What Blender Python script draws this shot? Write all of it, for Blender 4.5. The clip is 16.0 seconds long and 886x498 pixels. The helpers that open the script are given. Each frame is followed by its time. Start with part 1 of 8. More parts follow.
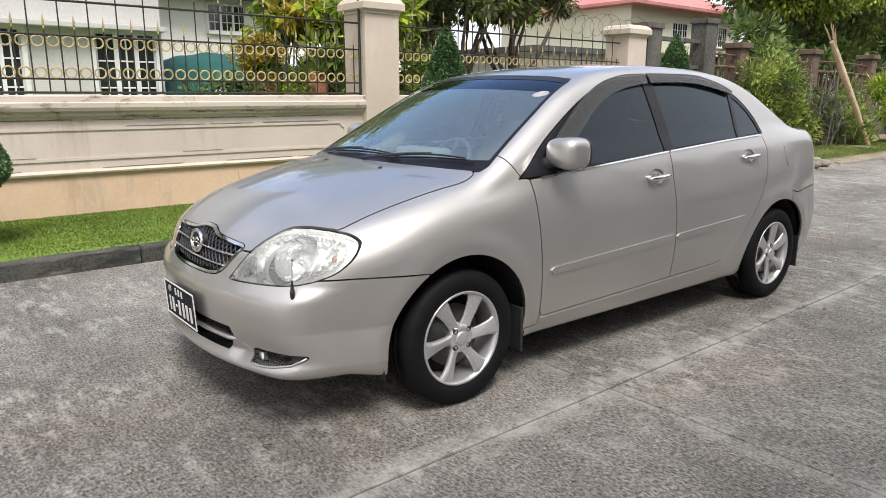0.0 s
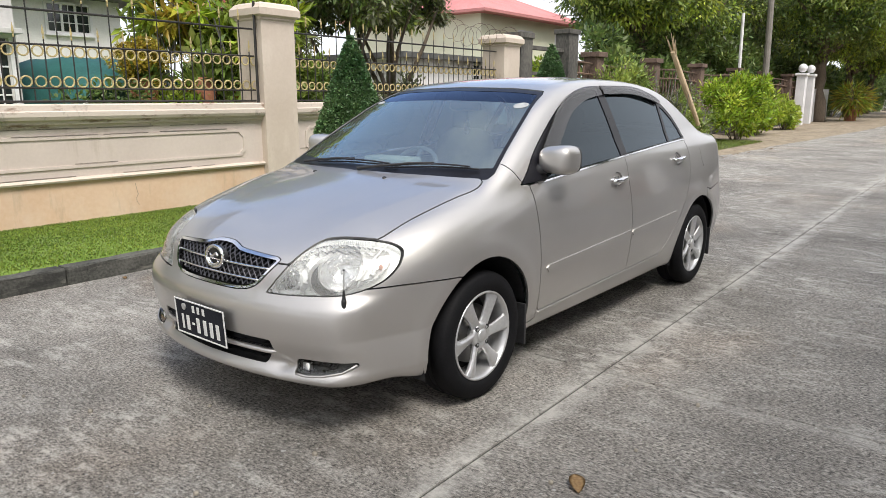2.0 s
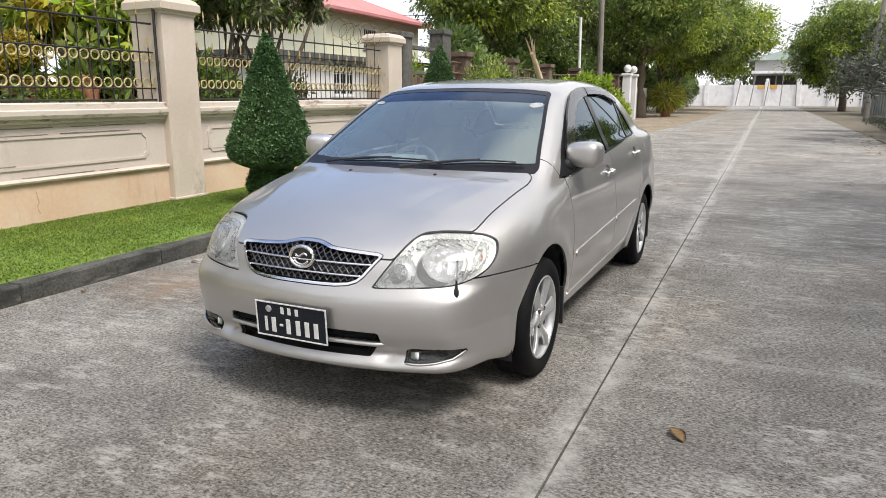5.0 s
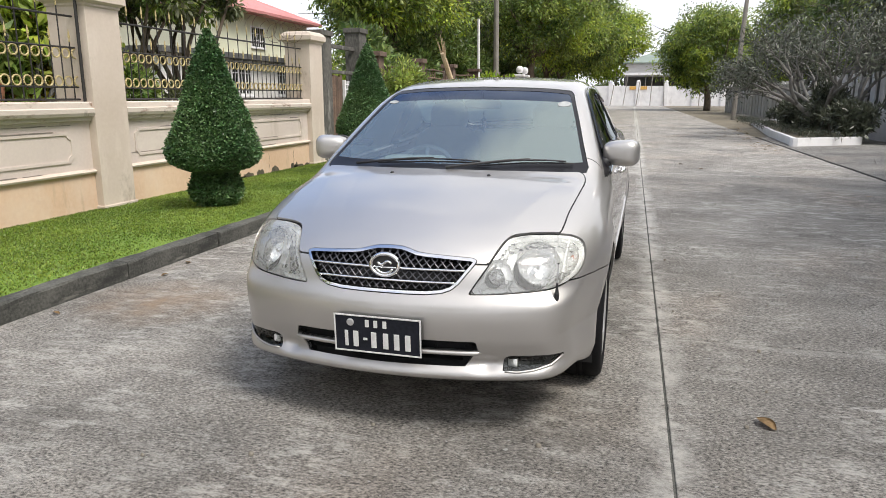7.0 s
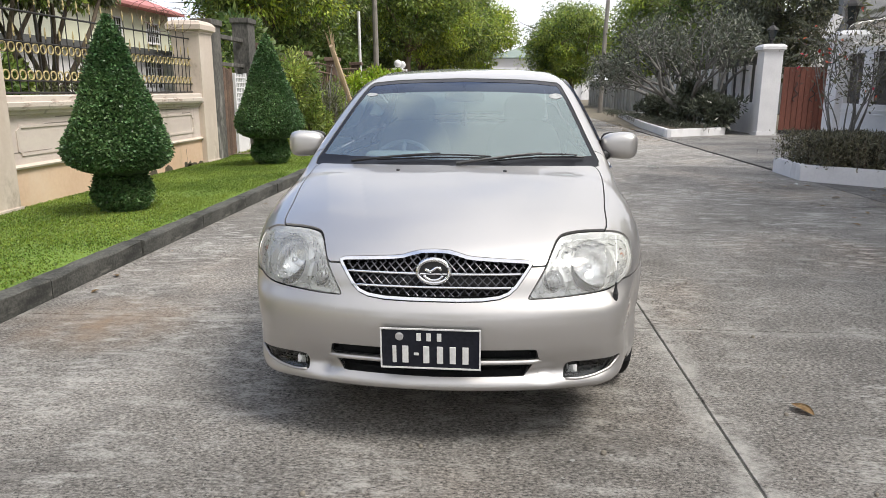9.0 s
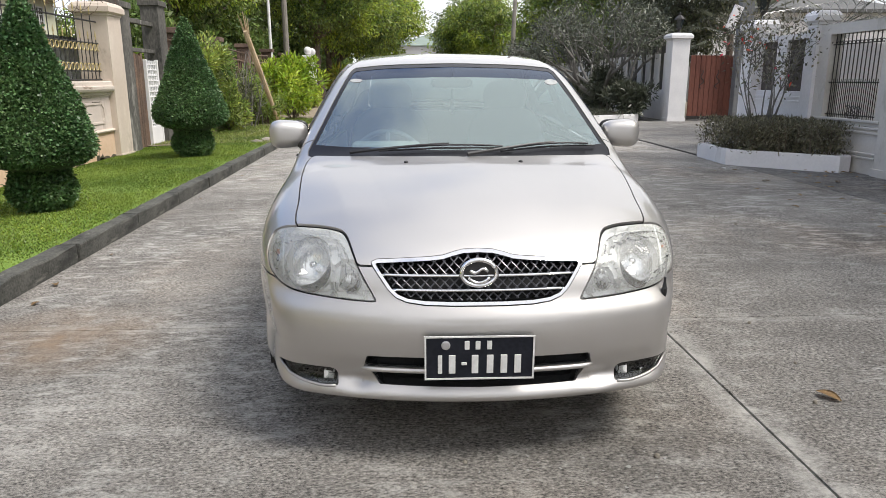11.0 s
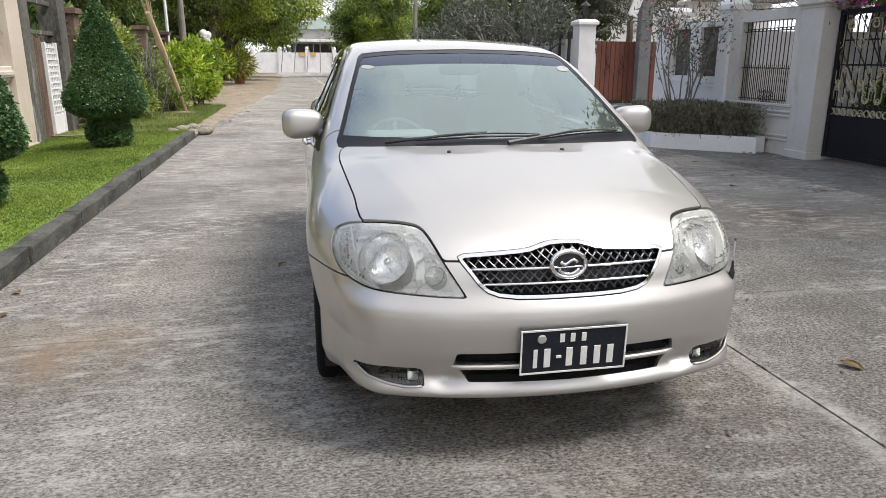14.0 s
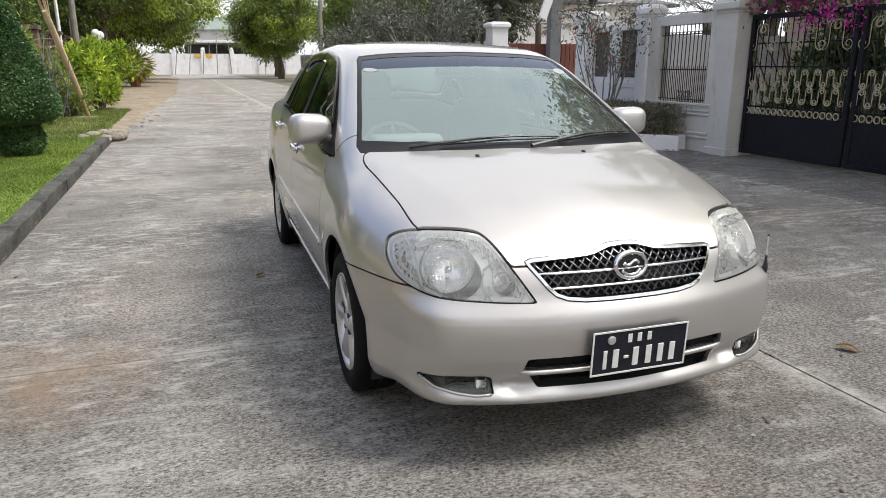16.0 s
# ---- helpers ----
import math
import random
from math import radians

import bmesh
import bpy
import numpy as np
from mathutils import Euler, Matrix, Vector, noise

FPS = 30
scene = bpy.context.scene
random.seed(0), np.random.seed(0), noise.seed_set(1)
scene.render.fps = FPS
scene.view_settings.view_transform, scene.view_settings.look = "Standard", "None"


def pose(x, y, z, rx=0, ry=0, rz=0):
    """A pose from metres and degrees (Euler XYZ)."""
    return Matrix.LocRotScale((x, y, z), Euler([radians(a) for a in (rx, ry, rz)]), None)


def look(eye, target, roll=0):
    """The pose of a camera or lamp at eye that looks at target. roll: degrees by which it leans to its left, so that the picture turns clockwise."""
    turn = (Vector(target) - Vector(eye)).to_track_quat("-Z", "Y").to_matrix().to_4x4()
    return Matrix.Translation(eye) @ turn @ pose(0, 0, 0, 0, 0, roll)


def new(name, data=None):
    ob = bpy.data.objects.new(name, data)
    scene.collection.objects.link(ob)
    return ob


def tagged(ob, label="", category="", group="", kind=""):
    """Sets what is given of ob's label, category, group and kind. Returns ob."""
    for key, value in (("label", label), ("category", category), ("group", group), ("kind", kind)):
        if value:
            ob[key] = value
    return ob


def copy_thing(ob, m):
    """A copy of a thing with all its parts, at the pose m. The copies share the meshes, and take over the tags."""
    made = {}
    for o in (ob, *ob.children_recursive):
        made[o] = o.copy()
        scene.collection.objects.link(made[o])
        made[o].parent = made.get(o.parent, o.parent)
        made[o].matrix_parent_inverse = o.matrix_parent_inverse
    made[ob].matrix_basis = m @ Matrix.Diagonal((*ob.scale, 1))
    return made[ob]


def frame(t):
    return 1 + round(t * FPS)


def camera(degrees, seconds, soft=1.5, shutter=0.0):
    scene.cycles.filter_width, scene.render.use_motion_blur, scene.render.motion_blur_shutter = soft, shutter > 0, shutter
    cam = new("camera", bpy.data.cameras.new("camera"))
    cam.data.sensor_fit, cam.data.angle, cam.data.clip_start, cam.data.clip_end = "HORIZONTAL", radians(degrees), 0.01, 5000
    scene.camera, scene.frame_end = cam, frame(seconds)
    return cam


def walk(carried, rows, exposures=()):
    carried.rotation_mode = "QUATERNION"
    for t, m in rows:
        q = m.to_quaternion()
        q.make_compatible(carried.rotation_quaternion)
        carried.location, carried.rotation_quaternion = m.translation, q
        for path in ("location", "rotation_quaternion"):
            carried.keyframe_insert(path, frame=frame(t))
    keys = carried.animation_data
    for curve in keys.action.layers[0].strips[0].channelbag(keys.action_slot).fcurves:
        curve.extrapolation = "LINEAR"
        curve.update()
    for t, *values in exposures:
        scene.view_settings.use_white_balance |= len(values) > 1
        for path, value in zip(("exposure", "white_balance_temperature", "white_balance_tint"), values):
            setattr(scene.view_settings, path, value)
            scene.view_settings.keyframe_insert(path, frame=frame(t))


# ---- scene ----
cam = camera(64.9, 16.0, 0.65)
METRES, EYE, TILT, LEAN, TURN = 5.117, 1.29, 0.0, 0.55, -39.7
ROWS = [
    (0.0, 0.0, 0.0, 0.0, 0.15, -12.57, -0.68),
    (0.5, -0.0373, 0.0022, 0.0018, -4.48, -12.54, -0.65),
    (1.0, -0.0723, -0.0056, 0.0072, -8.09, -12.47, -0.54),
    (1.5, -0.1124, -0.0151, 0.008, -12.19, -12.09, -0.62),
    (2.0, -0.1416, -0.0176, 0.0061, -12.24, -12.12, -0.54),
    (2.5, -0.1736, -0.0102, 0.0062, -15.24, -12.15, -0.56),
    (3.0, -0.2044, -0.0092, 0.0087, -16.7, -12.01, -0.57),
    (3.5, -0.2446, -0.0141, 0.0077, -20.63, -11.99, -0.55),
    (6.0, -0.4091, 0.0596, 0.0065, -29.61, -12.14, -0.57),
    (6.5, -0.4436, 0.0884, 0.0051, -33.25, -12.04, -0.59),
    (7.0, -0.4745, 0.1119, 0.004, -35.35, -12.07, -0.5),
    (7.5, -0.5128, 0.136, 0.0047, -40.54, -12.08, -0.58),
    (8.0, -0.539, 0.1633, 0.0024, -42.67, -12.14, -0.49),
    (8.5, -0.546, 0.1958, 0.0005, -43.98, -12.21, -0.46),
    (9.0, -0.5475, 0.2299, 0.0007, -46.06, -12.43, -0.4),
    (11.5, -0.5775, 0.3447, -0.0023, -54.6, -13.76, -0.36),
    (12.0, -0.5806, 0.3615, -0.0022, -54.96, -14.27, -0.35),
    (12.5, -0.5925, 0.382, 0.0013, -56.59, -14.34, -0.37),
    (13.0, -0.6081, 0.4007, 0.0031, -61.6, -14.27, -0.33),
    (13.5, -0.623, 0.4165, 0.0012, -62.17, -14.47, -0.35),
    (14.0, -0.6257, 0.4387, -0.0008, -62.22, -14.45, -0.33),
    (14.5, -0.6255, 0.468, -0.0017, -62.24, -14.46, -0.31),
    (15.0, -0.6301, 0.4886, -0.0018, -62.28, -14.39, -0.28),
    (15.5, -0.6445, 0.5141, 0.0007, -65.82, -14.37, -0.33),
    (16.0, -0.6594, 0.5354, 0.0001, -70.22, -14.3, -0.24),
]
walk(cam, [(t, pose(0, 0, EYE, TILT, LEAN, TURN) @ pose(METRES * x, METRES * y, METRES * z, 90 + pitch, roll, yaw)) for t, x, y, z, yaw, pitch, roll in ROWS])

# ---- light ----
SUN_DIR = Vector((-0.22, -0.46, 0.82)).normalized()
world = bpy.data.worlds.new("sky")
scene.world = world
world.use_nodes = True
wn, wl = world.node_tree.nodes, world.node_tree.links
wn.clear()
sky = wn.new("ShaderNodeTexSky")
sky.sky_type = "NISHITA"
sky.sun_disc = False
sky.sun_elevation = math.asin(SUN_DIR.z)
sky.sun_rotation = math.atan2(SUN_DIR.x, SUN_DIR.y)
sky.air_density, sky.dust_density, sky.ozone_density = 1.0, 1.6, 2.0
# thin bright cloud over the blue
coord = wn.new("ShaderNodeTexCoord")
cloud = wn.new("ShaderNodeTexNoise")
cloud.inputs["Scale"].default_value, cloud.inputs["Detail"].default_value = 2.6, 7.0
cramp = wn.new("ShaderNodeValToRGB")
cramp.color_ramp.elements[0].position, cramp.color_ramp.elements[1].position = 0.42, 0.60
cramp.color_ramp.elements[0].color, cramp.color_ramp.elements[1].color = (0.12, 0.12, 0.12, 1), (1, 1, 1, 1)
cmix = wn.new("ShaderNodeMixRGB")
cmix.inputs[2].default_value = (8.1, 8.2, 8.7, 1)
back = wn.new("ShaderNodeBackground")
back.inputs["Strength"].default_value = 0.15
wout = wn.new("ShaderNodeOutputWorld")
wl.new(coord.outputs["Generated"], cloud.inputs["Vector"])
# broken cloud that clears towards the north
clear = wn.new("ShaderNodeVectorMath")
clear.operation, clear.inputs[1].default_value = "DOT_PRODUCT", (0.30, 0.80, 0.52)
bias = wn.new("ShaderNodeMapRange")
bias.inputs["From Min"].default_value, bias.inputs["From Max"].default_value = 0.45, 0.95
bias.inputs["To Min"].default_value, bias.inputs["To Max"].default_value = 0.20, -0.10
sum_ = wn.new("ShaderNodeMath")
sum_.operation = "ADD"
wl.new(coord.outputs["Generated"], clear.inputs[0])
wl.new(clear.outputs["Value"], bias.inputs["Value"])
wl.new(cloud.outputs["Fac"], sum_.inputs[0])
wl.new(bias.outputs["Result"], sum_.inputs[1])
wl.new(sum_.outputs[0], cramp.inputs["Fac"])
# haze closes over towards the horizon
height = wn.new("ShaderNodeSeparateXYZ")
haze = wn.new("ShaderNodeMapRange")
haze.inputs["From Min"].default_value, haze.inputs["From Max"].default_value = 0.05, 0.30
haze.inputs["To Min"].default_value, haze.inputs["To Max"].default_value = 1.0, 0.0
cover = wn.new("ShaderNodeMath")
cover.operation = "MAXIMUM"
wl.new(coord.outputs["Generated"], height.inputs[0])
wl.new(height.outputs["Z"], haze.inputs["Value"])
wl.new(haze.outputs["Result"], cover.inputs[0])
wl.new(cramp.outputs["Color"], cover.inputs[1])
wl.new(cover.outputs[0], cmix.inputs[0])
blue = wn.new("ShaderNodeMixRGB")
blue.blend_type, blue.inputs[0].default_value, blue.inputs[2].default_value = "MULTIPLY", 1.0, (1.4, 1.55, 1.75, 1)
wl.new(sky.outputs["Color"], blue.inputs[1])
wl.new(blue.outputs["Color"], cmix.inputs[1])
wl.new(cmix.outputs["Color"], back.inputs["Color"])
wl.new(back.outputs["Background"], wout.inputs["Surface"])
sun_data = bpy.data.lights.new("sun", "SUN")
sun_data.energy, sun_data.angle, sun_data.color = 4.2, radians(22), (1.0, 0.955, 0.89)
sun = new("sun", sun_data)
sun.matrix_world = look((0, 0, 30), tuple(Vector((0, 0, 30)) - SUN_DIR * 10))

# ---- materials ----
def rgb(c):
    return (c[0], c[1], c[2], 1.0)


def material(name, dark, light=None, rough=0.6, metal=0.0, scale=6.0, fine=60.0, bump=0.0, bump_scale=None, coat=0.0, spec=0.5, amount=0.5, vary=0.0, island=False, rough_vary=0.08, stretch=(1, 1, 1), space="Object", trans=0.0):
    """A principled surface whose colour wanders between two tones at two scales, with fine relief."""
    m = bpy.data.materials.new(name)
    m.use_nodes = True
    n, l = m.node_tree.nodes, m.node_tree.links
    b = n["Principled BSDF"]
    light = light or tuple(min(1, c * 1.25 + 0.01) for c in dark)
    tc, mp = n.new("ShaderNodeTexCoord"), n.new("ShaderNodeMapping")
    mp.inputs["Scale"].default_value = stretch
    l.new(tc.outputs[space], mp.inputs["Vector"])
    big, small = n.new("ShaderNodeTexNoise"), n.new("ShaderNodeTexNoise")
    big.inputs["Scale"].default_value, big.inputs["Detail"].default_value = scale, 5
    small.inputs["Scale"].default_value, small.inputs["Detail"].default_value = fine, 3
    l.new(mp.outputs["Vector"], big.inputs["Vector"])
    l.new(mp.outputs["Vector"], small.inputs["Vector"])
    mix = n.new("ShaderNodeMath")
    mix.operation = "MULTIPLY_ADD"
    mix.inputs[1].default_value = amount
    l.new(small.outputs["Fac"], mix.inputs[0])
    half = n.new("ShaderNodeMath")
    half.operation = "MULTIPLY"
    half.inputs[1].default_value = 1 - amount
    l.new(big.outputs["Fac"], half.inputs[0])
    l.new(half.outputs[0], mix.inputs[2])
    ramp = n.new("ShaderNodeValToRGB")
    ramp.color_ramp.elements[0].position, ramp.color_ramp.elements[1].position = 0.34, 0.66
    ramp.color_ramp.elements[0].color, ramp.color_ramp.elements[1].color = rgb(dark), rgb(light)
    l.new(mix.outputs[0], ramp.inputs["Fac"])
    colour = ramp.outputs["Color"]
    if vary:
        hsv = n.new("ShaderNodeHueSaturation")
        if island:
            rnd = n.new("ShaderNodeNewGeometry").outputs["Random Per Island"]
        else:
            rnd = n.new("ShaderNodeObjectInfo").outputs["Random"]
        mr = n.new("ShaderNodeMapRange")
        mr.inputs["To Min"].default_value, mr.inputs["To Max"].default_value = 1 - vary, 1 + vary
        l.new(rnd, mr.inputs["Value"])
        l.new(mr.outputs["Result"], hsv.inputs["Value"])
        l.new(colour, hsv.inputs["Color"])
        colour = hsv.outputs["Color"]
    l.new(colour, b.inputs["Base Color"])
    rr = n.new("ShaderNodeMapRange")
    rr.inputs["To Min"].default_value, rr.inputs["To Max"].default_value = max(0.02, rough - rough_vary), min(1, rough + rough_vary)
    l.new(big.outputs["Fac"], rr.inputs["Value"])
    l.new(rr.outputs["Result"], b.inputs["Roughness"])
    b.inputs["Metallic"].default_value = metal
    b.inputs["Specular IOR Level"].default_value = spec
    b.inputs["Coat Weight"].default_value, b.inputs["Coat Roughness"].default_value = coat, 0.05
    if bump:
        bn = n.new("ShaderNodeBump")
        bn.inputs["Strength"].default_value, bn.inputs["Distance"].default_value = 1.0, bump
        if bump_scale:
            extra = n.new("ShaderNodeTexNoise")
            extra.inputs["Scale"].default_value, extra.inputs["Detail"].default_value = bump_scale, 4
            l.new(mp.outputs["Vector"], extra.inputs["Vector"])
            l.new(extra.outputs["Fac"], bn.inputs["Height"])
        else:
            l.new(mix.outputs[0], bn.inputs["Height"])
        l.new(bn.outputs["Normal"], b.inputs["Normal"])
    if trans:
        b.inputs["Transmission Weight"].default_value = trans
    return m


def weather(m, colour, scale3, start, end, strength=0.7):
    """Lays stains with a shape of their own over a surface: streaks, blotches, peeling."""
    n, l = m.node_tree.nodes, m.node_tree.links
    b = n["Principled BSDF"]
    src = b.inputs["Base Color"].links[0].from_socket
    tc, mp, t = n.new("ShaderNodeTexCoord"), n.new("ShaderNodeMapping"), n.new("ShaderNodeTexNoise")
    mp.inputs["Scale"].default_value = scale3
    t.inputs["Scale"].default_value, t.inputs["Detail"].default_value, t.inputs["Roughness"].default_value = 1.0, 8, 0.68
    r, x = n.new("ShaderNodeMapRange"), n.new("ShaderNodeMixRGB")
    r.inputs["From Min"].default_value, r.inputs["From Max"].default_value = start, end
    r.inputs["To Max"].default_value = strength
    x.inputs[2].default_value = rgb(colour)
    l.new(tc.outputs["Object"], mp.inputs["Vector"])
    l.new(mp.outputs["Vector"], t.inputs["Vector"])
    l.new(t.outputs["Fac"], r.inputs["Value"])
    l.new(r.outputs["Result"], x.inputs[0])
    l.new(src, x.inputs[1])
    l.new(x.outputs["Color"], b.inputs["Base Color"])
    return m


def leaf_material(name, dark, light, thin=0.25):
    m = material(name, dark, light, rough=0.42, scale=0.9, fine=9, vary=0.58, island=True, amount=0.25)
    n, l = m.node_tree.nodes, m.node_tree.links
    for q in n:
        if q.bl_idname == "ShaderNodeHueSaturation":
            hue, mul = n.new("ShaderNodeMapRange"), n.new("ShaderNodeMath")
            mul.operation, mul.inputs[1].default_value = "MULTIPLY", 7.31
            wrap = n.new("ShaderNodeMath")
            wrap.operation = "FRACT"
            hue.inputs["To Min"].default_value, hue.inputs["To Max"].default_value = 0.465, 0.512
            l.new(n.new("ShaderNodeNewGeometry").outputs["Random Per Island"], mul.inputs[0])
            l.new(mul.outputs[0], wrap.inputs[0])
            l.new(wrap.outputs[0], hue.inputs["Value"])
            l.new(hue.outputs["Result"], q.inputs["Hue"])
            break
    b = n["Principled BSDF"]
    tr = n.new("ShaderNodeBsdfTranslucent")
    src = b.inputs["Base Color"].links[0].from_socket
    l.new(src, tr.inputs["Color"])
    mx = n.new("ShaderNodeMixShader")
    mx.inputs[0].default_value = thin
    l.new(b.outputs[0], mx.inputs[1])
    l.new(tr.outputs[0], mx.inputs[2])
    l.new(mx.outputs[0], n["Material Output"].inputs["Surface"])
    return m


def glass_material(name, tint, tinted=0.6, rough=0.0, film=0.0, gloss=(1, 1, 1), haze=0.0):
    """Thin pane: a tinted see-through sheet with a clear reflection by Fresnel."""
    m = bpy.data.materials.new(name)
    m.use_nodes = True
    n, l = m.node_tree.nodes, m.node_tree.links
    n.remove(n["Principled BSDF"])
    tr, gl, fr, mx = n.new("ShaderNodeBsdfTransparent"), n.new("ShaderNodeBsdfGlossy"), n.new("ShaderNodeFresnel"), n.new("ShaderNodeMixShader")
    tr.inputs["Color"].default_value = rgb(tint)
    gl.inputs["Roughness"].default_value = rough
    gl.inputs["Color"].default_value = rgb(gloss)
    fr.inputs["IOR"].default_value = 1.0 + tinted
    # a reflecting film adds to the bare glass's own gloss
    add = n.new("ShaderNodeMath")
    add.operation, add.use_clamp = "ADD", True
    add.inputs[1].default_value = film
    l.new(fr.outputs[0], add.inputs[0])
    l.new(add.outputs[0], mx.inputs[0])
    body = tr.outputs[0]
    if haze:
        df, hz = n.new("ShaderNodeBsdfDiffuse"), n.new("ShaderNodeMixShader")
        df.inputs["Color"].default_value = (0.85, 0.85, 0.83, 1)
        hz.inputs[0].default_value = haze
        l.new(body, hz.inputs[1])
        l.new(df.outputs[0], hz.inputs[2])
        body = hz.outputs[0]
    l.new(body, mx.inputs[1])
    l.new(gl.outputs[0], mx.inputs[2])
    l.new(mx.outputs[0], n["Material Output"].inputs["Surface"])
    return m


PAINT = material("silver_paint", (0.475, 0.458, 0.442), (0.525, 0.507, 0.490), rough=0.46, metal=0.85, scale=1.4, fine=900, amount=0.25, coat=1.0, rough_vary=0.03)
PAINT.node_tree.nodes["Principled BSDF"].inputs["Coat IOR"].default_value = 1.6
BLACK_PLASTIC = material("black_plastic", (0.012, 0.012, 0.013), (0.03, 0.03, 0.032), rough=0.45, scale=5, fine=150, bump=0.0004)
BLACK_GLOSS = material("black_trim", (0.008, 0.008, 0.010), (0.016, 0.016, 0.02), spec=0.2, rough=0.3, scale=3, fine=80)
UNDERBODY = material("underbody", (0.008, 0.008, 0.009), (0.02, 0.02, 0.021), rough=0.8, scale=5, fine=60, bump=0.002)
RUBBER = material("tyre_rubber", (0.004, 0.004, 0.005), (0.009, 0.009, 0.010), spec=0.15, rough=0.7, scale=9, fine=120, bump=0.0006)
CHROME = material("chrome", (0.72, 0.72, 0.73), (0.8, 0.8, 0.8), rough=0.07, metal=1.0, scale=4, fine=60, rough_vary=0.03)
ALLOY = material("alloy", (0.52, 0.52, 0.53), (0.62, 0.62, 0.62), rough=0.36, metal=0.7, scale=5, fine=90, coat=0.4, rough_vary=0.05)
WINDSCREEN = glass_material("windscreen_glass", (0.80, 0.90, 0.88), 0.55, film=0.18, gloss=(0.82, 1.0, 0.98), haze=0.07)
TINT = glass_material("tinted_glass", (0.05, 0.06, 0.07), 0.5, gloss=(0.8, 0.92, 1.0))
SMOKE = glass_material("smoked_acrylic", (0.50, 0.45, 0.44), 0.5, haze=0.02)
LENS = glass_material("clear_lens", (0.97, 0.98, 0.97), 0.5, haze=0.15)
CLEAR = glass_material("clear_cover", (0.8, 0.81, 0.8), 0.5)
CONCRETE = None

# ---- building helpers ----
def part(name, bm, mat, parent=None, label="", smooth=False):
    """Links a bmesh as one mesh object under a thing or a part."""
    me = bpy.data.meshes.new(name)
    bm.normal_update()
    bm.to_mesh(me)
    bm.free()
    for m in mat if isinstance(mat, (list, tuple)) else [mat]:
        me.materials.append(m)
    if smooth:
        me.shade_smooth()
    ob = new(name, me)
    if parent:
        ob.parent = parent
    if label:
        tagged(ob, label)
    return ob


def thing(name, label, category, m=None, group="", kind=""):
    ob = new(name)
    ob.empty_display_size = 0.1
    if m is not None:
        ob.matrix_basis = m
    return tagged(ob, label, category, group, kind)


def box(bm, x0, x1, y0, y1, z0, z1, bevel=0.0, seg=2):
    """Adds a block with rounded edges."""
    g = bmesh.ops.create_cube(bm, size=1.0, matrix=Matrix.LocRotScale(((x0 + x1) / 2, (y0 + y1) / 2, (z0 + z1) / 2), None, (x1 - x0, y1 - y0, z1 - z0)))
    if bevel:
        edges = {e for v in g["verts"] for e in v.link_edges}
        bmesh.ops.bevel(bm, geom=list(edges), offset=bevel, segments=seg, affect="EDGES", profile=0.6)
    return bm


def turned(bm, rows, seg=24, axis="z", centre=(0, 0, 0), cap=True):
    """A body of revolution from rows of (radius, height along the axis)."""
    rings = []
    for r, h in rows:
        ring = []
        for i in range(seg):
            a = 2 * math.pi * i / seg
            c, s = r * math.cos(a), r * math.sin(a)
            p = (c, s, h) if axis == "z" else (c, h, s) if axis == "y" else (h, c, s)
            ring.append(bm.verts.new((p[0] + centre[0], p[1] + centre[1], p[2] + centre[2])))
        rings.append(ring)
    for a, b in zip(rings, rings[1:]):
        for i in range(seg):
            bm.faces.new((a[i], a[(i + 1) % seg], b[(i + 1) % seg], b[i]))
    if cap:
        bm.faces.new(rings[0])
        bm.faces.new(rings[-1][::-1])
    bmesh.ops.recalc_face_normals(bm, faces=bm.faces[:])
    return bm


def tube(bm, pts, radius, seg=8, close=False, cap=True):
    """A round bar along points; radius is a number or one for each point."""
    pts = [Vector([float(c) for c in p]) for p in pts]
    n = len(pts)
    rad = [float(r) for r in radius] if isinstance(radius, (list, tuple)) else [float(radius)] * n
    rings = []
    up = Vector((0.13, 0.31, 0.94))
    for i, p in enumerate(pts):
        d = (pts[(i + 1) % n] - pts[i - 1]) if close else (pts[min(i + 1, n - 1)] - pts[max(i - 1, 0)])
        d.normalize()
        if abs(d.dot(up)) > 0.98:
            up = Vector((0.9, 0.3, 0.1))
        a = d.cross(up).normalized()
        b = d.cross(a).normalized()
        rings.append([bm.verts.new(p + rad[i] * (a * math.cos(2 * math.pi * k / seg) + b * math.sin(2 * math.pi * k / seg))) for k in range(seg)])
    pairs = list(zip(rings, rings[1:])) + ([(rings[-1], rings[0])] if close else [])
    for r0, r1 in pairs:
        for k in range(seg):
            bm.faces.new((r0[k], r0[(k + 1) % seg], r1[(k + 1) % seg], r1[k]))
    if cap and not close:
        bm.faces.new(rings[0][::-1])
        bm.faces.new(rings[-1])
    return bm


def prism(bm, outline, y0, y1, plane="xz"):
    """A flat outline given depth; plane xz runs along y, xy along z, yz along x."""
    def p(u, v, w):
        return (u, w, v) if plane == "xz" else (u, v, w) if plane == "xy" else (w, u, v)
    a = [bm.verts.new(p(u, v, y0)) for u, v in outline]
    b = [bm.verts.new(p(u, v, y1)) for u, v in outline]
    n = len(a)
    faces = [bm.faces.new(a), bm.faces.new(b[::-1])]
    faces += [bm.faces.new((a[i], b[i], b[(i + 1) % n], a[(i + 1) % n])) for i in range(n)]
    bmesh.ops.recalc_face_normals(bm, faces=faces)
    return bm


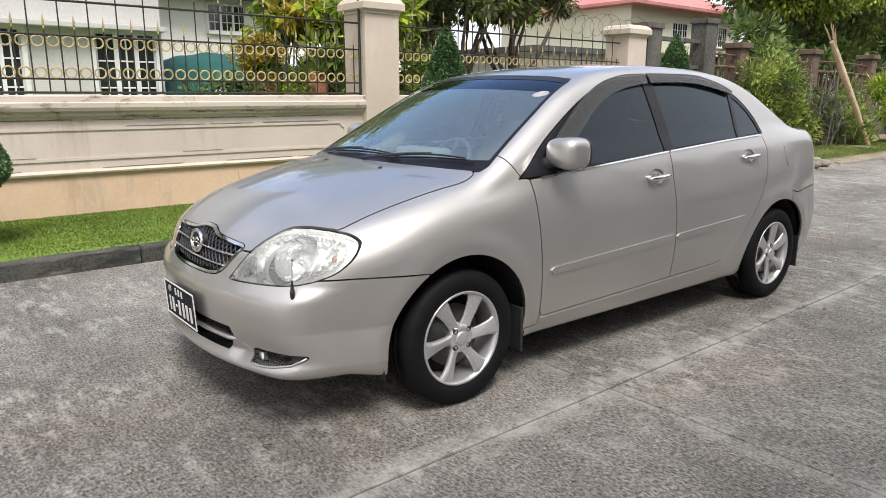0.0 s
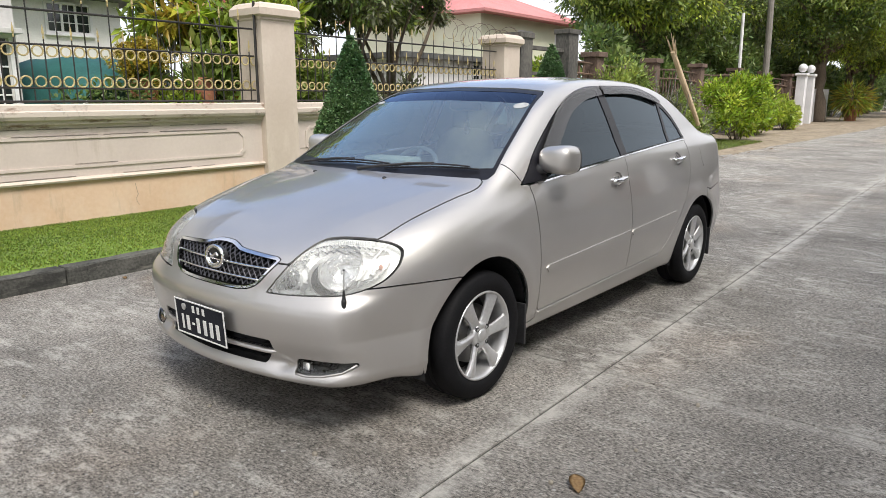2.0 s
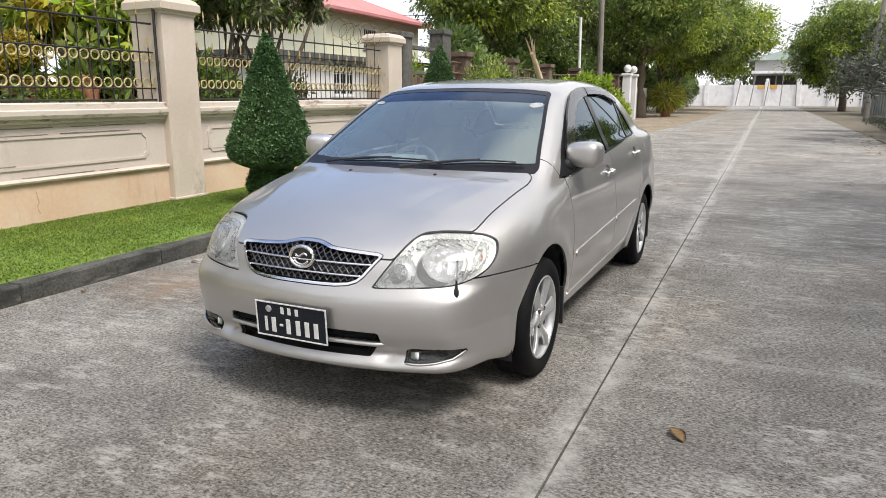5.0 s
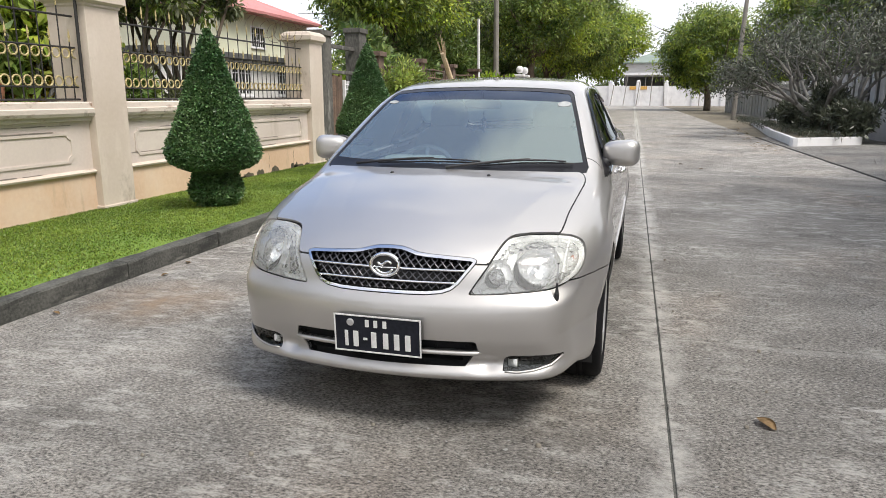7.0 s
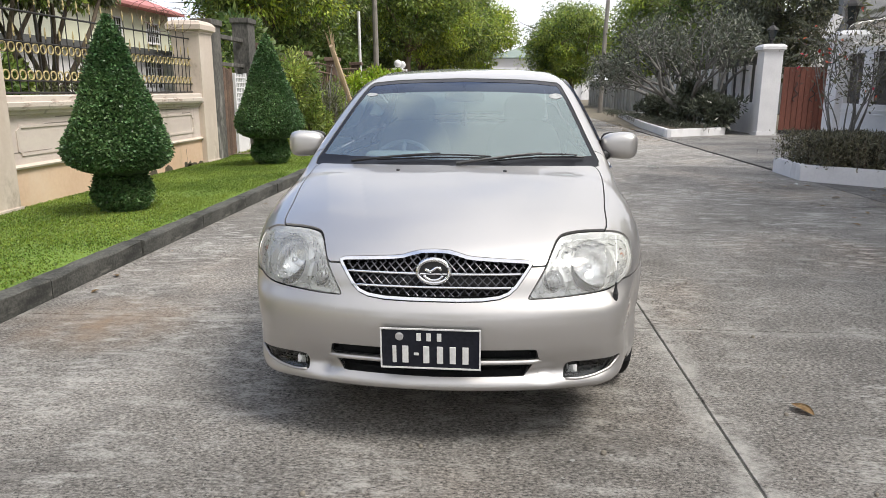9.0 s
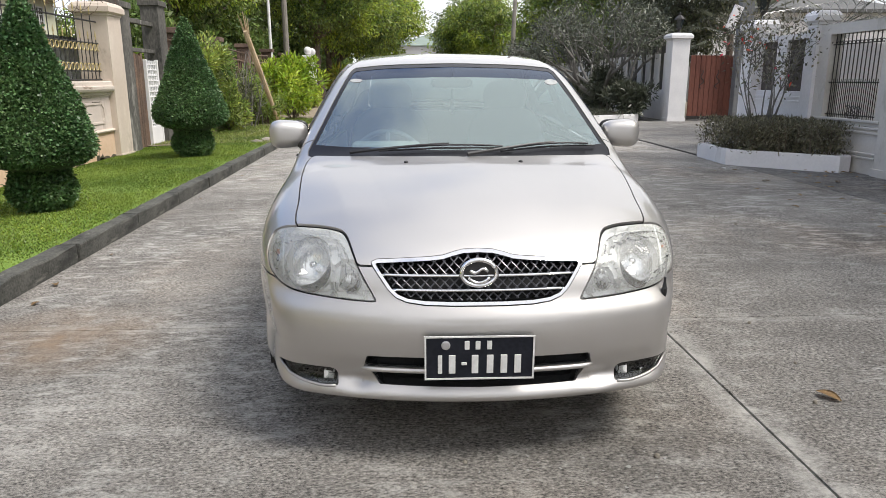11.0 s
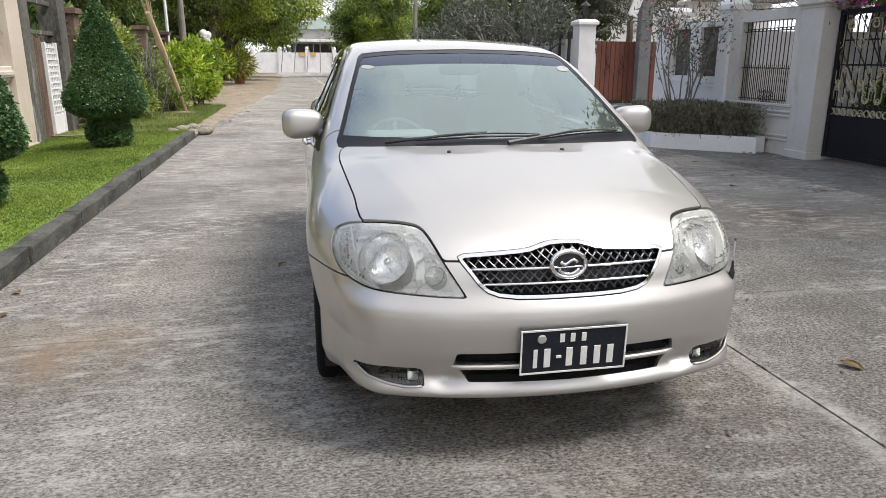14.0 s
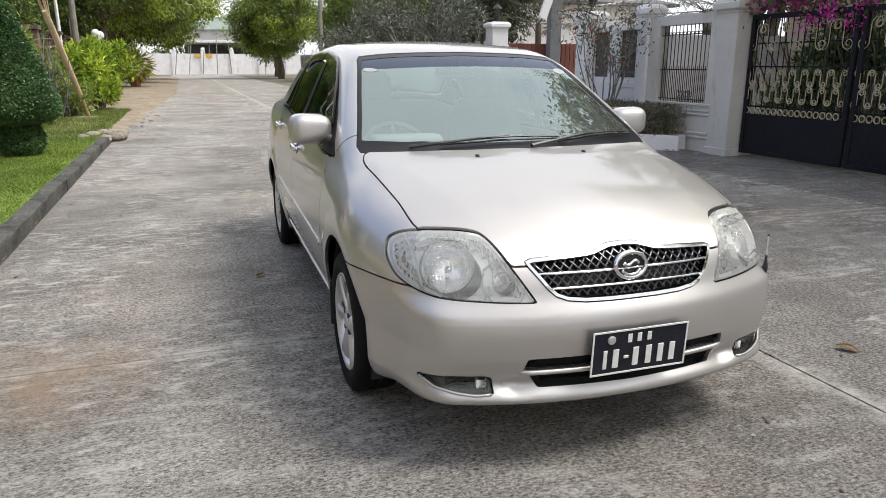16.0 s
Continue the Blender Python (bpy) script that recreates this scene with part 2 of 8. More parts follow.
def from_arrays(name, verts, faces, mat, parent=None, smooth=False):
    me = bpy.data.meshes.new(name)
    me.from_pydata(verts, [], faces)
    for m in mat if isinstance(mat, (list, tuple)) else [mat]:
        me.materials.append(m)
    if smooth:
        me.shade_smooth()
    ob = new(name, me)
    if parent:
        ob.parent = parent
    return ob


# ---- leaves and trees ----
RNG = np.random.default_rng(7)


def quick_mesh(name, verts, quads, mats, index=None, smooth=False):
    """A mesh straight from arrays of corners and four-cornered faces."""
    me = bpy.data.meshes.new(name)
    nv, nq = len(verts), len(quads)
    me.vertices.add(nv)
    me.vertices.foreach_set("co", np.asarray(verts, np.float32).ravel())
    me.loops.add(nq * 4)
    me.loops.foreach_set("vertex_index", np.asarray(quads, np.int32).ravel())
    me.polygons.add(nq)
    me.polygons.foreach_set("loop_start", np.arange(0, nq * 4, 4, dtype=np.int32))
    me.polygons.foreach_set("loop_total", np.full(nq, 4, np.int32))
    for m in mats if isinstance(mats, (list, tuple)) else [mats]:
        me.materials.append(m)
    if index is not None:
        me.polygons.foreach_set("material_index", np.asarray(index, np.int32))
    if smooth:
        me.polygons.foreach_set("use_smooth", np.ones(nq, bool))
    me.update(calc_edges=True)
    me.validate()
    return me


def leaves(points, ways, length, width, droop=0.3, spread=0.5):
    """Leaf blades as folded diamonds at points, growing along ways."""
    n = len(points)
    d = ways + spread * RNG.normal(size=(n, 3))
    d[:, 2] -= droop * RNG.random(n)
    d /= np.linalg.norm(d, axis=1, keepdims=True) + 1e-9
    side_way = np.cross(d, RNG.normal(size=(n, 3)) * 0.7 + np.array([0, 0, 1.0]))
    side_way /= np.linalg.norm(side_way, axis=1, keepdims=True) + 1e-9
    up = np.cross(side_way, d)
    ln = length * (0.6 + 0.8 * RNG.random((n, 1)))
    wd = width * (0.7 + 0.6 * RNG.random((n, 1)))
    base, tip = points, points + d * ln
    mid = points + d * ln * 0.45 - up * wd * 0.15
    v = np.stack([base, mid + side_way * wd * 0.5 + up * wd * 0.18, tip, mid - side_way * wd * 0.5 + up * wd * 0.18], 1).reshape(-1, 3)
    q = np.arange(4 * n).reshape(n, 4)
    return v, q


def blob_points(centre, radii, n, hollow=0.55):
    d = RNG.normal(size=(n, 3))
    d /= np.linalg.norm(d, axis=1, keepdims=True)
    r = hollow + (1 - hollow) * RNG.random((n, 1)) ** 0.6
    return np.array(centre) + d * r * np.array(radii), d


def limb(bm, a, b, r0, r1, bend=0.15, n=6, seed=0):
    rnd = random.Random(seed)
    a, b = Vector(a), Vector(b)
    off = Vector((rnd.uniform(-1, 1), rnd.uniform(-1, 1), rnd.uniform(-0.3, 0.6))) * bend * (b - a).length
    pts, rad = [], []
    for i in range(n + 1):
        t = i / n
        pts.append(a.lerp(b, t) + off * math.sin(math.pi * t) + Vector((rnd.uniform(-1, 1), rnd.uniform(-1, 1), 0)) * r0 * 0.25)
        rad.append(r0 + (r1 - r0) * t)
    tube(bm, pts, rad, 8)
    return pts[-1]


def tree(name, base, height, trunk_r, crown_c, crown_r, clumps, per, leaf, leaf_mat, bark, label, category="tree", seed=1, droop=0.25, limbs=7, clump_r=0.24, fork=0.4, hollow=0.35):
    """A trunk with limbs, and a crown made of clumps of leaves."""
    rnd = random.Random(seed)
    th = thing(name, label, category, pose(*base))
    bm = bmesh.new()
    cc, cr = Vector(crown_c), Vector(crown_r)
    forkp = Vector((rnd.uniform(-0.1, 0.1) * height, rnd.uniform(-0.1, 0.1) * height, height * fork))
    limb(bm, (0, 0, -0.15), forkp, trunk_r, trunk_r * 0.72, 0.05, 6, seed)
    for i in range(limbs):
        a = 2 * math.pi * i / limbs + rnd.uniform(-0.3, 0.3)
        tip = cc + Vector((math.cos(a) * cr.x * 0.7, math.sin(a) * cr.y * 0.7, rnd.uniform(-0.3, 0.6) * cr.z))
        end = limb(bm, forkp, tip, trunk_r * 0.5, trunk_r * 0.1, 0.12, 6, seed * 31 + i)
        for k in range(2):
            tw = tip + Vector((rnd.uniform(-1, 1) * cr.x, rnd.uniform(-1, 1) * cr.y, rnd.uniform(-0.4, 0.5) * cr.z)) * 0.4
            limb(bm, end, tw, trunk_r * 0.12, trunk_r * 0.03, 0.15, 4, seed * 77 + i * 5 + k)
    part("trunk", bm, bark, th, smooth=True)
    pts, dirs = blob_points((0, 0, 0), cr * (1 - clump_r), clumps, hollow)
    vs, qs, kinds, off = [], [], [], 0
    mats = MIXED[leaf_mat.name]
    for c, d0 in zip(pts, dirs):
        # an uneven outline: some boughs reach out, others leave gaps
        reach = noise.noise(Vector((float(d0[0]), float(d0[1]), float(d0[2]))) * 1.9 + Vector((seed * 7.3, 0, 0)))
        c = c * (1.06 + 0.40 * reach) + np.array(cc)
        r = clump_r * float(min(cr)) * (0.4 + 1.0 * rnd.random())
        p, d = blob_points(c, (r * 1.15, r * 1.15, r * 0.7), per, 0.15)
        d[:, 2] -= 0.35
        v, q = leaves(p, d, leaf[0], leaf[1], droop)
        vs.append(v)
        qs.append(q + off)
        off += len(v)
        kinds.append(np.full(len(q), 0 if rnd.random() < 0.5 else 1 if rnd.random() < 0.55 else 2))
    me = quick_mesh("crown", np.concatenate(vs), np.concatenate(qs), mats, np.concatenate(kinds))
    cr_ob = new("crown", me)
    cr_ob.parent = th
    return th


def shrub(name, base, radii, n, leaf, mat, label, category="shrub", stems=9, seed=3, bark=None, droop=0.2, group=""):
    rnd = random.Random(seed)
    th = thing(name, label, category, pose(*base), group)
    bm = bmesh.new()
    for i in range(stems):
        a = rnd.uniform(0, 2 * math.pi)
        rr = rnd.uniform(0.2, 0.8)
        limb(bm, (rnd.uniform(-0.1, 0.1) * radii[0], rnd.uniform(-0.1, 0.1) * radii[1], -0.05), (math.cos(a) * radii[0] * rr, math.sin(a) * radii[1] * rr, radii[2] * rnd.uniform(1.0, 1.8)), 0.016, 0.005, 0.1, 4, seed + i)
    part("branching", bm, bark or BARK, th)
    vs, qs, off = [], [], 0
    for i in range(34):
        c, _ = blob_points((0, 0, radii[2]), np.array(radii) * 0.88, 1, 0.2)
        p, d = blob_points(c[0], np.array(radii) * rnd.uniform(0.14, 0.40), n // 34, 0.1)
        d[:, 2] += 0.35
        keep = p[:, 2] > 0.02
        v, q = leaves(p[keep], d[keep], leaf[0], leaf[1], droop)
        vs.append(v)
        qs.append(q + off)
        off += len(v)
    ob = new("foliage", quick_mesh("foliage", np.concatenate(vs), np.concatenate(qs), mat))
    ob.parent = th
    return th


BARK = material("bark", (0.07, 0.05, 0.035), (0.19, 0.15, 0.11), rough=0.9, scale=5, fine=45, bump=0.02, stretch=(1, 1, 0.25))
BARK_GREY = material("grey_bark", (0.10, 0.095, 0.09), (0.23, 0.22, 0.20), rough=0.85, scale=6, fine=50, bump=0.008)
LEAF_TOPIARY = leaf_material("topiary_leaf", (0.045, 0.115, 0.040), (0.135, 0.245, 0.088), 0.2)
LEAF_DARK = leaf_material("dark_leaf", (0.04, 0.085, 0.025), (0.18, 0.26, 0.065), 0.38)
LEAF_MID = leaf_material("mango_leaf", (0.08, 0.15, 0.035), (0.34, 0.43, 0.09), 0.42)
LEAF_LIGHT = leaf_material("light_leaf", (0.16, 0.27, 0.03), (0.42, 0.52, 0.07), 0.45)
LEAF_BRIGHT = leaf_material("bright_leaf", (0.14, 0.26, 0.02), (0.38, 0.50, 0.05), 0.45)
LEAF_YELLOW = leaf_material("yellow_leaf", (0.30, 0.24, 0.02), (0.45, 0.40, 0.06), 0.35)
LEAF_OLIVE = leaf_material("olive_leaf", (0.07, 0.085, 0.035), (0.17, 0.19, 0.09), 0.25)
LEAF_HEDGE = leaf_material("hedge_leaf", (0.055, 0.06, 0.035), (0.20, 0.19, 0.115), 0.25)
LEAF_GREY = leaf_material("greygreen_leaf", (0.045, 0.055, 0.035), (0.11, 0.125, 0.085), 0.25)
MIXED = {"mango_leaf": [LEAF_MID, LEAF_DARK, LEAF_LIGHT], "dark_leaf": [LEAF_DARK, LEAF_MID, LEAF_OLIVE], "light_leaf": [LEAF_LIGHT, LEAF_MID, LEAF_BRIGHT], "yellow_leaf": [LEAF_YELLOW, LEAF_LIGHT, LEAF_MID], "olive_leaf": [LEAF_OLIVE, LEAF_MID, LEAF_DARK], "greygreen_leaf": [LEAF_GREY, LEAF_OLIVE, LEAF_GREY]}
# dark green body inside the clipped cones; shade between leaves put into its colour
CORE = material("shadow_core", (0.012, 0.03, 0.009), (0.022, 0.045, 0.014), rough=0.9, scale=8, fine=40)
PETAL = leaf_material("pink_petal", (0.55, 0.03, 0.28), (0.75, 0.10, 0.45), 0.3)
PETAL_PINK = leaf_material("soft_pink_petal", (0.62, 0.16, 0.20), (0.80, 0.36, 0.38), 0.3)
PETAL_RED = leaf_material("red_petal", (0.55, 0.06, 0.03), (0.65, 0.16, 0.08), 0.3)
PETAL_WHITE = leaf_material("white_petal", (0.7, 0.68, 0.6), (0.85, 0.83, 0.75), 0.3)

# ---- the car ----
import itertools


def curve(xs, ys):
    """A smooth curve through points (monotone cubic)."""
    xs, ys = np.array(xs, float), np.array(ys, float)
    h = np.diff(xs)
    d = np.diff(ys) / h
    m = np.empty_like(ys)
    m[0], m[-1] = d[0], d[-1]
    m[1:-1] = np.where(d[:-1] * d[1:] > 0, 2 * d[:-1] * d[1:] / (d[:-1] + d[1:] + 1e-12), 0)

    def f(x):
        x = np.clip(x, xs[0] - 0.5, xs[-1] + 0.5)
        i = np.clip(np.searchsorted(xs, x) - 1, 0, len(h) - 1)
        t = (x - xs[i]) / h[i]
        low, high = t < 0, t > 1
        tc = np.clip(t, 0, 1)
        v = (2 * tc**3 - 3 * tc**2 + 1) * ys[i] + (tc**3 - 2 * tc**2 + tc) * h[i] * m[i] + (-2 * tc**3 + 3 * tc**2) * ys[i + 1] + (tc**3 - tc**2) * h[i] * m[i + 1]
        return v + np.where(low, t * h[i] * m[i], 0) + np.where(high, (t - 1) * h[i] * m[i + 1], 0)
    return f


def fair(xs, ys, soft):
    """A curve through points, smoothed so that its bend changes evenly."""
    f = curve(xs, ys)
    step = 0.01
    g = np.arange(xs[0] - 0.5, xs[-1] + 0.5, step)
    k = np.exp(-0.5 * (np.arange(-40, 41) * step / soft) ** 2)
    v = f(g)
    ends = (2 * v[0] - v[40:0:-1], 2 * v[-1] - v[-2:-42:-1])
    v = np.convolve(np.r_[ends[0], v, ends[1]], k / k.sum(), "valid")
    d = np.gradient(v, step)

    def at(x):
        u = (np.clip(x, g[0], g[-1] - 1e-6) - g[0]) / step
        i = np.clip(u.astype(int) if isinstance(u, np.ndarray) else int(u), 0, len(g) - 2)
        t = u - i
        return (2 * t**3 - 3 * t**2 + 1) * v[i] + (t**3 - 2 * t**2 + t) * step * d[i] + (-2 * t**3 + 3 * t**2) * v[i + 1] + (t**3 - t**2) * step * d[i + 1]
    return at


def smax(a, b, k):
    h = np.maximum(k - np.abs(a - b), 0) / k
    return np.maximum(a, b) + h * h * k * 0.25


def smin(a, b, k):
    return -smax(-a, -b, k)


PLAN = fair([-0.9, -0.6, -0.3, 0, 0.5, 1.3, 2.2, 2.6, 3.0, 3.3, 3.6], [0.689, 0.730, 0.845, 0.845, 0.846, 0.848, 0.848, 0.848, 0.838, 0.805, 0.74], 0.14)
TUCK = fair([0.1, 0.22, 0.30, 0.42, 0.52, 0.62, 0.72, 0.80, 0.88, 0.95, 1.05, 1.2], [-0.105, -0.062, -0.040, -0.0156, -0.004, 0, -0.0048, -0.0155, -0.0325, -0.0523, -0.100, -0.27], 0.05)
TUCK_BACK = fair([0.1, 0.22, 0.30, 0.42, 0.52, 0.62, 0.72, 0.80, 0.88, 0.95, 1.05, 1.2], [-0.105, -0.062, -0.036, -0.010, 0.004, 0.006, -0.002, -0.010, -0.022, -0.036, -0.060, -0.11], 0.03)
HOOD_C = fair([-0.9, -0.77, -0.68, -0.55, -0.35, 0.0, 0.25, 0.42, 0.6, 1.4, 2.3, 2.6, 2.85, 3.1, 3.4, 3.6], [0.66, 0.735, 0.783, 0.835, 0.895, 0.967, 1.0, 1.05, 1.14, 1.22, 1.21, 1.14, 1.098, 1.092, 1.075, 1.03], 0.04)
HOOD_K = fair([-0.9, -0.5, 0.0, 0.3, 0.7, 2.0, 3.5], [0.18, 0.165, 0.11, 0.09, 0.05, 0.04, 0.07], 0.12)
NOSE = fair([0.1, 0.2, 0.232, 0.262, 0.284, 0.304, 0.34, 0.40, 0.48, 0.53, 0.565, 0.59, 0.65, 0.70, 0.745, 0.80, 0.9], [-0.72, -0.81, -0.864, -0.868, -0.852, -0.838, -0.846, -0.862, -0.868, -0.862, -0.842, -0.825, -0.802, -0.783, -0.745, -0.66, -0.5], 0.009)
TAIL = fair([0.1, 0.22, 0.35, 0.5, 0.62, 0.66, 0.8, 0.95, 1.05, 1.15], [3.40, 3.46, 3.52, 3.535, 3.52, 3.49, 3.48, 3.46, 3.42, 3.33], 0.03)
ROOF = fair([0.5, 0.85, 1.2, 1.6, 2.0, 2.3, 2.6, 3.0], [1.30, 1.388, 1.440, 1.463, 1.455, 1.428, 1.375, 1.27], 0.10)


def car_body(x, y, z):
    a = np.abs(y)
    flare = 0.010 * (np.exp(-(((np.hypot(x, z - 0.285) - 0.40) / 0.055) ** 2)) + np.exp(-(((np.hypot(x - 2.6, z - 0.285) - 0.395) / 0.055) ** 2)))
    back = np.clip((x - 2.35) / 0.6, 0, 1)
    back = back * back * (3 - 2 * back)
    # the bumper's lower corners stand wider than the plan
    lip = 0.035 * np.clip((0.42 - z) / 0.14, 0, 1) * np.clip((-0.15 - x) / 0.2, 0, 1)
    side = a - (PLAN(x) + TUCK(z) * (1 - back) + TUCK_BACK(z) * back + flare * (z > 0.1) + lip)
    # raised crease on each half of the hood
    line = 0.590 + 0.26 * x
    fade = np.clip((0.12 - x) / 0.15, 0, 1) * np.clip((x + 0.70) / 0.25, 0, 1)
    crease = 0.0075 * fade * np.clip(1 - (np.sqrt((a - line) ** 2 + 0.006**2) - 0.006) / 0.15, 0, 1)
    top = (z - (HOOD_C(x) - HOOD_K(x) * a * a + crease)) * 0.97
    lowf = np.clip((0.60 - z) / 0.06, 0, 1)
    lowf = lowf * lowf * (3 - 2 * lowf)
    front = (NOSE(z) + (0.207 + 0.044 * lowf) * a * a + (0.289 - 0.174 * lowf) * a**4 - x) * 0.86
    # scooped ends of the lower intake
    front = front + 0.016 * np.exp(-(((a - 0.415) / 0.045) ** 2) - ((z - 0.300) / 0.030) ** 2)
    rear = (x - (TAIL(z) - 0.30 * a * a - 0.35 * a**4)) * 0.9
    low = 0.195 + 0.03 * np.clip((x - 2.6) / 0.9, 0, 1) + 0.036 * np.clip((-0.30 - x) / 0.2, 0, 1) - z
    f = smax(side, top, 0.15 - 0.07 * back)
    f = smax(f, smax(front, rear, 0.01), 0.085)
    f = smax(f, low, 0.03)
    screen = (0.03 + 0.34 * a * a + (z - 0.965) * 1.80 + 0.22 * (z - 0.965) ** 2 - x) * 0.47
    glass = (x - (2.50 + (1.39 - z) * 1.85 - 0.25 * a * a)) * 0.47
    roof = z - (ROOF(x) - 0.075 * a * a - 0.05 * a**4)
    lean = 0.5 * (z - 0.95 + np.sqrt((z - 0.95) ** 2 + 0.0009))
    cabin = (a - (0.795 - 0.40 * lean - 0.16 * lean**2 - 0.022 * ((x - 1.5) / 1.1) ** 2)) * 0.92
    g = smax(smax(screen, glass, 0.02), cabin, 0.055)
    g = smax(g, roof, 0.07)
    g = np.maximum(g, 0.80 + 0.26 * np.clip((x - 2.4) / 0.6, 0, 1) - z)
    return smin(f, g, 0.035)


def gradient(f, p, e=0.002):
    g = np.stack([f(*(p + e * d).T) - f(*(p - e * d).T) for d in np.eye(3)], 1)
    return g / (np.linalg.norm(g, axis=1, keepdims=True) + 1e-9)


def surface(f, lo, hi, h):
    """The zero surface of f as quads (surface nets), drawn tight onto it."""
    n = [int(math.ceil((b - a) / h)) + 1 for a, b in zip(lo, hi)]
    ax = [lo[i] + h * np.arange(n[i]) for i in range(3)]
    val = f(*np.meshgrid(*ax, indexing="ij"))
    inside = val < 0
    corner = sum(inside[i : n[0] - 1 + i, j : n[1] - 1 + j, k : n[2] - 1 + k].astype(np.int8) for i in (0, 1) for j in (0, 1) for k in (0, 1))
    cell = (corner > 0) & (corner < 8)
    index = -np.ones(cell.shape, int)
    where = np.argwhere(cell)
    index[cell] = np.arange(len(where))
    p = np.array(lo) + h * (where + 0.5)
    for _ in range(6):
        v = f(*p.T)
        e = 0.002
        g = np.stack([f(*(p + e * d).T) - f(*(p - e * d).T) for d in np.eye(3)], 1) / (2 * e)
        step = v[:, None] * g / (np.sum(g * g, 1, keepdims=True) + 1e-6)
        p = p - np.clip(step, -h, h)
    faces = []
    for d in range(3):
        b, c = (d + 1) % 3, (d + 2) % 3
        sl0, sl1 = [slice(1, n[i] - 1) for i in range(3)], [slice(1, n[i] - 1) for i in range(3)]
        sl0[d], sl1[d] = slice(0, n[d] - 1), slice(1, n[d])
        s0, s1 = inside[tuple(sl0)], inside[tuple(sl1)]
        hit = np.argwhere(s0 != s1)
        flip = s0[s0 != s1]
        base = hit.copy()
        base[:, b] += 1
        base[:, c] += 1
        def at(db, dc):
            q = base.copy()
            q[:, b] -= db
            q[:, c] -= dc
            return index[tuple(q.T)]
        quad = np.stack([at(1, 1), at(0, 1), at(0, 0), at(1, 0)], 1)
        quad[~flip] = quad[~flip][:, ::-1]
        faces.append(quad[(quad >= 0).all(1)])
    return p, np.concatenate(faces)


def polygon(pts, r=0.0, mirror=False):
    """Signed distance to an outline in a plane, below zero inside; r rounds its corners. mirror: the outline is doubled over the first axis."""
    pts = np.array(pts, float)
    def sd(u, v):
        if mirror:
            u = np.abs(u)
        best, sign = np.full(u.shape, 1e9), np.ones(u.shape)
        for (ax, ay), (bx, by) in zip(pts, np.roll(pts, -1, 0)):
            ex, ey, wx, wy = bx - ax, by - ay, u - ax, v - ay
            t = np.clip((wx * ex + wy * ey) / (ex * ex + ey * ey + 1e-12), 0, 1)
            dd = (wx - ex * t) ** 2 + (wy - ey * t) ** 2
            if not (mirror and abs(ax) < 1e-6 and abs(bx) < 1e-6):
                best = np.minimum(best, dd)
            c1, c2, c3 = v >= ay, v < by, ex * wy > ey * wx
            sign = np.where((c1 & c2 & c3) | (~c1 & ~c2 & ~c3), -sign, sign)
        return sign * np.sqrt(best) - r
    return sd


def bowed(pts, n=8):
    """An open smooth line through points."""
    p = [np.array(q, float) for q in pts]
    p = [2 * p[0] - p[1]] + p + [2 * p[-1] - p[-2]]
    out = []
    for i in range(1, len(p) - 2):
        for k in range(n):
            t = k / n
            out.append(tuple(0.5 * (2 * p[i] + (p[i + 1] - p[i - 1]) * t + (2 * p[i - 1] - 5 * p[i] + 4 * p[i + 1] - p[i + 2]) * t * t + (3 * p[i] - p[i - 1] - 3 * p[i + 1] + p[i + 2]) * t**3)))
    out.append(tuple(p[-2]))
    return out


def by_face(faces, val):
    """The least and the greatest value round each face, and its number of corners."""
    count = np.fromiter(map(len, faces), int, len(faces))
    if len(faces) == 0:
        return np.zeros(0), np.zeros(0), count
    if (count == 4).all():
        v = val[np.array(faces)]
        return v.min(1), v.max(1), count
    v = val[np.fromiter(itertools.chain.from_iterable(faces), int, int(count.sum()))]
    start = np.r_[0, np.cumsum(count)[:-1]]
    return np.minimum.reduceat(v, start), np.maximum.reduceat(v, start), count


def clip(verts, faces, fn):
    """Keeps what lies where fn(verts) is below zero, cutting the faces that cross it."""
    val = fn(verts)
    val = np.where(np.abs(val) < 1e-6, -1e-6, val)
    low_, high_, _ = by_face(faces, val)
    out = [faces[i] for i in np.nonzero(high_ < 0)[0]]
    mixed = [faces[i] for i in np.nonzero((low_ < 0) & (high_ >= 0))[0]]
    verts = verts.tolist()
    made = {}
    def cross(i, j):
        key = (min(i, j), max(i, j))
        if key not in made:
            t = val[key[0]] / (val[key[0]] - val[key[1]])
            a, b = verts[key[0]], verts[key[1]]
            made[key] = len(verts)
            verts.append(tuple(a[k] + t * (b[k] - a[k]) for k in range(3)))
        return made[key]
    for face in mixed:
        state = [val[i] < 0 for i in face]
        if any(state):
            ring = []
            for k, i in enumerate(face):
                j = face[(k + 1) % len(face)]
                if state[k]:
                    ring.append(i)
                if state[k] != state[(k + 1) % len(face)]:
                    ring.append(cross(i, j))
            if len(ring) > 2:
                out.append(tuple(ring))
    if not out:
        return np.zeros((0, 3)), []
    used = np.unique(np.fromiter(itertools.chain.from_iterable(out), int))
    remap = np.zeros(len(verts), int)
    remap[used] = np.arange(len(used))
    remap = remap.tolist()
    return np.array(verts)[used], [tuple([remap[i] for i in face]) for face in out]


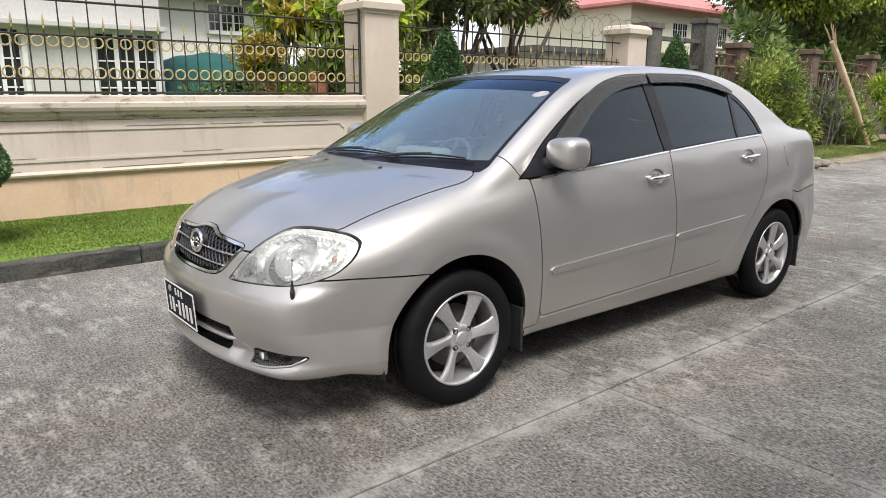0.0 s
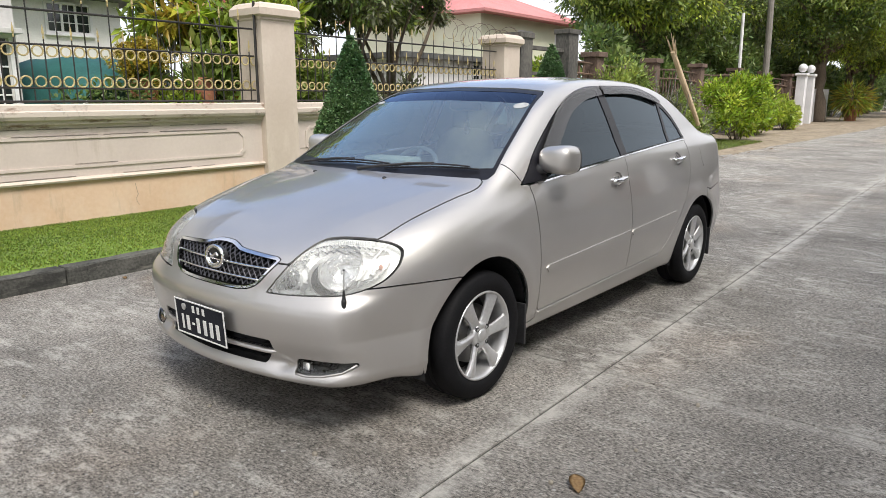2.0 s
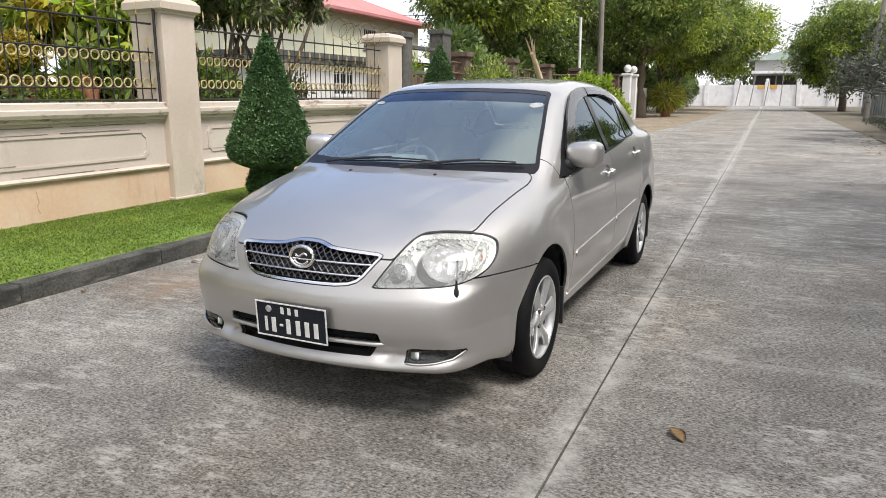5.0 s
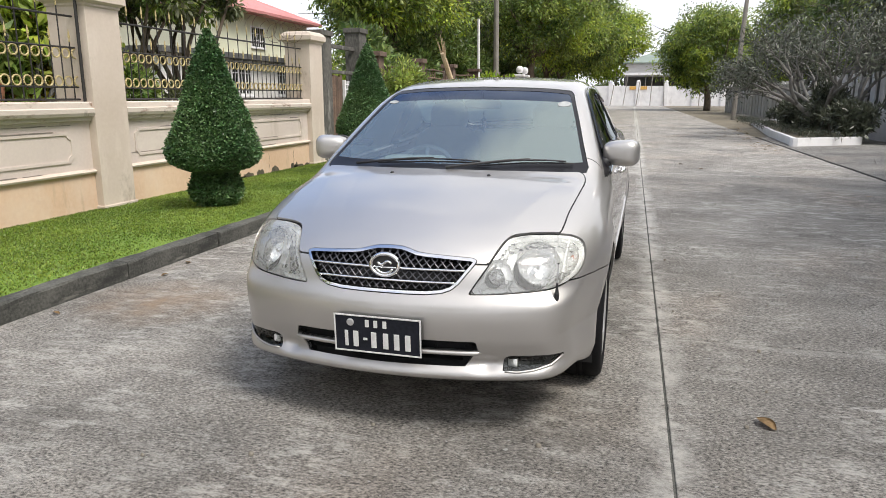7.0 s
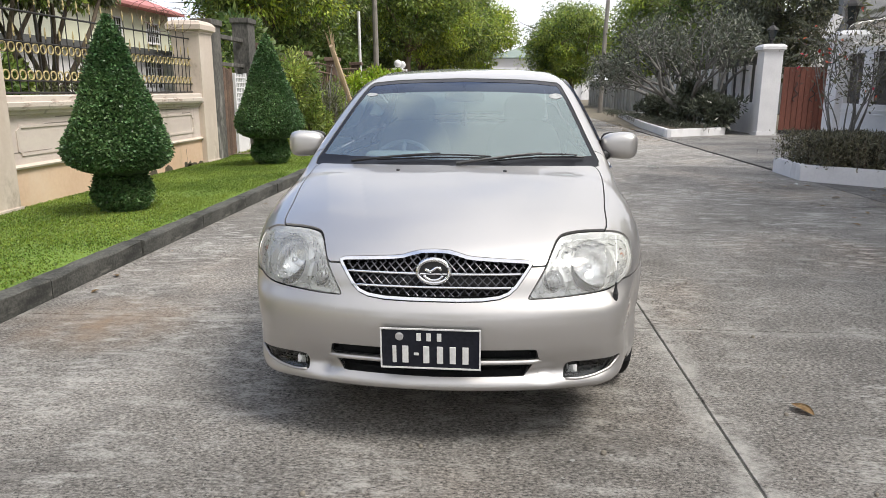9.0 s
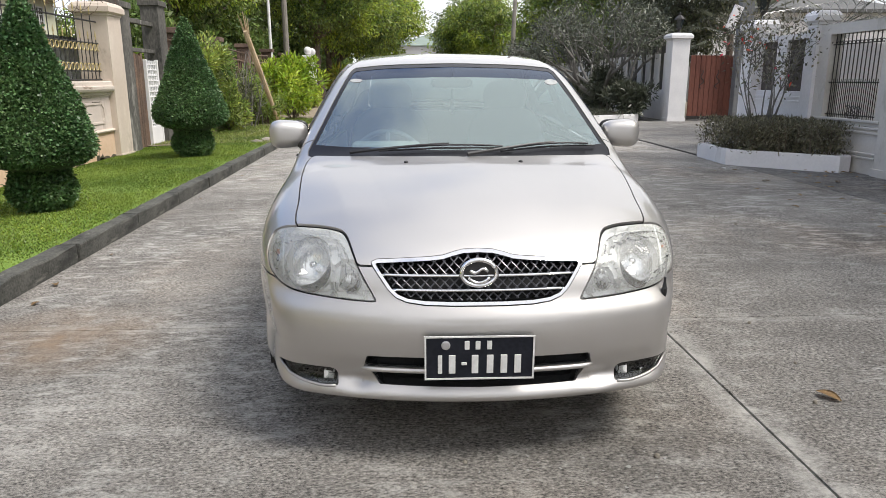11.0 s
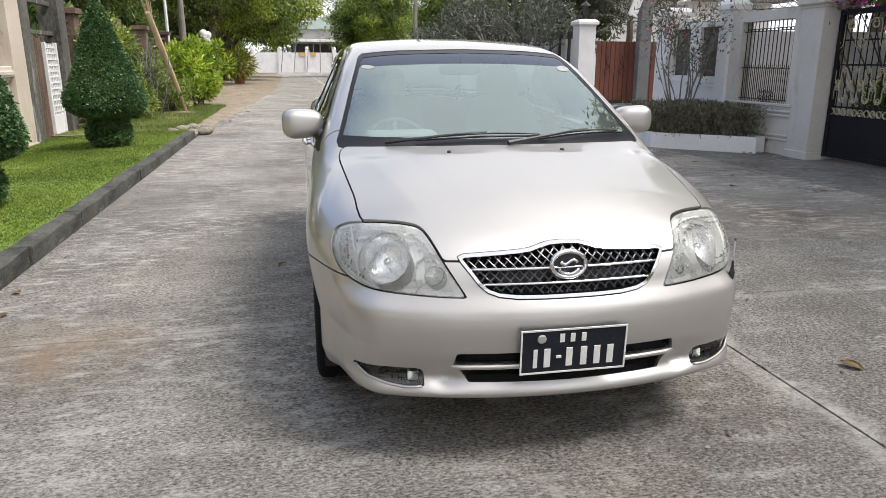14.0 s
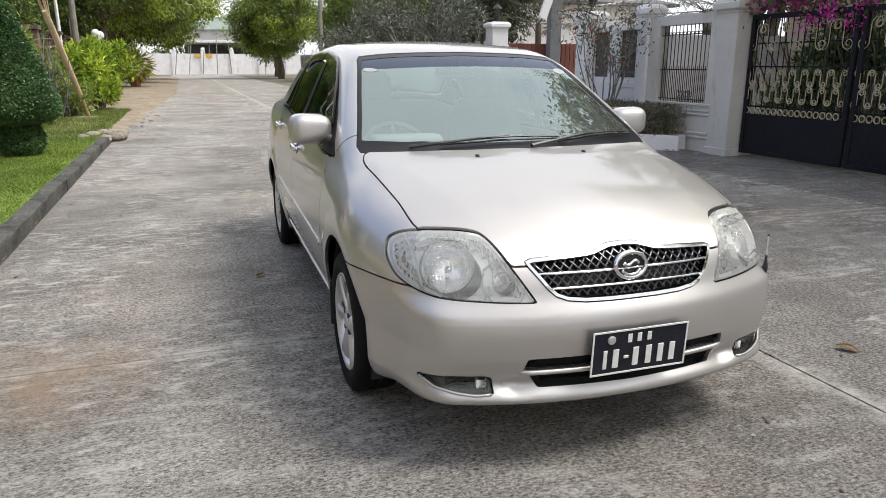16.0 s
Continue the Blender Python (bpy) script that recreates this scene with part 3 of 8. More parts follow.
def refine(verts, faces, fn, levels=2):
    """Splits the quads that lie near the edge of a cut, laid back onto the body."""
    val = fn(verts)
    size = 0.03
    for _ in range(levels):
        low_, _, count = by_face(faces, np.abs(val))
        near = (low_ < size) & (count == 4)
        if not near.any():
            return verts, faces
        keep = [faces[i] for i in np.nonzero(~near)[0]]
        q = np.array([faces[i] for i in np.nonzero(near)[0]], int).reshape(-1, 4)
        e = np.stack([q, np.roll(q, -1, 1)], -1).reshape(-1, 2)
        key, inv = np.unique(np.sort(e, 1), axis=0, return_inverse=True)
        inv = inv.reshape(-1, 4)
        n = len(verts)
        verts = np.concatenate([verts, verts[key].mean(1), verts[q].mean(1)])
        m, c = n + inv, n + len(key) + np.arange(len(q))
        new_quads = np.concatenate([np.stack([q[:, k], m[:, k], c, m[:, k - 1]], 1) for k in range(4)])
        p = verts[n:]
        for _ in range(2):
            g = np.stack([car_body(*(p + 0.002 * d).T) - car_body(*(p - 0.002 * d).T) for d in np.eye(3)], 1) / 0.004
            p = p - np.clip(car_body(*p.T)[:, None] * g / (np.sum(g * g, 1, keepdims=True) + 1e-6), -0.01, 0.01)
        verts[n:] = p
        faces = keep + [tuple(f) for f in new_quads.tolist()]
        val = fn(verts)
        size /= 2
    return verts, faces


def cut_fine(verts, faces, fn, levels=2, margin=0.05):
    """The part of the body inside fn, cut with fine edges."""
    low_, _, _ = by_face(faces, fn(verts))
    sub = [faces[i] for i in np.nonzero(low_ < margin)[0]]
    if not sub:
        return verts[:0], []
    used = np.unique(np.array(sub).ravel())
    remap = -np.ones(len(verts), int)
    remap[used] = np.arange(len(used))
    sub = [tuple(int(remap[i]) for i in f) for f in sub]
    v, f = refine(verts[used], sub, fn, levels)
    return clip(v, f, fn)


def shell_part(name, verts, faces, mat, parent, f, lift=0.0, rim=0.012, label=""):
    """A body panel: its skin, with the edges turned in."""
    if len(faces) == 0:
        return None
    nor = gradient(f, verts)
    verts = verts + lift * nor
    count = {}
    for face in faces:
        for i, j in zip(face, face[1:] + face[:1]):
            key = (min(i, j), max(i, j))
            count[key] = None if key in count else (i, j)
    edge = [e for e in count.values() if e]
    allv, alln, allf = list(map(tuple, verts)), list(map(tuple, nor)), list(faces)
    if rim and edge:
        for i, j in edge:
            way = np.cross(verts[j] - verts[i], nor[i] + nor[j])
            way = tuple(way / (np.linalg.norm(way) + 1e-9) * (1 if rim > 0 else -1))
            k = len(allv)
            allv += [tuple(verts[j]), tuple(verts[i]), tuple(verts[i] - rim * nor[i]), tuple(verts[j] - rim * nor[j])]
            alln += [way] * 4
            allf.append((k, k + 1, k + 2, k + 3))
    me = bpy.data.meshes.new(name)
    me.from_pydata(allv, [], allf)
    me.materials.append(mat)
    me.shade_smooth()
    me.normals_split_custom_set_from_vertices(alln)
    ob = new(name, me)
    ob.parent = parent
    if label:
        tagged(ob, label)
    return ob


def side(sd):
    return lambda p: sd(p[:, 0], p[:, 2])


def front(sd):
    return lambda p: np.maximum(sd(p[:, 1], p[:, 2]), p[:, 0] + 0.30)


def above(sd):
    return lambda p: sd(p[:, 0], p[:, 1])


def grow(fn, d):
    return lambda p: fn(p) - d


def but(fn):
    return lambda p: -fn(p)


def both(*fns):
    return lambda p: np.maximum.reduce([g(p) for g in fns])


def half(s):
    return lambda p: 0.02 - s * p[:, 1]


def build_car(place):
    car = thing("sedan_car", "parked silver four-door sedan with alloy wheels on the concrete road", "car", place)
    bv, bf = surface(car_body, (-0.98, -0.94, 0.12), (3.66, 0.94, 1.52), 0.0175)
    bf = [tuple(q) for q in bf.tolist()]
    gap = 0.003
    # outlines, nose
    lamp2d = polygon(bowed([(0.350, 0.586), (0.393, 0.655), (0.420, 0.701), (0.441, 0.740), (0.462, 0.767), (0.490, 0.777), (0.55, 0.781), (0.63, 0.779)], 4)[:-1] + bowed([(0.63, 0.779), (0.695, 0.769), (0.738, 0.747), (0.754, 0.712), (0.755, 0.680), (0.741, 0.645), (0.710, 0.621), (0.668, 0.605), (0.620, 0.597), (0.51, 0.591), (0.42, 0.587)], 4), 0.003, True)
    lamp = front(lamp2d)
    grille2d = polygon([(0, 0.738), (0.05, 0.736), (0.085, 0.729), (0.12, 0.720), (0.16, 0.716), (0.25, 0.711), (0.34, 0.706), (0.357, 0.700), (0.352, 0.690), (0.325, 0.655), (0.300, 0.622), (0.275, 0.600), (0.24, 0.587), (0.18, 0.580), (0.09, 0.578), (0, 0.578)], 0.003, True)
    grille = lambda p: np.maximum(grille2d(p[:, 1], p[:, 2]), p[:, 0] + 0.66)
    hood2d = polygon(bowed([(-0.80, 0.0), (-0.795, 0.12), (-0.76, 0.22), (-0.75, 0.36), (-0.72, 0.42), (-0.615, 0.52), (-0.500, 0.645), (-0.30, 0.668), (-0.10, 0.688), (0.08, 0.699), (0.155, 0.690), (0.178, 0.665)], 4) + bowed([(0.178, 0.665), (0.115, 0.50), (0.05, 0.25), (0.025, 0.0)], 4), 0.0)
    hood = lambda p: np.maximum(hood2d(p[:, 0], np.abs(p[:, 1])), 0.69 - p[:, 2])
    arch = lambda p: np.minimum(np.hypot(p[:, 0], p[:, 2] - 0.285) - 0.365, np.hypot(p[:, 0] - 2.6, p[:, 2] - 0.285) - 0.36)
    archcut = lambda p: np.maximum(arch(p), 0.45 - np.abs(p[:, 1]))
    fend2d = polygon([(-0.72, 0.624), (-0.62, 0.618), (-0.50, 0.619), (-0.21, 0.607), (0.0, 0.56), (0.33, 0.25), (0.47, 0.25), (0.468, 0.303), (0.435, 0.6), (0.400, 0.926), (0.36, 0.935), (0.30, 1.03), (-0.72, 1.03)])
    fender = lambda p: np.maximum(fend2d(p[:, 0], p[:, 2]), 0.5 - np.abs(p[:, 1]))
    belt = [(0.40, 0.926), (0.9, 0.962), (1.44, 0.998), (2.0, 1.030), (2.40, 1.047)]
    doorf2d = polygon(bowed([(0.400, 0.926), (0.435, 0.6), (0.462, 0.36), (0.470, 0.303)], 3)[:-1] + [(0.49, 0.288), (1.482, 0.313), (1.478, 0.36), (1.462, 0.6), (1.443, 0.85), (1.440, 0.998), (0.9, 0.962)])
    doorr2d = polygon([(1.440, 0.998), (1.443, 0.85), (1.462, 0.6), (1.478, 0.36), (1.482, 0.313), (1.93, 0.323)] + bowed([(1.93, 0.323), (2.0, 0.338), (2.09, 0.40), (2.19, 0.50), (2.28, 0.61), (2.37, 0.725), (2.43, 0.85), (2.455, 0.96), (2.445, 1.047)], 4) + [(2.0, 1.030)])
    doorf, doorr = side(doorf2d), side(doorr2d)
    outer = lambda p: 0.30 - np.abs(p[:, 1])
    dlo_top = bowed([(0.345, 0.930), (0.425, 0.985), (0.555, 1.085), (0.785, 1.218), (0.95, 1.295), (1.066, 1.340), (1.25, 1.374), (1.541, 1.389), (1.80, 1.389), (1.98, 1.378), (2.16, 1.340), (2.296, 1.285), (2.40, 1.205), (2.462, 1.12), (2.475, 1.062)], 4)
    dlo2d = polygon(dlo_top + [(2.44, 1.051), (2.0, 1.032), (1.44, 1.0), (0.9, 0.964), (0.42, 0.931)])
    dlo = both(side(dlo2d), outer)
    ws2d = polygon(bowed([(0, 0.952), (0.35, 0.956), (0.60, 0.958), (0.695, 0.966)], 3) + bowed([(0.70, 0.985), (0.66, 1.08), (0.605, 1.22), (0.55, 1.345)], 3) + bowed([(0.53, 1.362), (0.35, 1.378), (0, 1.387)], 3), 0.0, True)
    wscreen = lambda p: np.maximum(ws2d(p[:, 1], p[:, 2]), np.maximum(p[:, 0] - 1.3, -0.02 - p[:, 0]))
    rs2d = polygon([(0, 1.09), (0.56, 1.085), (0.60, 1.10), (0.54, 1.33), (0.50, 1.355), (0, 1.372)], 0.0, True)
    rscreen = lambda p: np.maximum(rs2d(p[:, 1], p[:, 2]), 2.2 - p[:, 0])
    slot_hi = lambda p: np.maximum(polygon([(0, 0.397), (0.376, 0.394), (0.385, 0.357), (0, 0.357)], 0.002, True)(p[:, 1], p[:, 2]), p[:, 0] + 0.5)
    slot_lo = lambda p: np.maximum(polygon([(0, 0.338), (0.360, 0.336), (0.335, 0.299), (0, 0.296)], 0.004, True)(p[:, 1], p[:, 2]), p[:, 0] + 0.5)
    fog2d = polygon(bowed([(0.488, 0.284), (0.496, 0.328), (0.56, 0.331), (0.63, 0.331), (0.700, 0.328)], 3) + bowed([(0.700, 0.322), (0.665, 0.300), (0.60, 0.286), (0.54, 0.280)], 3), 0.003, True)
    fog = lambda p: np.maximum(fog2d(p[:, 1], p[:, 2]), p[:, 0] + 0.3)
    trunk2d = polygon([(3.02, 0.0), (3.0, 0.50), (3.03, 0.60), (3.18, 0.60), (3.40, 0.55), (3.40, 0.0)])
    trunk = lambda p: np.maximum(trunk2d(p[:, 0], np.abs(p[:, 1])), 0.9 - p[:, 2])
    rbump = side(polygon([(2.72, 0.695), (2.80, 0.675), (3.1, 0.712), (3.7, 0.73), (3.7, 0.1), (2.72, 0.1)]))
    tail2d = polygon([(3.14, 0.73), (3.12, 0.84), (3.20, 0.955), (3.6, 0.955), (3.6, 0.735)])
    taillamp = both(side(tail2d), lambda p: 0.42 - np.abs(p[:, 1]))
    ends = [-0.30, 0.46]

    cowl2d = polygon(bowed([(0.025, 0.0), (0.05, 0.25), (0.115, 0.50), (0.175, 0.66)], 4) + bowed([(0.235, 0.675), (0.19, 0.50), (0.135, 0.25), (0.115, 0.0)], 4))
    cowl = lambda p: np.maximum(cowl2d(p[:, 0], np.abs(p[:, 1])), np.abs(p[:, 2] - 0.96) - 0.07)
    cup = lambda p: np.minimum(np.hypot((p[:, 0] - 1.300) / 0.056, (p[:, 2] - 0.877) / 0.036), np.hypot((p[:, 0] - 2.235) / 0.056, (p[:, 2] - 0.932) / 0.036)) * 0.036 - 0.036

    def panel(name, keep, cuts, mat, label="", lift=0.0, rim=0.012, parent=None):
        if isinstance(keep, list):
            keep = keep[0]
            v, fcs = clip(bv, bf, keep)
        else:
            v, fcs = cut_fine(bv, bf, grow(keep, -gap), 1)
        for c in cuts:
            v, fcs = refine(v, fcs, but(grow(c, gap)), 1)
            v, fcs = clip(v, fcs, but(grow(c, gap)))
        return shell_part(name, v, fcs, mat, parent or car, car_body, lift, rim, label)

    floorcut = lambda p: np.maximum(p[:, 2] - 0.222, np.abs(p[:, 1]) - 0.74)
    frontonly = lambda p: p[:, 0] + 0.20
    everything = [hood, fender, doorf, doorr, dlo, wscreen, rscreen, trunk, rbump, taillamp, archcut]
    panel("body", [lambda p: -0.25 - p[:, 0]], [hood, lamp, grille, fender, doorf, doorr, dlo, wscreen, cowl, rscreen, trunk, rbump, taillamp, archcut, floorcut, lambda p: np.maximum(p[:, 0] - 0.33, p[:, 2] - 0.62)], PAINT)
    panel("hood", hood, [grow(lamp, 0.002), grille], PAINT, lift=0.001)
    fb = lambda p: np.maximum(p[:, 0] + 0.10, p[:, 2] - 0.80)
    panel("front_bumper", fb, [hood, lamp, grille, fender, archcut, slot_hi, slot_lo, fog, floorcut], PAINT, rim=0.02)
    panel("rear_bumper", rbump, [archcut, floorcut, taillamp], PAINT)
    panel("boot_lid", trunk, [taillamp], PAINT)
    for s, word in ((-1, "left"), (1, "right")):
        panel("fender", both(fender, half(s)), [hood, lamp, archcut, cowl, wscreen, dlo], PAINT)
        fd = panel("door", both(doorf, half(s)), [cup], PAINT)
        rd = panel("door", both(doorr, half(s)), [archcut, cup], PAINT)
        for par, x0 in ((fd, 1.30), (rd, 2.235)):
            v, fcs = cut_fine(bv, bf, both(grow(cup, 0.001), half(s), lambda p, x0=x0: np.abs(p[:, 0] - x0) - 0.2))
            shell_part("handle_cup", v, fcs, PAINT, par, car_body, -0.011, -0.009)
        panel("tail_lamp", both(taillamp, half(s)), [], TAIL_RED, "red tail lamp lens")
        # windows: black surround, then the panes set in it
        splits = [("front_window", polygon([(0.575, 1.035), (0.60, 1.060), (0.80, 1.196), (0.95, 1.275), (1.07, 1.322), (1.25, 1.355), (1.405, 1.366), (1.405, 1.000), (0.9, 0.972), (0.565, 0.950)]), fd),
                  ("rear_window", polygon([(1.500, 1.372), (1.80, 1.371), (1.98, 1.360), (2.14, 1.326), (2.225, 1.290), (2.165, 1.045), (2.0, 1.040), (1.495, 1.012)]), rd),
                  ("quarter_window", polygon([(2.262, 1.270), (2.30, 1.252), (2.385, 1.185), (2.440, 1.11), (2.448, 1.064), (2.205, 1.050)]), rd)]
        cuts = [side(sp) for _, sp, _ in splits]
        panel("window_surround", both(dlo, half(s)), cuts, BLACK_GLOSS, "gloss black window surround", lift=-0.002, rim=0.02)
        for (nm, sp, par), c in zip(splits, cuts):
            v, fcs = cut_fine(bv, bf, both(c, half(s)))
            shell_part(nm, v, fcs, TINT, par, car_body, -0.006, 0, "dark tinted window glass")
        # smoked rain visors over the door windows
        vis_f = polygon(bowed([(0.565, 1.055), (0.80, 1.218), (0.95, 1.297), (1.066, 1.342), (1.25, 1.377), (1.435, 1.387)], 4) + bowed([(1.435, 1.340), (1.25, 1.318), (1.08, 1.275), (0.95, 1.215), (0.80, 1.115), (0.66, 1.01)], 4))
        vis_r = polygon(bowed([(1.455, 1.389), (1.80, 1.391), (1.98, 1.380), (2.16, 1.342), (2.27, 1.30)], 4) + bowed([(2.235, 1.285), (2.1, 1.312), (1.9, 1.340), (1.70, 1.347), (1.46, 1.342)], 4))
        for vp, par in ((vis_f, fd), (vis_r, rd)):
            v, fcs = cut_fine(bv, bf, both(side(vp), outer, half(s)))
            ob = shell_part("rain_visor", v, fcs, SMOKE, par, car_body, 0.016, 0.014, "smoked acrylic rain visor")
        # chrome strip along the belt and the rubbing strips
        for par, x0, x1 in ((fd, 0.46, 1.434), (rd, 1.446, 2.44)):
            bl = lambda p, x0=x0, x1=x1: np.maximum(np.abs(p[:, 2] - np.interp(p[:, 0], [q[0] for q in belt], [q[1] for q in belt]) + 0.002) - 0.004, np.maximum(x0 - p[:, 0], p[:, 0] - x1))
            v, fcs = cut_fine(bv, bf, both(bl, half(s)))
            shell_part("belt_moulding", v, fcs, CHROME, par, car_body, 0.006, 0.008, "bright chrome strip")
        for par, x0, x1 in ((fd, 0.50, 1.452), (rd, 1.472, 2.16)):
            rb = polygon([(x0, 0.507 + (x0 - 0.46) * 0.038), (x0 + 0.02, 0.522 + (x0 - 0.46) * 0.038), (x1, 0.526 + (x1 - 0.46) * 0.038), (x1, 0.486 + (x1 - 0.46) * 0.038), (x0 + 0.02, 0.486 + (x0 - 0.46) * 0.038)])
            v, fcs = cut_fine(bv, bf, both(side(rb), half(s)))
            shell_part("side_moulding", v, fcs, PAINT, par, car_body, 0.006, 0.008)
    v, fcs = cut_fine(bv, bf, grow(cowl, -0.002), 1)
    shell_part("cowl", v, fcs, BLACK_PLASTIC, car, car_body, -0.004, 0.01, "black plastic cowl under the windscreen")
    # screens
    v, fcs = cut_fine(bv, bf, both(grow(wscreen, -0.006), lambda p: p[:, 2] - 1.318 + 0.06 * p[:, 1] ** 2))
    shell_part("windscreen", v, fcs, WINDSCREEN, car, car_body, -0.004, 0, "lightly tinted windscreen")
    v, fcs = cut_fine(bv, bf, both(grow(wscreen, -0.006), lambda p: 1.318 - 0.06 * p[:, 1] ** 2 - p[:, 2]))
    shell_part("sun_band", v, fcs, SUNBAND, car, car_body, -0.004, 0, "blue tinted sun band of the windscreen")
    rimf = both(wscreen, lambda p: np.minimum(-0.015 - wscreen(p), p[:, 2] - 1.000 - 0.02 * p[:, 1] ** 2))
    v, fcs = cut_fine(bv, bf, rimf)
    shell_part("windscreen_border", v, fcs, BLACK_GLOSS, car, car_body, -0.0025, 0.006, "black ceramic border")
    v, fcs = clip(bv, bf, grow(rscreen, -0.004))
    shell_part("rear_screen", v, fcs, REAR_GLASS, car, car_body, -0.004, 0, "tinted rear window")
    # dark inner shell that closes the gaps, open at the glass
    v, fcs = clip(bv, bf, but(both(archcut)))
    for c in (grow(wscreen, 0.0), grow(rscreen, 0.0), dlo, lamp, grille, slot_hi, slot_lo, fog, lambda p: np.maximum(0.93 - p[:, 2], np.abs(p[:, 0] - 1.4) - 1.3)):
        v, fcs = clip(v, fcs, but(c))
    shell_part("inner_shell", v, fcs, UNDERBODY, car, car_body, -0.014, 0)
    return car, bv, bf, dict(wscreen=wscreen, lamp=lamp, grille=grille, grille2d=grille2d, lamp2d=lamp2d, fog=fog, slot_hi=slot_hi, slot_lo=slot_lo)


TAIL_RED = material("tail_lamp_red", (0.25, 0.01, 0.01), (0.35, 0.02, 0.02), rough=0.1, scale=4, fine=70, coat=1.0)
SUNBAND = glass_material("sun_band_glass", (0.09, 0.12, 0.22), 0.5, film=0.03, gloss=(0.72, 0.82, 1.0))
REAR_GLASS = glass_material("rear_glass", (0.42, 0.5, 0.48), 0.55)
CAR_AT = pose(1.84, 2.895, 0, 0, 0, -1.1)
CAR, BV, BF, NOSE_CUTS = build_car(CAR_AT)


def build_wheel(m):
    """One wheel with the axle along y, outer face towards -y."""
    w = new("wheel")
    bm = bmesh.new()
    rows = [(0.205, 0.085), (0.235, 0.098), (0.272, 0.092), (0.287, 0.078), (0.2925, 0.055), (0.2925, 0.02), (0.288, 0.018), (0.288, 0.012), (0.2925, 0.010), (0.2925, -0.010), (0.288, -0.012), (0.288, -0.018), (0.2925, -0.02), (0.2925, -0.055), (0.287, -0.078), (0.272, -0.092), (0.235, -0.098), (0.209, -0.088), (0.200, -0.080)]
    turned(bm, rows, 64, "y", cap=False)
    part("tyre", bm, RUBBER, w, "black rubber tyre", True)
    bm = bmesh.new()
    turned(bm, [(0.200, -0.070), (0.205, -0.086), (0.200, -0.090), (0.193, -0.086), (0.186, -0.060), (0.178, 0.0), (0.180, 0.085)], 64, "y", cap=False)
    rim = part("rim", bm, ALLOY, w, "silver six-spoke alloy rim", True)
    bm = bmesh.new()
    for k in range(6):
        a0 = 2 * math.pi * k / 6
        bm2 = bmesh.new()
        # broad spoke that leans to one side and widens at the rim
        rows = []
        for r, off, wid, dep in ((0.035, 0.0, 0.027, -0.074), (0.08, 0.004, 0.022, -0.078), (0.12, 0.010, 0.025, -0.083), (0.16, 0.016, 0.032, -0.086), (0.192, 0.022, 0.043, -0.084)):
            ring = []
            for u, d in ((-1.0, 0.020), (-1.0, 0.004), (-0.62, -0.004), (0.15, 0.002), (1.0, 0.012), (1.0, 0.024)):
                t, rr = off + u * wid, r
                ring.append(bm2.verts.new((rr * math.cos(a0) - t * math.sin(a0), dep + d, rr * math.sin(a0) + t * math.cos(a0))))
            rows.append(ring)
        for p, q in zip(rows, rows[1:]):
            for i in range(6):
                bm2.faces.new((p[i], p[(i + 1) % 6], q[(i + 1) % 6], q[i]))
        bmesh.ops.recalc_face_normals(bm2, faces=bm2.faces[:])
        bmesh.ops.bevel(bm2, geom=[e for e in bm2.edges if len(e.link_faces) == 2 and e.calc_face_angle() > 0.5], offset=0.003, segments=1, affect="EDGES")
        part("spoke", bm2, ALLOY, rim)
    bm.free()
    bm = bmesh.new()
    turned(bm, [(0.062, -0.04), (0.060, -0.074), (0.050, -0.080), (0.034, -0.080), (0.031, -0.075), (0.0305, -0.081), (0.026, -0.085), (0.001, -0.0865)], 32, "y")
    part("hub", bm, ALLOY, rim, "", True)
    for k in range(4):
        a = math.pi / 4 + math.pi / 2 * k
        c = (0.05 * math.cos(a), 0, 0.05 * math.sin(a))
        bm = bmesh.new()
        turned(bm, [(0.0115, -0.07), (0.0115, -0.0815), (0.010, -0.0825), (0.0085, -0.0815), (0.008, -0.079), (0.001, -0.079)], 12, "y", c)
        part("lug_nut", bm, BLACK_PLASTIC, rim, "dark wheel nut")
    bm = bmesh.new()
    turned(bm, [(0.135, 0.0), (0.135, -0.02), (0.06, -0.022), (0.06, -0.05), (0.001, -0.05)], 40, "y")
    part("brake_disc", bm, BRAKE, w, "grey brake disc", True)
    bm = bmesh.new()
    turned(bm, [(0.178, 0.03), (0.001, 0.03)], 32, "y")
    part("backing", bm, UNDERBODY, w)
    w.matrix_basis = m
    w.parent = CAR
    return w


BRAKE = material("brake_iron", (0.10, 0.10, 0.10), (0.16, 0.15, 0.14), rough=0.4, metal=0.7, scale=8, fine=100)
wheel = build_wheel(pose(0, -0.735, 0.2905))
copy_thing(wheel, pose(2.6, -0.735, 0.2905, 0, 40, 0))
copy_thing(wheel, pose(0, 0.735, 0.2905, 0, 0, 180))
copy_thing(wheel, pose(2.6, 0.735, 0.2905, 0, 20, 180))


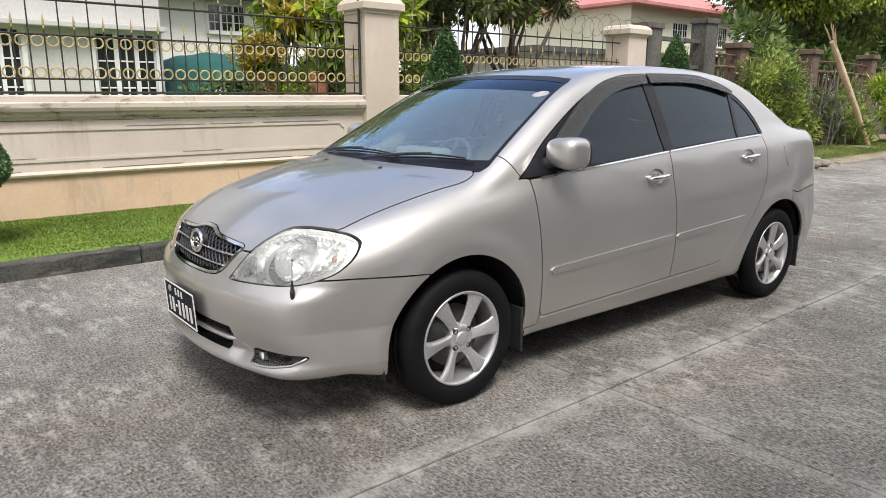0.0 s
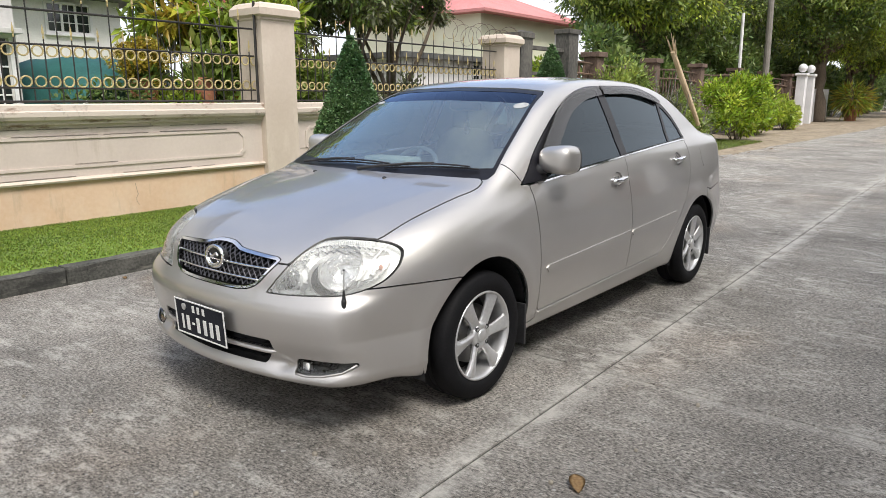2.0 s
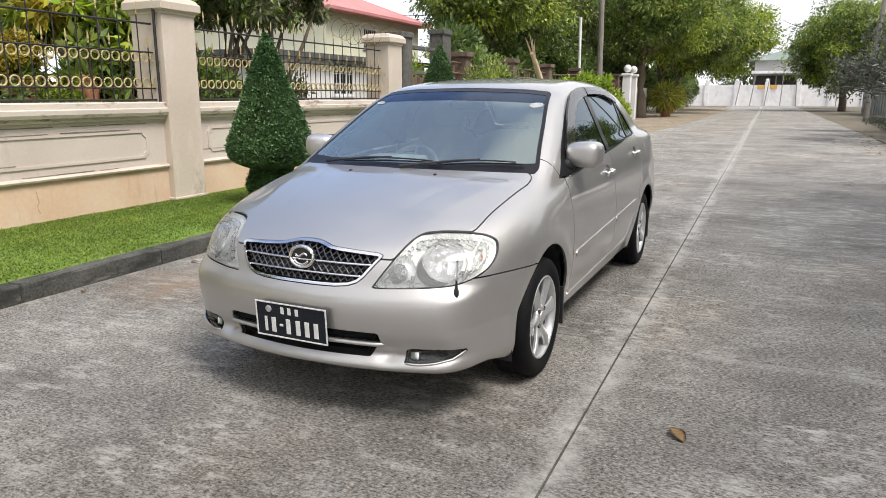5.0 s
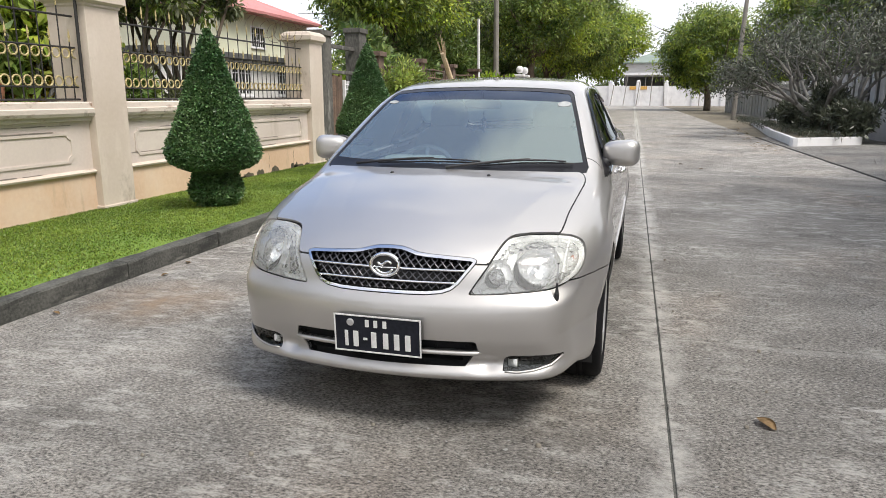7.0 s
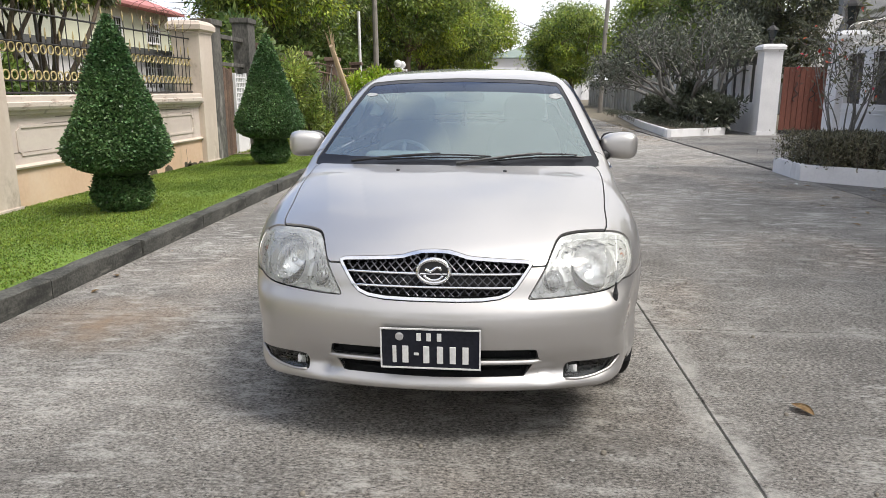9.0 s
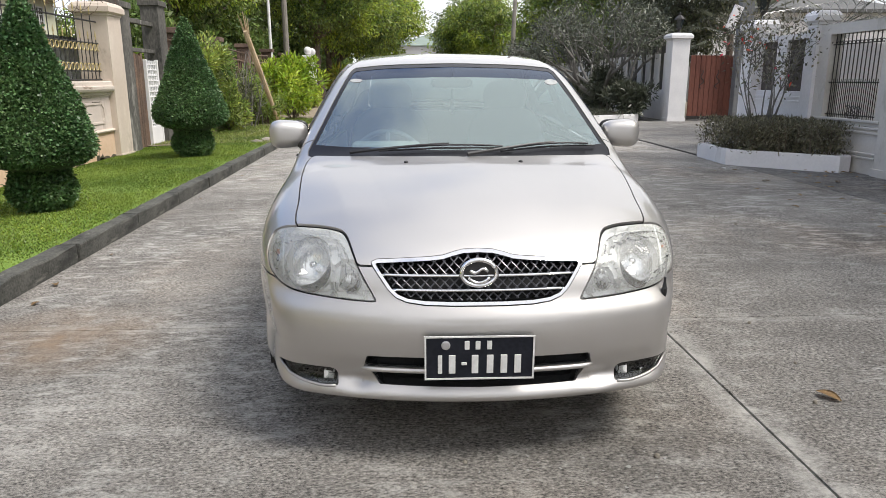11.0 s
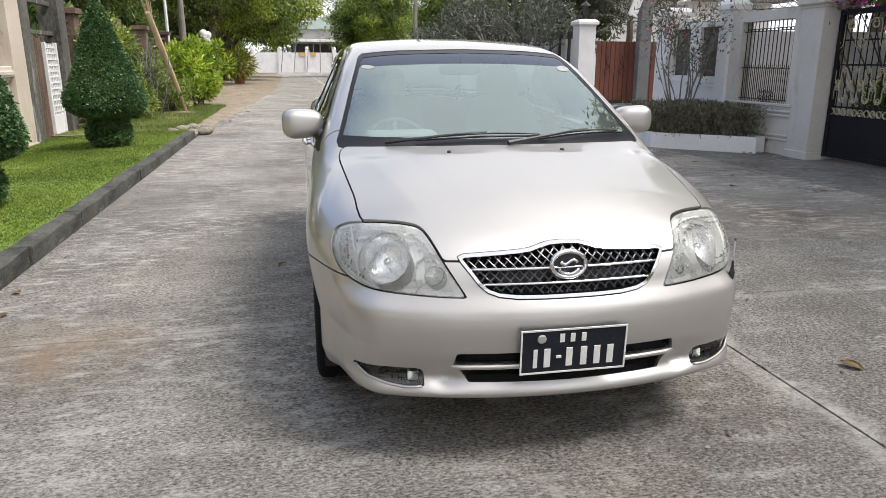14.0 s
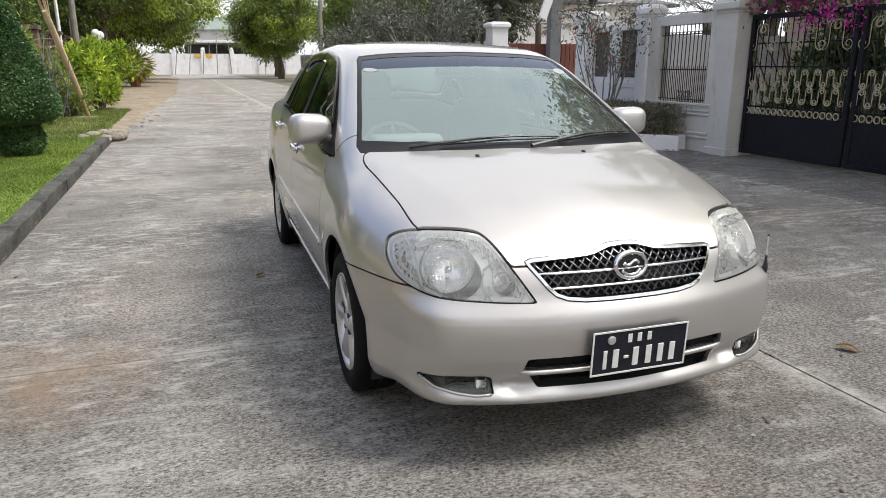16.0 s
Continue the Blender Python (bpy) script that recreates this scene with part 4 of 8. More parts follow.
# ---- car details ----
REFLECTOR = material("lamp_reflector", (0.88, 0.88, 0.87), (0.95, 0.95, 0.94), rough=0.24, metal=0.12, scale=12, fine=120, bump=0.0015, bump_scale=45, stretch=(1, 2.6, 0.25))
BOWL = material("lamp_bowl", (0.86, 0.86, 0.86), (0.94, 0.94, 0.93), rough=0.12, metal=0.88, scale=9, fine=80, bump=0.003, bump_scale=38, stretch=(0.3, 3, 0.2))
AMBER = material("amber_lens", (0.50, 0.22, 0.14), (0.60, 0.32, 0.20), rough=0.15, scale=8, fine=60)
FABRIC = material("seat_fabric", (0.36, 0.37, 0.35), (0.46, 0.47, 0.44), rough=0.95, scale=7, fine=160, bump=0.002)
TRIM_IN = material("interior_trim", (0.30, 0.335, 0.315), (0.38, 0.42, 0.395), rough=0.7, scale=6, fine=120, bump=0.001)
LINING = material("roof_lining", (0.38, 0.37, 0.34), (0.45, 0.44, 0.41), rough=0.95, scale=5, fine=120)
PLATE_BLACK = material("plate_black", (0.008, 0.009, 0.014), (0.018, 0.02, 0.028), spec=0.2, rough=0.65, scale=14, fine=70)
PLATE_WHITE = material("plate_white", (0.60, 0.60, 0.58), (0.74, 0.74, 0.72), rough=0.5, scale=20, fine=90)


def skin_x(y, z, lo=-0.98, hi=0.6):
    """How far forward the body's skin lies at a height and half-width."""
    y, z = np.atleast_1d(np.asarray(y, float)), np.atleast_1d(np.asarray(z, float))
    a, b = np.full(y.shape, lo), np.full(y.shape, hi)
    for _ in range(28):
        m = (a + b) / 2
        out = car_body(m, y, z) > 0
        a, b = np.where(out, m, a), np.where(out, b, m)
    return (a + b) / 2


def skin_y(x, z):
    """Half-width of the body's skin."""
    a, b = 0.2, 1.1
    for _ in range(28):
        m = (a + b) / 2
        if car_body(np.array([x]), np.array([m]), np.array([z]))[0] > 0:
            b = m
        else:
            a = m
    return (a + b) / 2


def head_lamp(s):
    unit = new("headlight")
    unit.parent = CAR
    tagged(unit, "clear headlight with a round reflector")
    cut = both(NOSE_CUTS["lamp"], half(s))
    v, f = cut_fine(BV, BF, grow(cut, -0.003))
    shell_part("lens", v, f, LENS, unit, car_body, -0.001, 0.012, "clear headlight lens")
    v, f = cut_fine(BV, BF, grow(cut, -0.002))
    for y, z, r in ((0.588, 0.678, 0.084), (0.438, 0.642, 0.036)):
        hole = lambda p, y=y, z=z, r=r: r - np.hypot(p[:, 1] - s * y, p[:, 2] - z)
        v, f = refine(v, f, hole, 1)
        v, f = clip(v, f, hole)
    shell_part("housing", v, f, REFLECTOR, unit, car_body, -0.030, -0.024, "bright lamp housing")
    for y, z, r, nm in ((0.588, 0.678, 0.086, "main_reflector"), (0.438, 0.642, 0.037, "small_reflector")):
        x = float(skin_x(y, z)[0])
        m = Matrix.Translation((x + 0.046 + 0.10 * r, s * y, z - 0.004)) @ Matrix.Rotation(radians(-s * 27), 4, "Z") @ Matrix.Rotation(radians(34 if r > 0.05 else 22), 4, "Y")
        bm = bmesh.new()
        turned(bm, [(r * 1.07, -0.016), (r * 1.09, -0.010), (r * 1.02, -0.008), (r * 0.97, 0.02 * r / 0.086), (r * 0.88, 0.036 * r / 0.086), (r * 0.72, 0.052 * r / 0.086), (r * 0.5, 0.064 * r / 0.086), (r * 0.25, 0.071 * r / 0.086), (0.001, 0.072 * r / 0.086)], 40, "x", cap=False)
        bmesh.ops.transform(bm, matrix=m, verts=bm.verts[:])
        part(nm, bm, BOWL, unit, "", True)
        bm = bmesh.new()
        turned(bm, [(0.001, 0.016), (r * 0.12, 0.018), (r * 0.16, 0.026), (r * 0.16, 0.075)], 16, "x", cap=False)
        bmesh.ops.transform(bm, matrix=m, verts=bm.verts[:])
        part("bulb", bm, CHROME if r > 0.05 else REFLECTOR, unit, "", True)
    # amber bulb of the turn signal, behind the outer corner, and its divider
    x = float(skin_x(0.715, 0.69)[0])
    bm = bmesh.new()
    bmesh.ops.create_uvsphere(bm, u_segments=14, v_segments=10, radius=0.010, matrix=Matrix.LocRotScale((x + 0.026, s * 0.712, 0.69), None, (1.0, 0.8, 1.3)))
    part("signal_bulb", bm, AMBER, unit, "amber turn signal bulb", True)
    pts = []
    for z in np.linspace(0.622, 0.760, 9):
        yy = 0.678 + 0.014 * (z - 0.62) / 0.14
        pts.append((float(skin_x(yy, z)[0]) + 0.012, s * yy, z))
    bm = bmesh.new()
    tube(bm, pts, 0.004, 6)
    part("divider", bm, REFLECTOR, unit, "", True)


for s in (-1, 1):
    head_lamp(s)

# grille
grille = new("grille")
grille.parent = CAR
tagged(grille, "dark mesh grille in a chrome frame")
v, f = cut_fine(BV, BF, NOSE_CUTS["grille"])
shell_part("backing", v, f, UNDERBODY, grille, car_body, -0.045, -0.03)
v, f = cut_fine(BV, BF, both(NOSE_CUTS["grille"], but(grow(NOSE_CUTS["grille"], -0.010))))
shell_part("chrome_frame", v, f, CHROME, grille, car_body, 0.004, 0.022, "bright chrome surround")
GRILLE_GREY = material("grille_grey", (0.06, 0.06, 0.07), (0.12, 0.12, 0.135), rough=0.3, metal=0.5, scale=20, fine=100)
bm = bmesh.new()
for fam in (1, -1):
    for k in range(-18, 19):
        c = k * 0.0325
        run = []
        for t in np.linspace(-0.11, 0.11, 45):
            y, z = c + fam * t * 1.05, 0.657 + t
            if NOSE_CUTS["grille2d"](np.array([y]), np.array([z]))[0] < -0.012:
                run.append((y, z))
            elif run:
                break
        if len(run) > 3:
            ys, zs = np.array(run).T
            xs = skin_x(ys, zs) + 0.013 + (0.0 if fam > 0 else 0.0035)
            tube(bm, list(zip(xs, ys, zs))[::2], 0.0028, 5)
part("mesh_insert", bm, GRILLE_GREY, grille, "dark diamond-pattern mesh")
for z, w in ((0.6655, 0.325), (0.6200, 0.288)):
    ys = np.linspace(-w, w, 41)
    xs = skin_x(ys, np.full(41, z)) + 0.003
    bm = bmesh.new()
    tube(bm, [(x, y, z) for x, y in zip(xs, ys)], 0.0052, 8)
    part("chrome_bar", bm, CHROME, grille, "thin chrome bar", True)
# badge: an oval ring round a curved bar and a bowed stroke
badge = new("badge")
badge.parent = CAR
tagged(badge, "oval chrome badge")
bx = float(skin_x(0.0, 0.677)[0]) - 0.010
def badge_stroke(pts, r):
    bm = bmesh.new()
    tube(bm, [(bx - 0.004 * math.cos(u * 14) + 0.20 * (w - 0.677) * 0.55, u, w) for u, w in pts], r, 8)
    part("stroke", bm, CHROME, badge, "", True)
bm = bmesh.new()
tube(bm, [(bx + 0.11 * 0.046 * math.sin(a), 0.059 * math.cos(a), 0.677 + 0.043 * math.sin(a)) for a in np.linspace(0, 2 * math.pi, 41)[:-1]], 0.0085, 8, close=True)
part("ring", bm, CHROME, badge, "", True)
badge_stroke([(-0.030 + 0.060 * t, 0.683 + 0.008 * math.sin(t * 6.28) + 0.004 * t) for t in np.linspace(0, 1, 12)], 0.006)
badge_stroke([(0.036 * math.cos(a), 0.673 + 0.028 * math.sin(a)) for a in np.linspace(3.5, 6.0, 14)], 0.006)
bm = bmesh.new()
turned(bm, [(0.001, 0.004), (0.05, 0.004), (0.05, 0.03)], 24, "x", cap=False)
bmesh.ops.scale(bm, vec=(1, 1.1, 0.85), verts=bm.verts[:])
bmesh.ops.translate(bm, vec=(bx, 0, 0.677), verts=bm.verts[:])
part("badge_back", bm, BLACK_PLASTIC, badge)

# lower bumper: slots, silver bar, fog lamps
for nm in ("slot_hi", "slot_lo"):
    v, f = cut_fine(BV, BF, grow(NOSE_CUTS[nm], 0.003))
    shell_part("intake", v, f, UNDERBODY, CAR, car_body, -0.05, -0.045, "black lower intake")
ys = np.linspace(-0.415, 0.415, 49)
zz = 0.3478 + 0.001 * np.cos(ys * 3)
xs = skin_x(ys, zz)
bm = bmesh.new()
tube(bm, [(x - 0.004 + 0.016 * max(0, abs(y) - 0.37) / 0.045, y, z) for x, y, z in zip(xs, ys, zz)], [0.0095 * min(1, (0.43 - abs(y)) / 0.05) for y in ys], 8)
part("intake_bar", bm, PAINT, CAR, "silver bar across the lower intake", True)
for s in (-1, 1):
    fl = new("fog_light")
    fl.parent = CAR
    tagged(fl, "slim fog light in the bumper")
    cut = both(NOSE_CUTS["fog"], half(s))
    v, f = cut_fine(BV, BF, grow(cut, -0.003))
    shell_part("lens", v, f, CLEAR, fl, car_body, -0.004, 0.01)
    v, f = cut_fine(BV, BF, grow(cut, 0.002))
    shell_part("housing", v, f, material("fog_housing", (0.10, 0.10, 0.095), (0.22, 0.22, 0.21), rough=0.25, metal=0.3, scale=20, fine=90), fl, car_body, -0.035, -0.030)
    x = float(skin_x(0.515, 0.298)[0])
    bm = bmesh.new()
    box(bm, x + 0.008, x + 0.03, s * 0.535 if s < 0 else 0.497, s * 0.497 if s < 0 else 0.535, 0.289, 0.322, 0.005)
    part("lamp", bm, REFLECTOR, fl)
    ys = np.linspace(0.492, 0.702, 12)
    zs = np.interp(ys, [0.49, 0.54, 0.60, 0.665, 0.702], [0.278, 0.274, 0.280, 0.295, 0.324])
    xs = skin_x(ys, zs)
    bm = bmesh.new()
    tube(bm, [(x - 0.001, s * y, z) for x, y, z in zip(xs, ys, zs)], 0.005, 6)
    part("bezel", bm, PAINT, fl, "", True)

# number plate: its writing shown as plain bars
plate = new("number_plate")
plate.parent = CAR
tagged(plate, "black number plate with a white edge and white bars")
px = float(skin_x(0.0, 0.44)[0]) - 0.016
bm = bmesh.new()
box(bm, 0, 0.004, -0.182, 0.182, -0.078, 0.078, 0.0015)
plate.matrix_basis = pose(px - 0.004, 0.003, 0.412, 0, -3, 0)
part("plate", bm, PLATE_BLACK, plate)
for a in ((-0.182, 0.182, 0.0725, 0.078), (-0.182, 0.182, -0.078, -0.0725), (-0.182, -0.1765, -0.0725, 0.0725), (0.1765, 0.182, -0.0725, 0.0725)):
    bm = bmesh.new()
    box(bm, -0.003, 0.0005, a[0], a[1], a[2], a[3])
    part("edge", bm, PLATE_WHITE, plate)
for y0, y1, z0, z1 in ((0.034, 0.050, 0.030, 0.060), (-0.002, 0.014, 0.030, 0.060), (-0.040, -0.024, 0.030, 0.060), (0.124, 0.138, -0.056, 0.010), (0.080, 0.102, -0.056, 0.010), (0.042, 0.060, -0.026, -0.016), (0.004, 0.026, -0.056, 0.010), (-0.046, -0.024, -0.056, 0.010), (-0.092, -0.070, -0.056, 0.010), (-0.138, -0.116, -0.056, 0.010)):
    bm = bmesh.new()
    box(bm, -0.0025, 0.0005, y0, y1, z0, z1, 0.0008, 1)
    part("bar", bm, PLATE_WHITE, plate)
bm = bmesh.new()
turned(bm, [(0.015, 0.0), (0.015, -0.004), (0.011, -0.006), (0.001, -0.006)], 18, "x", (0, 0.112, 0.046))
part("seal", bm, ALLOY, plate, "round grey seal")

# corner marker pole
pole = new("corner_pole")
pole.parent = CAR
tagged(pole, "thin corner marker pole on the bumper")
bm = bmesh.new()
yb = 0.672
xb = float(skin_x(yb, 0.575)[0]) - 0.012
turned(bm, [(0.004, -0.032), (0.0095, -0.012), (0.0105, 0.008), (0.008, 0.014), (0.005, 0.030), (0.004, 0.05)], 10, "z", (xb, -yb, 0.575))
part("base", bm, BLACK_PLASTIC, pole)
bm = bmesh.new()
tube(bm, [(xb, -yb, 0.615), (xb + 0.003, -yb - 0.002, 0.700)], [0.0032, 0.0024], 6)
part("rod", bm, ALLOY, pole)
bm = bmesh.new()
bmesh.ops.create_uvsphere(bm, u_segments=8, v_segments=6, radius=0.0042, matrix=Matrix.Translation((xb + 0.003, -yb - 0.002, 0.702)))
part("tip", bm, BLACK_PLASTIC, pole)


def rounded_body(name, size, centre, mat, parent, power=2.6, turn_z=0.0, taper=0.0, label=""):
    """A soft rounded block (superellipsoid)."""
    bm = bmesh.new()
    bmesh.ops.create_uvsphere(bm, u_segments=36, v_segments=24, radius=1.0)
    e = 2.0 / power
    for vert in bm.verts:
        x, y, z = vert.co
        c = [math.copysign(abs(t) ** e, t) for t in (x, y, z)]
        n = (abs(c[0]) ** power + abs(c[1]) ** power + abs(c[2]) ** power) ** (1 / power)
        vert.co = Vector((c[0] / n * size[0], c[1] / n * size[1], c[2] / n * size[2] * (1 + taper * c[1] / n)))
    bmesh.ops.transform(bm, matrix=Matrix.Translation(centre) @ Matrix.Rotation(turn_z, 4, "Z"), verts=bm.verts[:])
    return part(name, bm, mat, parent, label, True)


for s in (-1, 1):
    mir = new("wing_mirror")
    mir.parent = CAR
    tagged(mir, "silver rounded wing mirror")
    c = (0.575, s * 0.848, 1.036)
    rounded_body("shell", (0.078, 0.096, 0.069), c, PAINT, mir, 3.2, s * 0.16, 0.10 * s)
    rounded_body("mirror_glass", (0.010, 0.082, 0.058), (c[0] + 0.070, c[1], c[2]), CHROME, mir, 4.0, s * 0.10)
    rounded_body("bezel", (0.016, 0.090, 0.066), (c[0] + 0.060, c[1], c[2]), BLACK_PLASTIC, mir, 4.0, s * 0.12)
    bm = bmesh.new()
    tube(bm, [(0.52, s * 0.735, 0.972), (0.54, s * 0.775, 0.990), (0.56, s * 0.805, 1.005)], [0.034, 0.030, 0.026], 10)
    part("arm", bm, BLACK_PLASTIC, mir, "", True)
    # door handles
    for x, z in ((1.300, 0.877), (2.235, 0.932)):
        y = skin_y(x, z)
        hd = new("door_handle")
        hd.parent = CAR
        tagged(hd, "bright chrome pull handle")
        bm = bmesh.new()
        n = 13
        pts = [(x - 0.088 + 0.176 * i / (n - 1), s * (y + 0.014 + 0.016 * math.sin(math.pi * i / (n - 1)) ** 0.5), z - 0.002 + 0.010 * (i / (n - 1) - 0.5)) for i in range(n)]
        tube(bm, pts, [0.008 + 0.007 * math.sin(math.pi * i / (n - 1)) ** 0.6 for i in range(n)], 10)
        part("grip", bm, CHROME, hd, "", True)
        for px2 in (x - 0.082, x + 0.082):
            bm = bmesh.new()
            tube(bm, [(px2, s * (y - 0.01), z), (px2, s * (y + 0.016), z)], 0.010, 8)
            part("mount", bm, CHROME, hd, "", True)
    # wheel housings and mud flaps
    for cx, r in ((0.0, 0.385), (2.6, 0.380)):
        bm = bmesh.new()
        arc = [(cx + r * math.cos(a), 0.285 + r * math.sin(a)) for a in np.linspace(-0.25, math.pi + 0.25, 22)]
        a_, b_ = [bm.verts.new((u, s * 0.45, w)) for u, w in arc], [bm.verts.new((u, s * 0.80, w)) for u, w in arc]
        for k in range(21):
            bm.faces.new((a_[k], a_[k + 1], b_[k + 1], b_[k]))
        bm.faces.new(a_)
        part("wheel_housing", bm, UNDERBODY, CAR, "", True)
        bm = bmesh.new()
        box(bm, cx + 0.335, cx + 0.349, min(s * 0.62, s * 0.825), max(s * 0.62, s * 0.825), 0.155, 0.36, 0.004)
        part("mud_flap", bm, BLACK_PLASTIC, CAR, "black rubber mud flap")

# fuel flap on the left rear quarter, and the sill edge strips
ff = lambda p: np.maximum(np.abs(p[:, 0] - 2.712) - 0.052, np.abs(p[:, 2] - 0.915) - 0.062)
for s in (-1,):
    ring2 = polygon([(2.665, 0.975), (2.755, 0.970), (2.762, 0.865), (2.690, 0.855), (2.668, 0.90)], 0.006)
    v, f = cut_fine(BV, BF, both(side(ring2), half(s)))
    shell_part("fuel_flap", v, f, PAINT, CAR, car_body, 0.0022, 0.003)
for s in (-1, 1):
    sill = lambda p: np.maximum(np.abs(p[:, 2] - np.interp(p[:, 0], [0.48, 1.95], [0.277, 0.313])) - 0.006, np.abs(p[:, 0] - 1.23) - 0.74)
    v, f = cut_fine(BV, BF, both(sill, half(s)))
    shell_part("sill_edge", v, f, PAINT, CAR, car_body, 0.006, 0.007)

# washer nozzles and wipers
for y in (-0.248, 0.248):
    bm = bmesh.new()
    z = 0.958
    bmesh.ops.create_uvsphere(bm, u_segments=10, v_segments=6, radius=0.010, matrix=Matrix.LocRotScale((-0.022, y, float(HOOD_C(np.array(-0.022)) - HOOD_K(np.array(-0.022)) * y * y) + 0.002), None, (1.3, 1, 0.7)))
    part("washer_nozzle", bm, BLACK_PLASTIC, CAR, "small black washer nozzle", True)


def on_screen(y, z, off):
    return (float(skin_x(y, z)[0]) - 0.6 * off, y, z + 0.75 * off)


for ya, yb_, yp, ym in ((0.37, -0.23, 0.50, 0.06), (-0.17, -0.63, -0.02, -0.42)):
    wp = new("wiper")
    wp.parent = CAR
    tagged(wp, "black windscreen wiper")
    def along(t, off):
        return on_screen(ya + (yb_ - ya) * t, 0.987 + 0.014 * math.sin(t * 2.4), off)
    bm = bmesh.new()
    tube(bm, [along(t, 0.010) for t in np.linspace(0, 1, 9)], 0.0045, 6)
    part("blade", bm, BLACK_PLASTIC, wp)
    bm = bmesh.new()
    tube(bm, [along(t, 0.020 + 0.010 * math.sin(math.pi * t)) for t in np.linspace(0.08, 0.92, 9)], 0.0042, 5)
    part("bow", bm, BLACK_PLASTIC, wp)
    bm = bmesh.new()
    tube(bm, [on_screen(yp, 0.978, 0.012), on_screen(yp * 0.7 + ym * 0.3, 0.984, 0.026), on_screen(yp * 0.3 + ym * 0.7, 0.996, 0.034), on_screen(ym, 1.004, 0.032)], [0.010, 0.007, 0.0055, 0.005], 6)
    part("arm", bm, BLACK_PLASTIC, wp)

# stickers on the screen
def screen_sticker(y0, z0, ry, rz, mat, label):
    cut = lambda p: np.maximum((np.hypot((p[:, 1] - y0) / ry, (p[:, 2] - z0) / rz) - 1) * rz, p[:, 0] - 1.3)
    v, f = cut_fine(BV, BF, cut)
    shell_part("sticker", v, f, mat, CAR, car_body, -0.0022, 0, label)


STICKER = material("faded_sticker", (0.24, 0.25, 0.25), (0.42, 0.43, 0.42), rough=0.5, scale=30, fine=120)
screen_sticker(-0.515, 1.292, 0.036, 0.014, STICKER, "pale oval sticker on the windscreen")
screen_sticker(0.515, 1.300, 0.034, 0.009, STICKER, "pale oblong sticker on the windscreen")

# ---- cabin ----
cab = new("cabin")
cab.parent = CAR
bm = bmesh.new()
box(bm, 0.25, 2.95, -0.70, 0.70, 0.24, 0.30, 0.02)
part("floor_pan", bm, TRIM_IN, cab)
bm = bmesh.new()
rows = []
for x, z in ((0.22, 0.935), (0.40, 0.955), (0.60, 0.950), (0.72, 0.925), (0.76, 0.88), (0.72, 0.70), (0.62, 0.45)):
    rows.append([bm.verts.new((x - 0.05 * (y / 0.68) ** 2 * 0.5, y, z - 0.03 * (abs(y) / 0.68) ** 3)) for y in np.linspace(-0.70, 0.70, 15)])
for a, c in zip(rows, rows[1:]):
    for k in range(14):
        bm.faces.new((a[k], a[k + 1], c[k + 1], c[k]))
bmesh.ops.solidify(bm, geom=bm.faces[:], thickness=0.01)
part("dashboard", bm, TRIM_IN, cab, "grey-green dashboard", True)
bm = bmesh.new()
box(bm, 0.60, 0.76, 0.18, 0.54, 0.90, 0.985, 0.03, 3)
part("instrument_hood", bm, TRIM_IN, cab, "", True)
sw = Matrix.Translation((0.85, 0.36, 0.865)) @ Matrix.Rotation(radians(-56), 4, "Y")
bm = bmesh.new()
tube(bm, [(0.185 * math.cos(a), 0.185 * math.sin(a), 0) for a in np.linspace(0, 2 * math.pi, 33)[:-1]], 0.015, 8, close=True)
bmesh.ops.transform(bm, matrix=sw, verts=bm.verts[:])
part("steering_wheel", bm, TRIM_IN, cab, "grey steering wheel", True)
bm = bmesh.new()
turned(bm, [(0.001, 0.03), (0.06, 0.025), (0.075, 0.0), (0.05, -0.02)], 20)
for a in (0, math.pi, -math.pi / 2):
    tube(bm, [(0.05 * math.cos(a), 0.05 * math.sin(a), 0), (0.18 * math.cos(a), 0.18 * math.sin(a), 0)], 0.014, 6)
bmesh.ops.transform(bm, matrix=sw, verts=bm.verts[:])
part("wheel_spokes", bm, TRIM_IN, cab, "", True)


def seat(x, y):
    st = new("seat")
    st.parent = CAR
    tagged(st, "grey fabric car seat")
    rounded_body("cushion", (0.27, 0.25, 0.09), (x - 0.10, y, 0.50), FABRIC, st, 3.5)
    b = rounded_body("backrest", (0.075, 0.245, 0.33), (0, 0, 0), FABRIC, st, 3.2)
    b.matrix_basis = pose(x + 0.22, y, 0.82, 0, 18, 0)
    h = rounded_body("headrest", (0.055, 0.135, 0.105), (0, 0, 0), FABRIC, st, 2.8)
    h.matrix_basis = pose(x + 0.335, y, 1.195, 0, 12, 0)
    for k in (-0.05, 0.05):
        bm = bmesh.new()
        tube(bm, [(x + 0.30, y + k, 1.05), (x + 0.325, y + k, 1.15)], 0.006, 6)
        part("headrest_post", bm, CHROME, st)


seat(1.12, -0.36)
seat(1.12, 0.36)
rear = new("seat")
rear.parent = CAR
tagged(rear, "grey fabric rear bench")
rounded_body("cushion", (0.28, 0.62, 0.10), (2.05, 0, 0.48), FABRIC, rear, 4)
b = rounded_body("backrest", (0.08, 0.62, 0.32), (0, 0, 0), FABRIC, rear, 4)
b.matrix_basis = pose(2.42, 0, 0.76, 0, 20, 0)
bm = bmesh.new()
box(bm, 2.50, 3.05, -0.60, 0.60, 0.985, 1.005, 0.005)
part("parcel_shelf", bm, TRIM_IN, cab)
v, f = clip(BV, BF, lambda p: np.maximum(1.385 - p[:, 2], 1.15 - p[:, 0]))
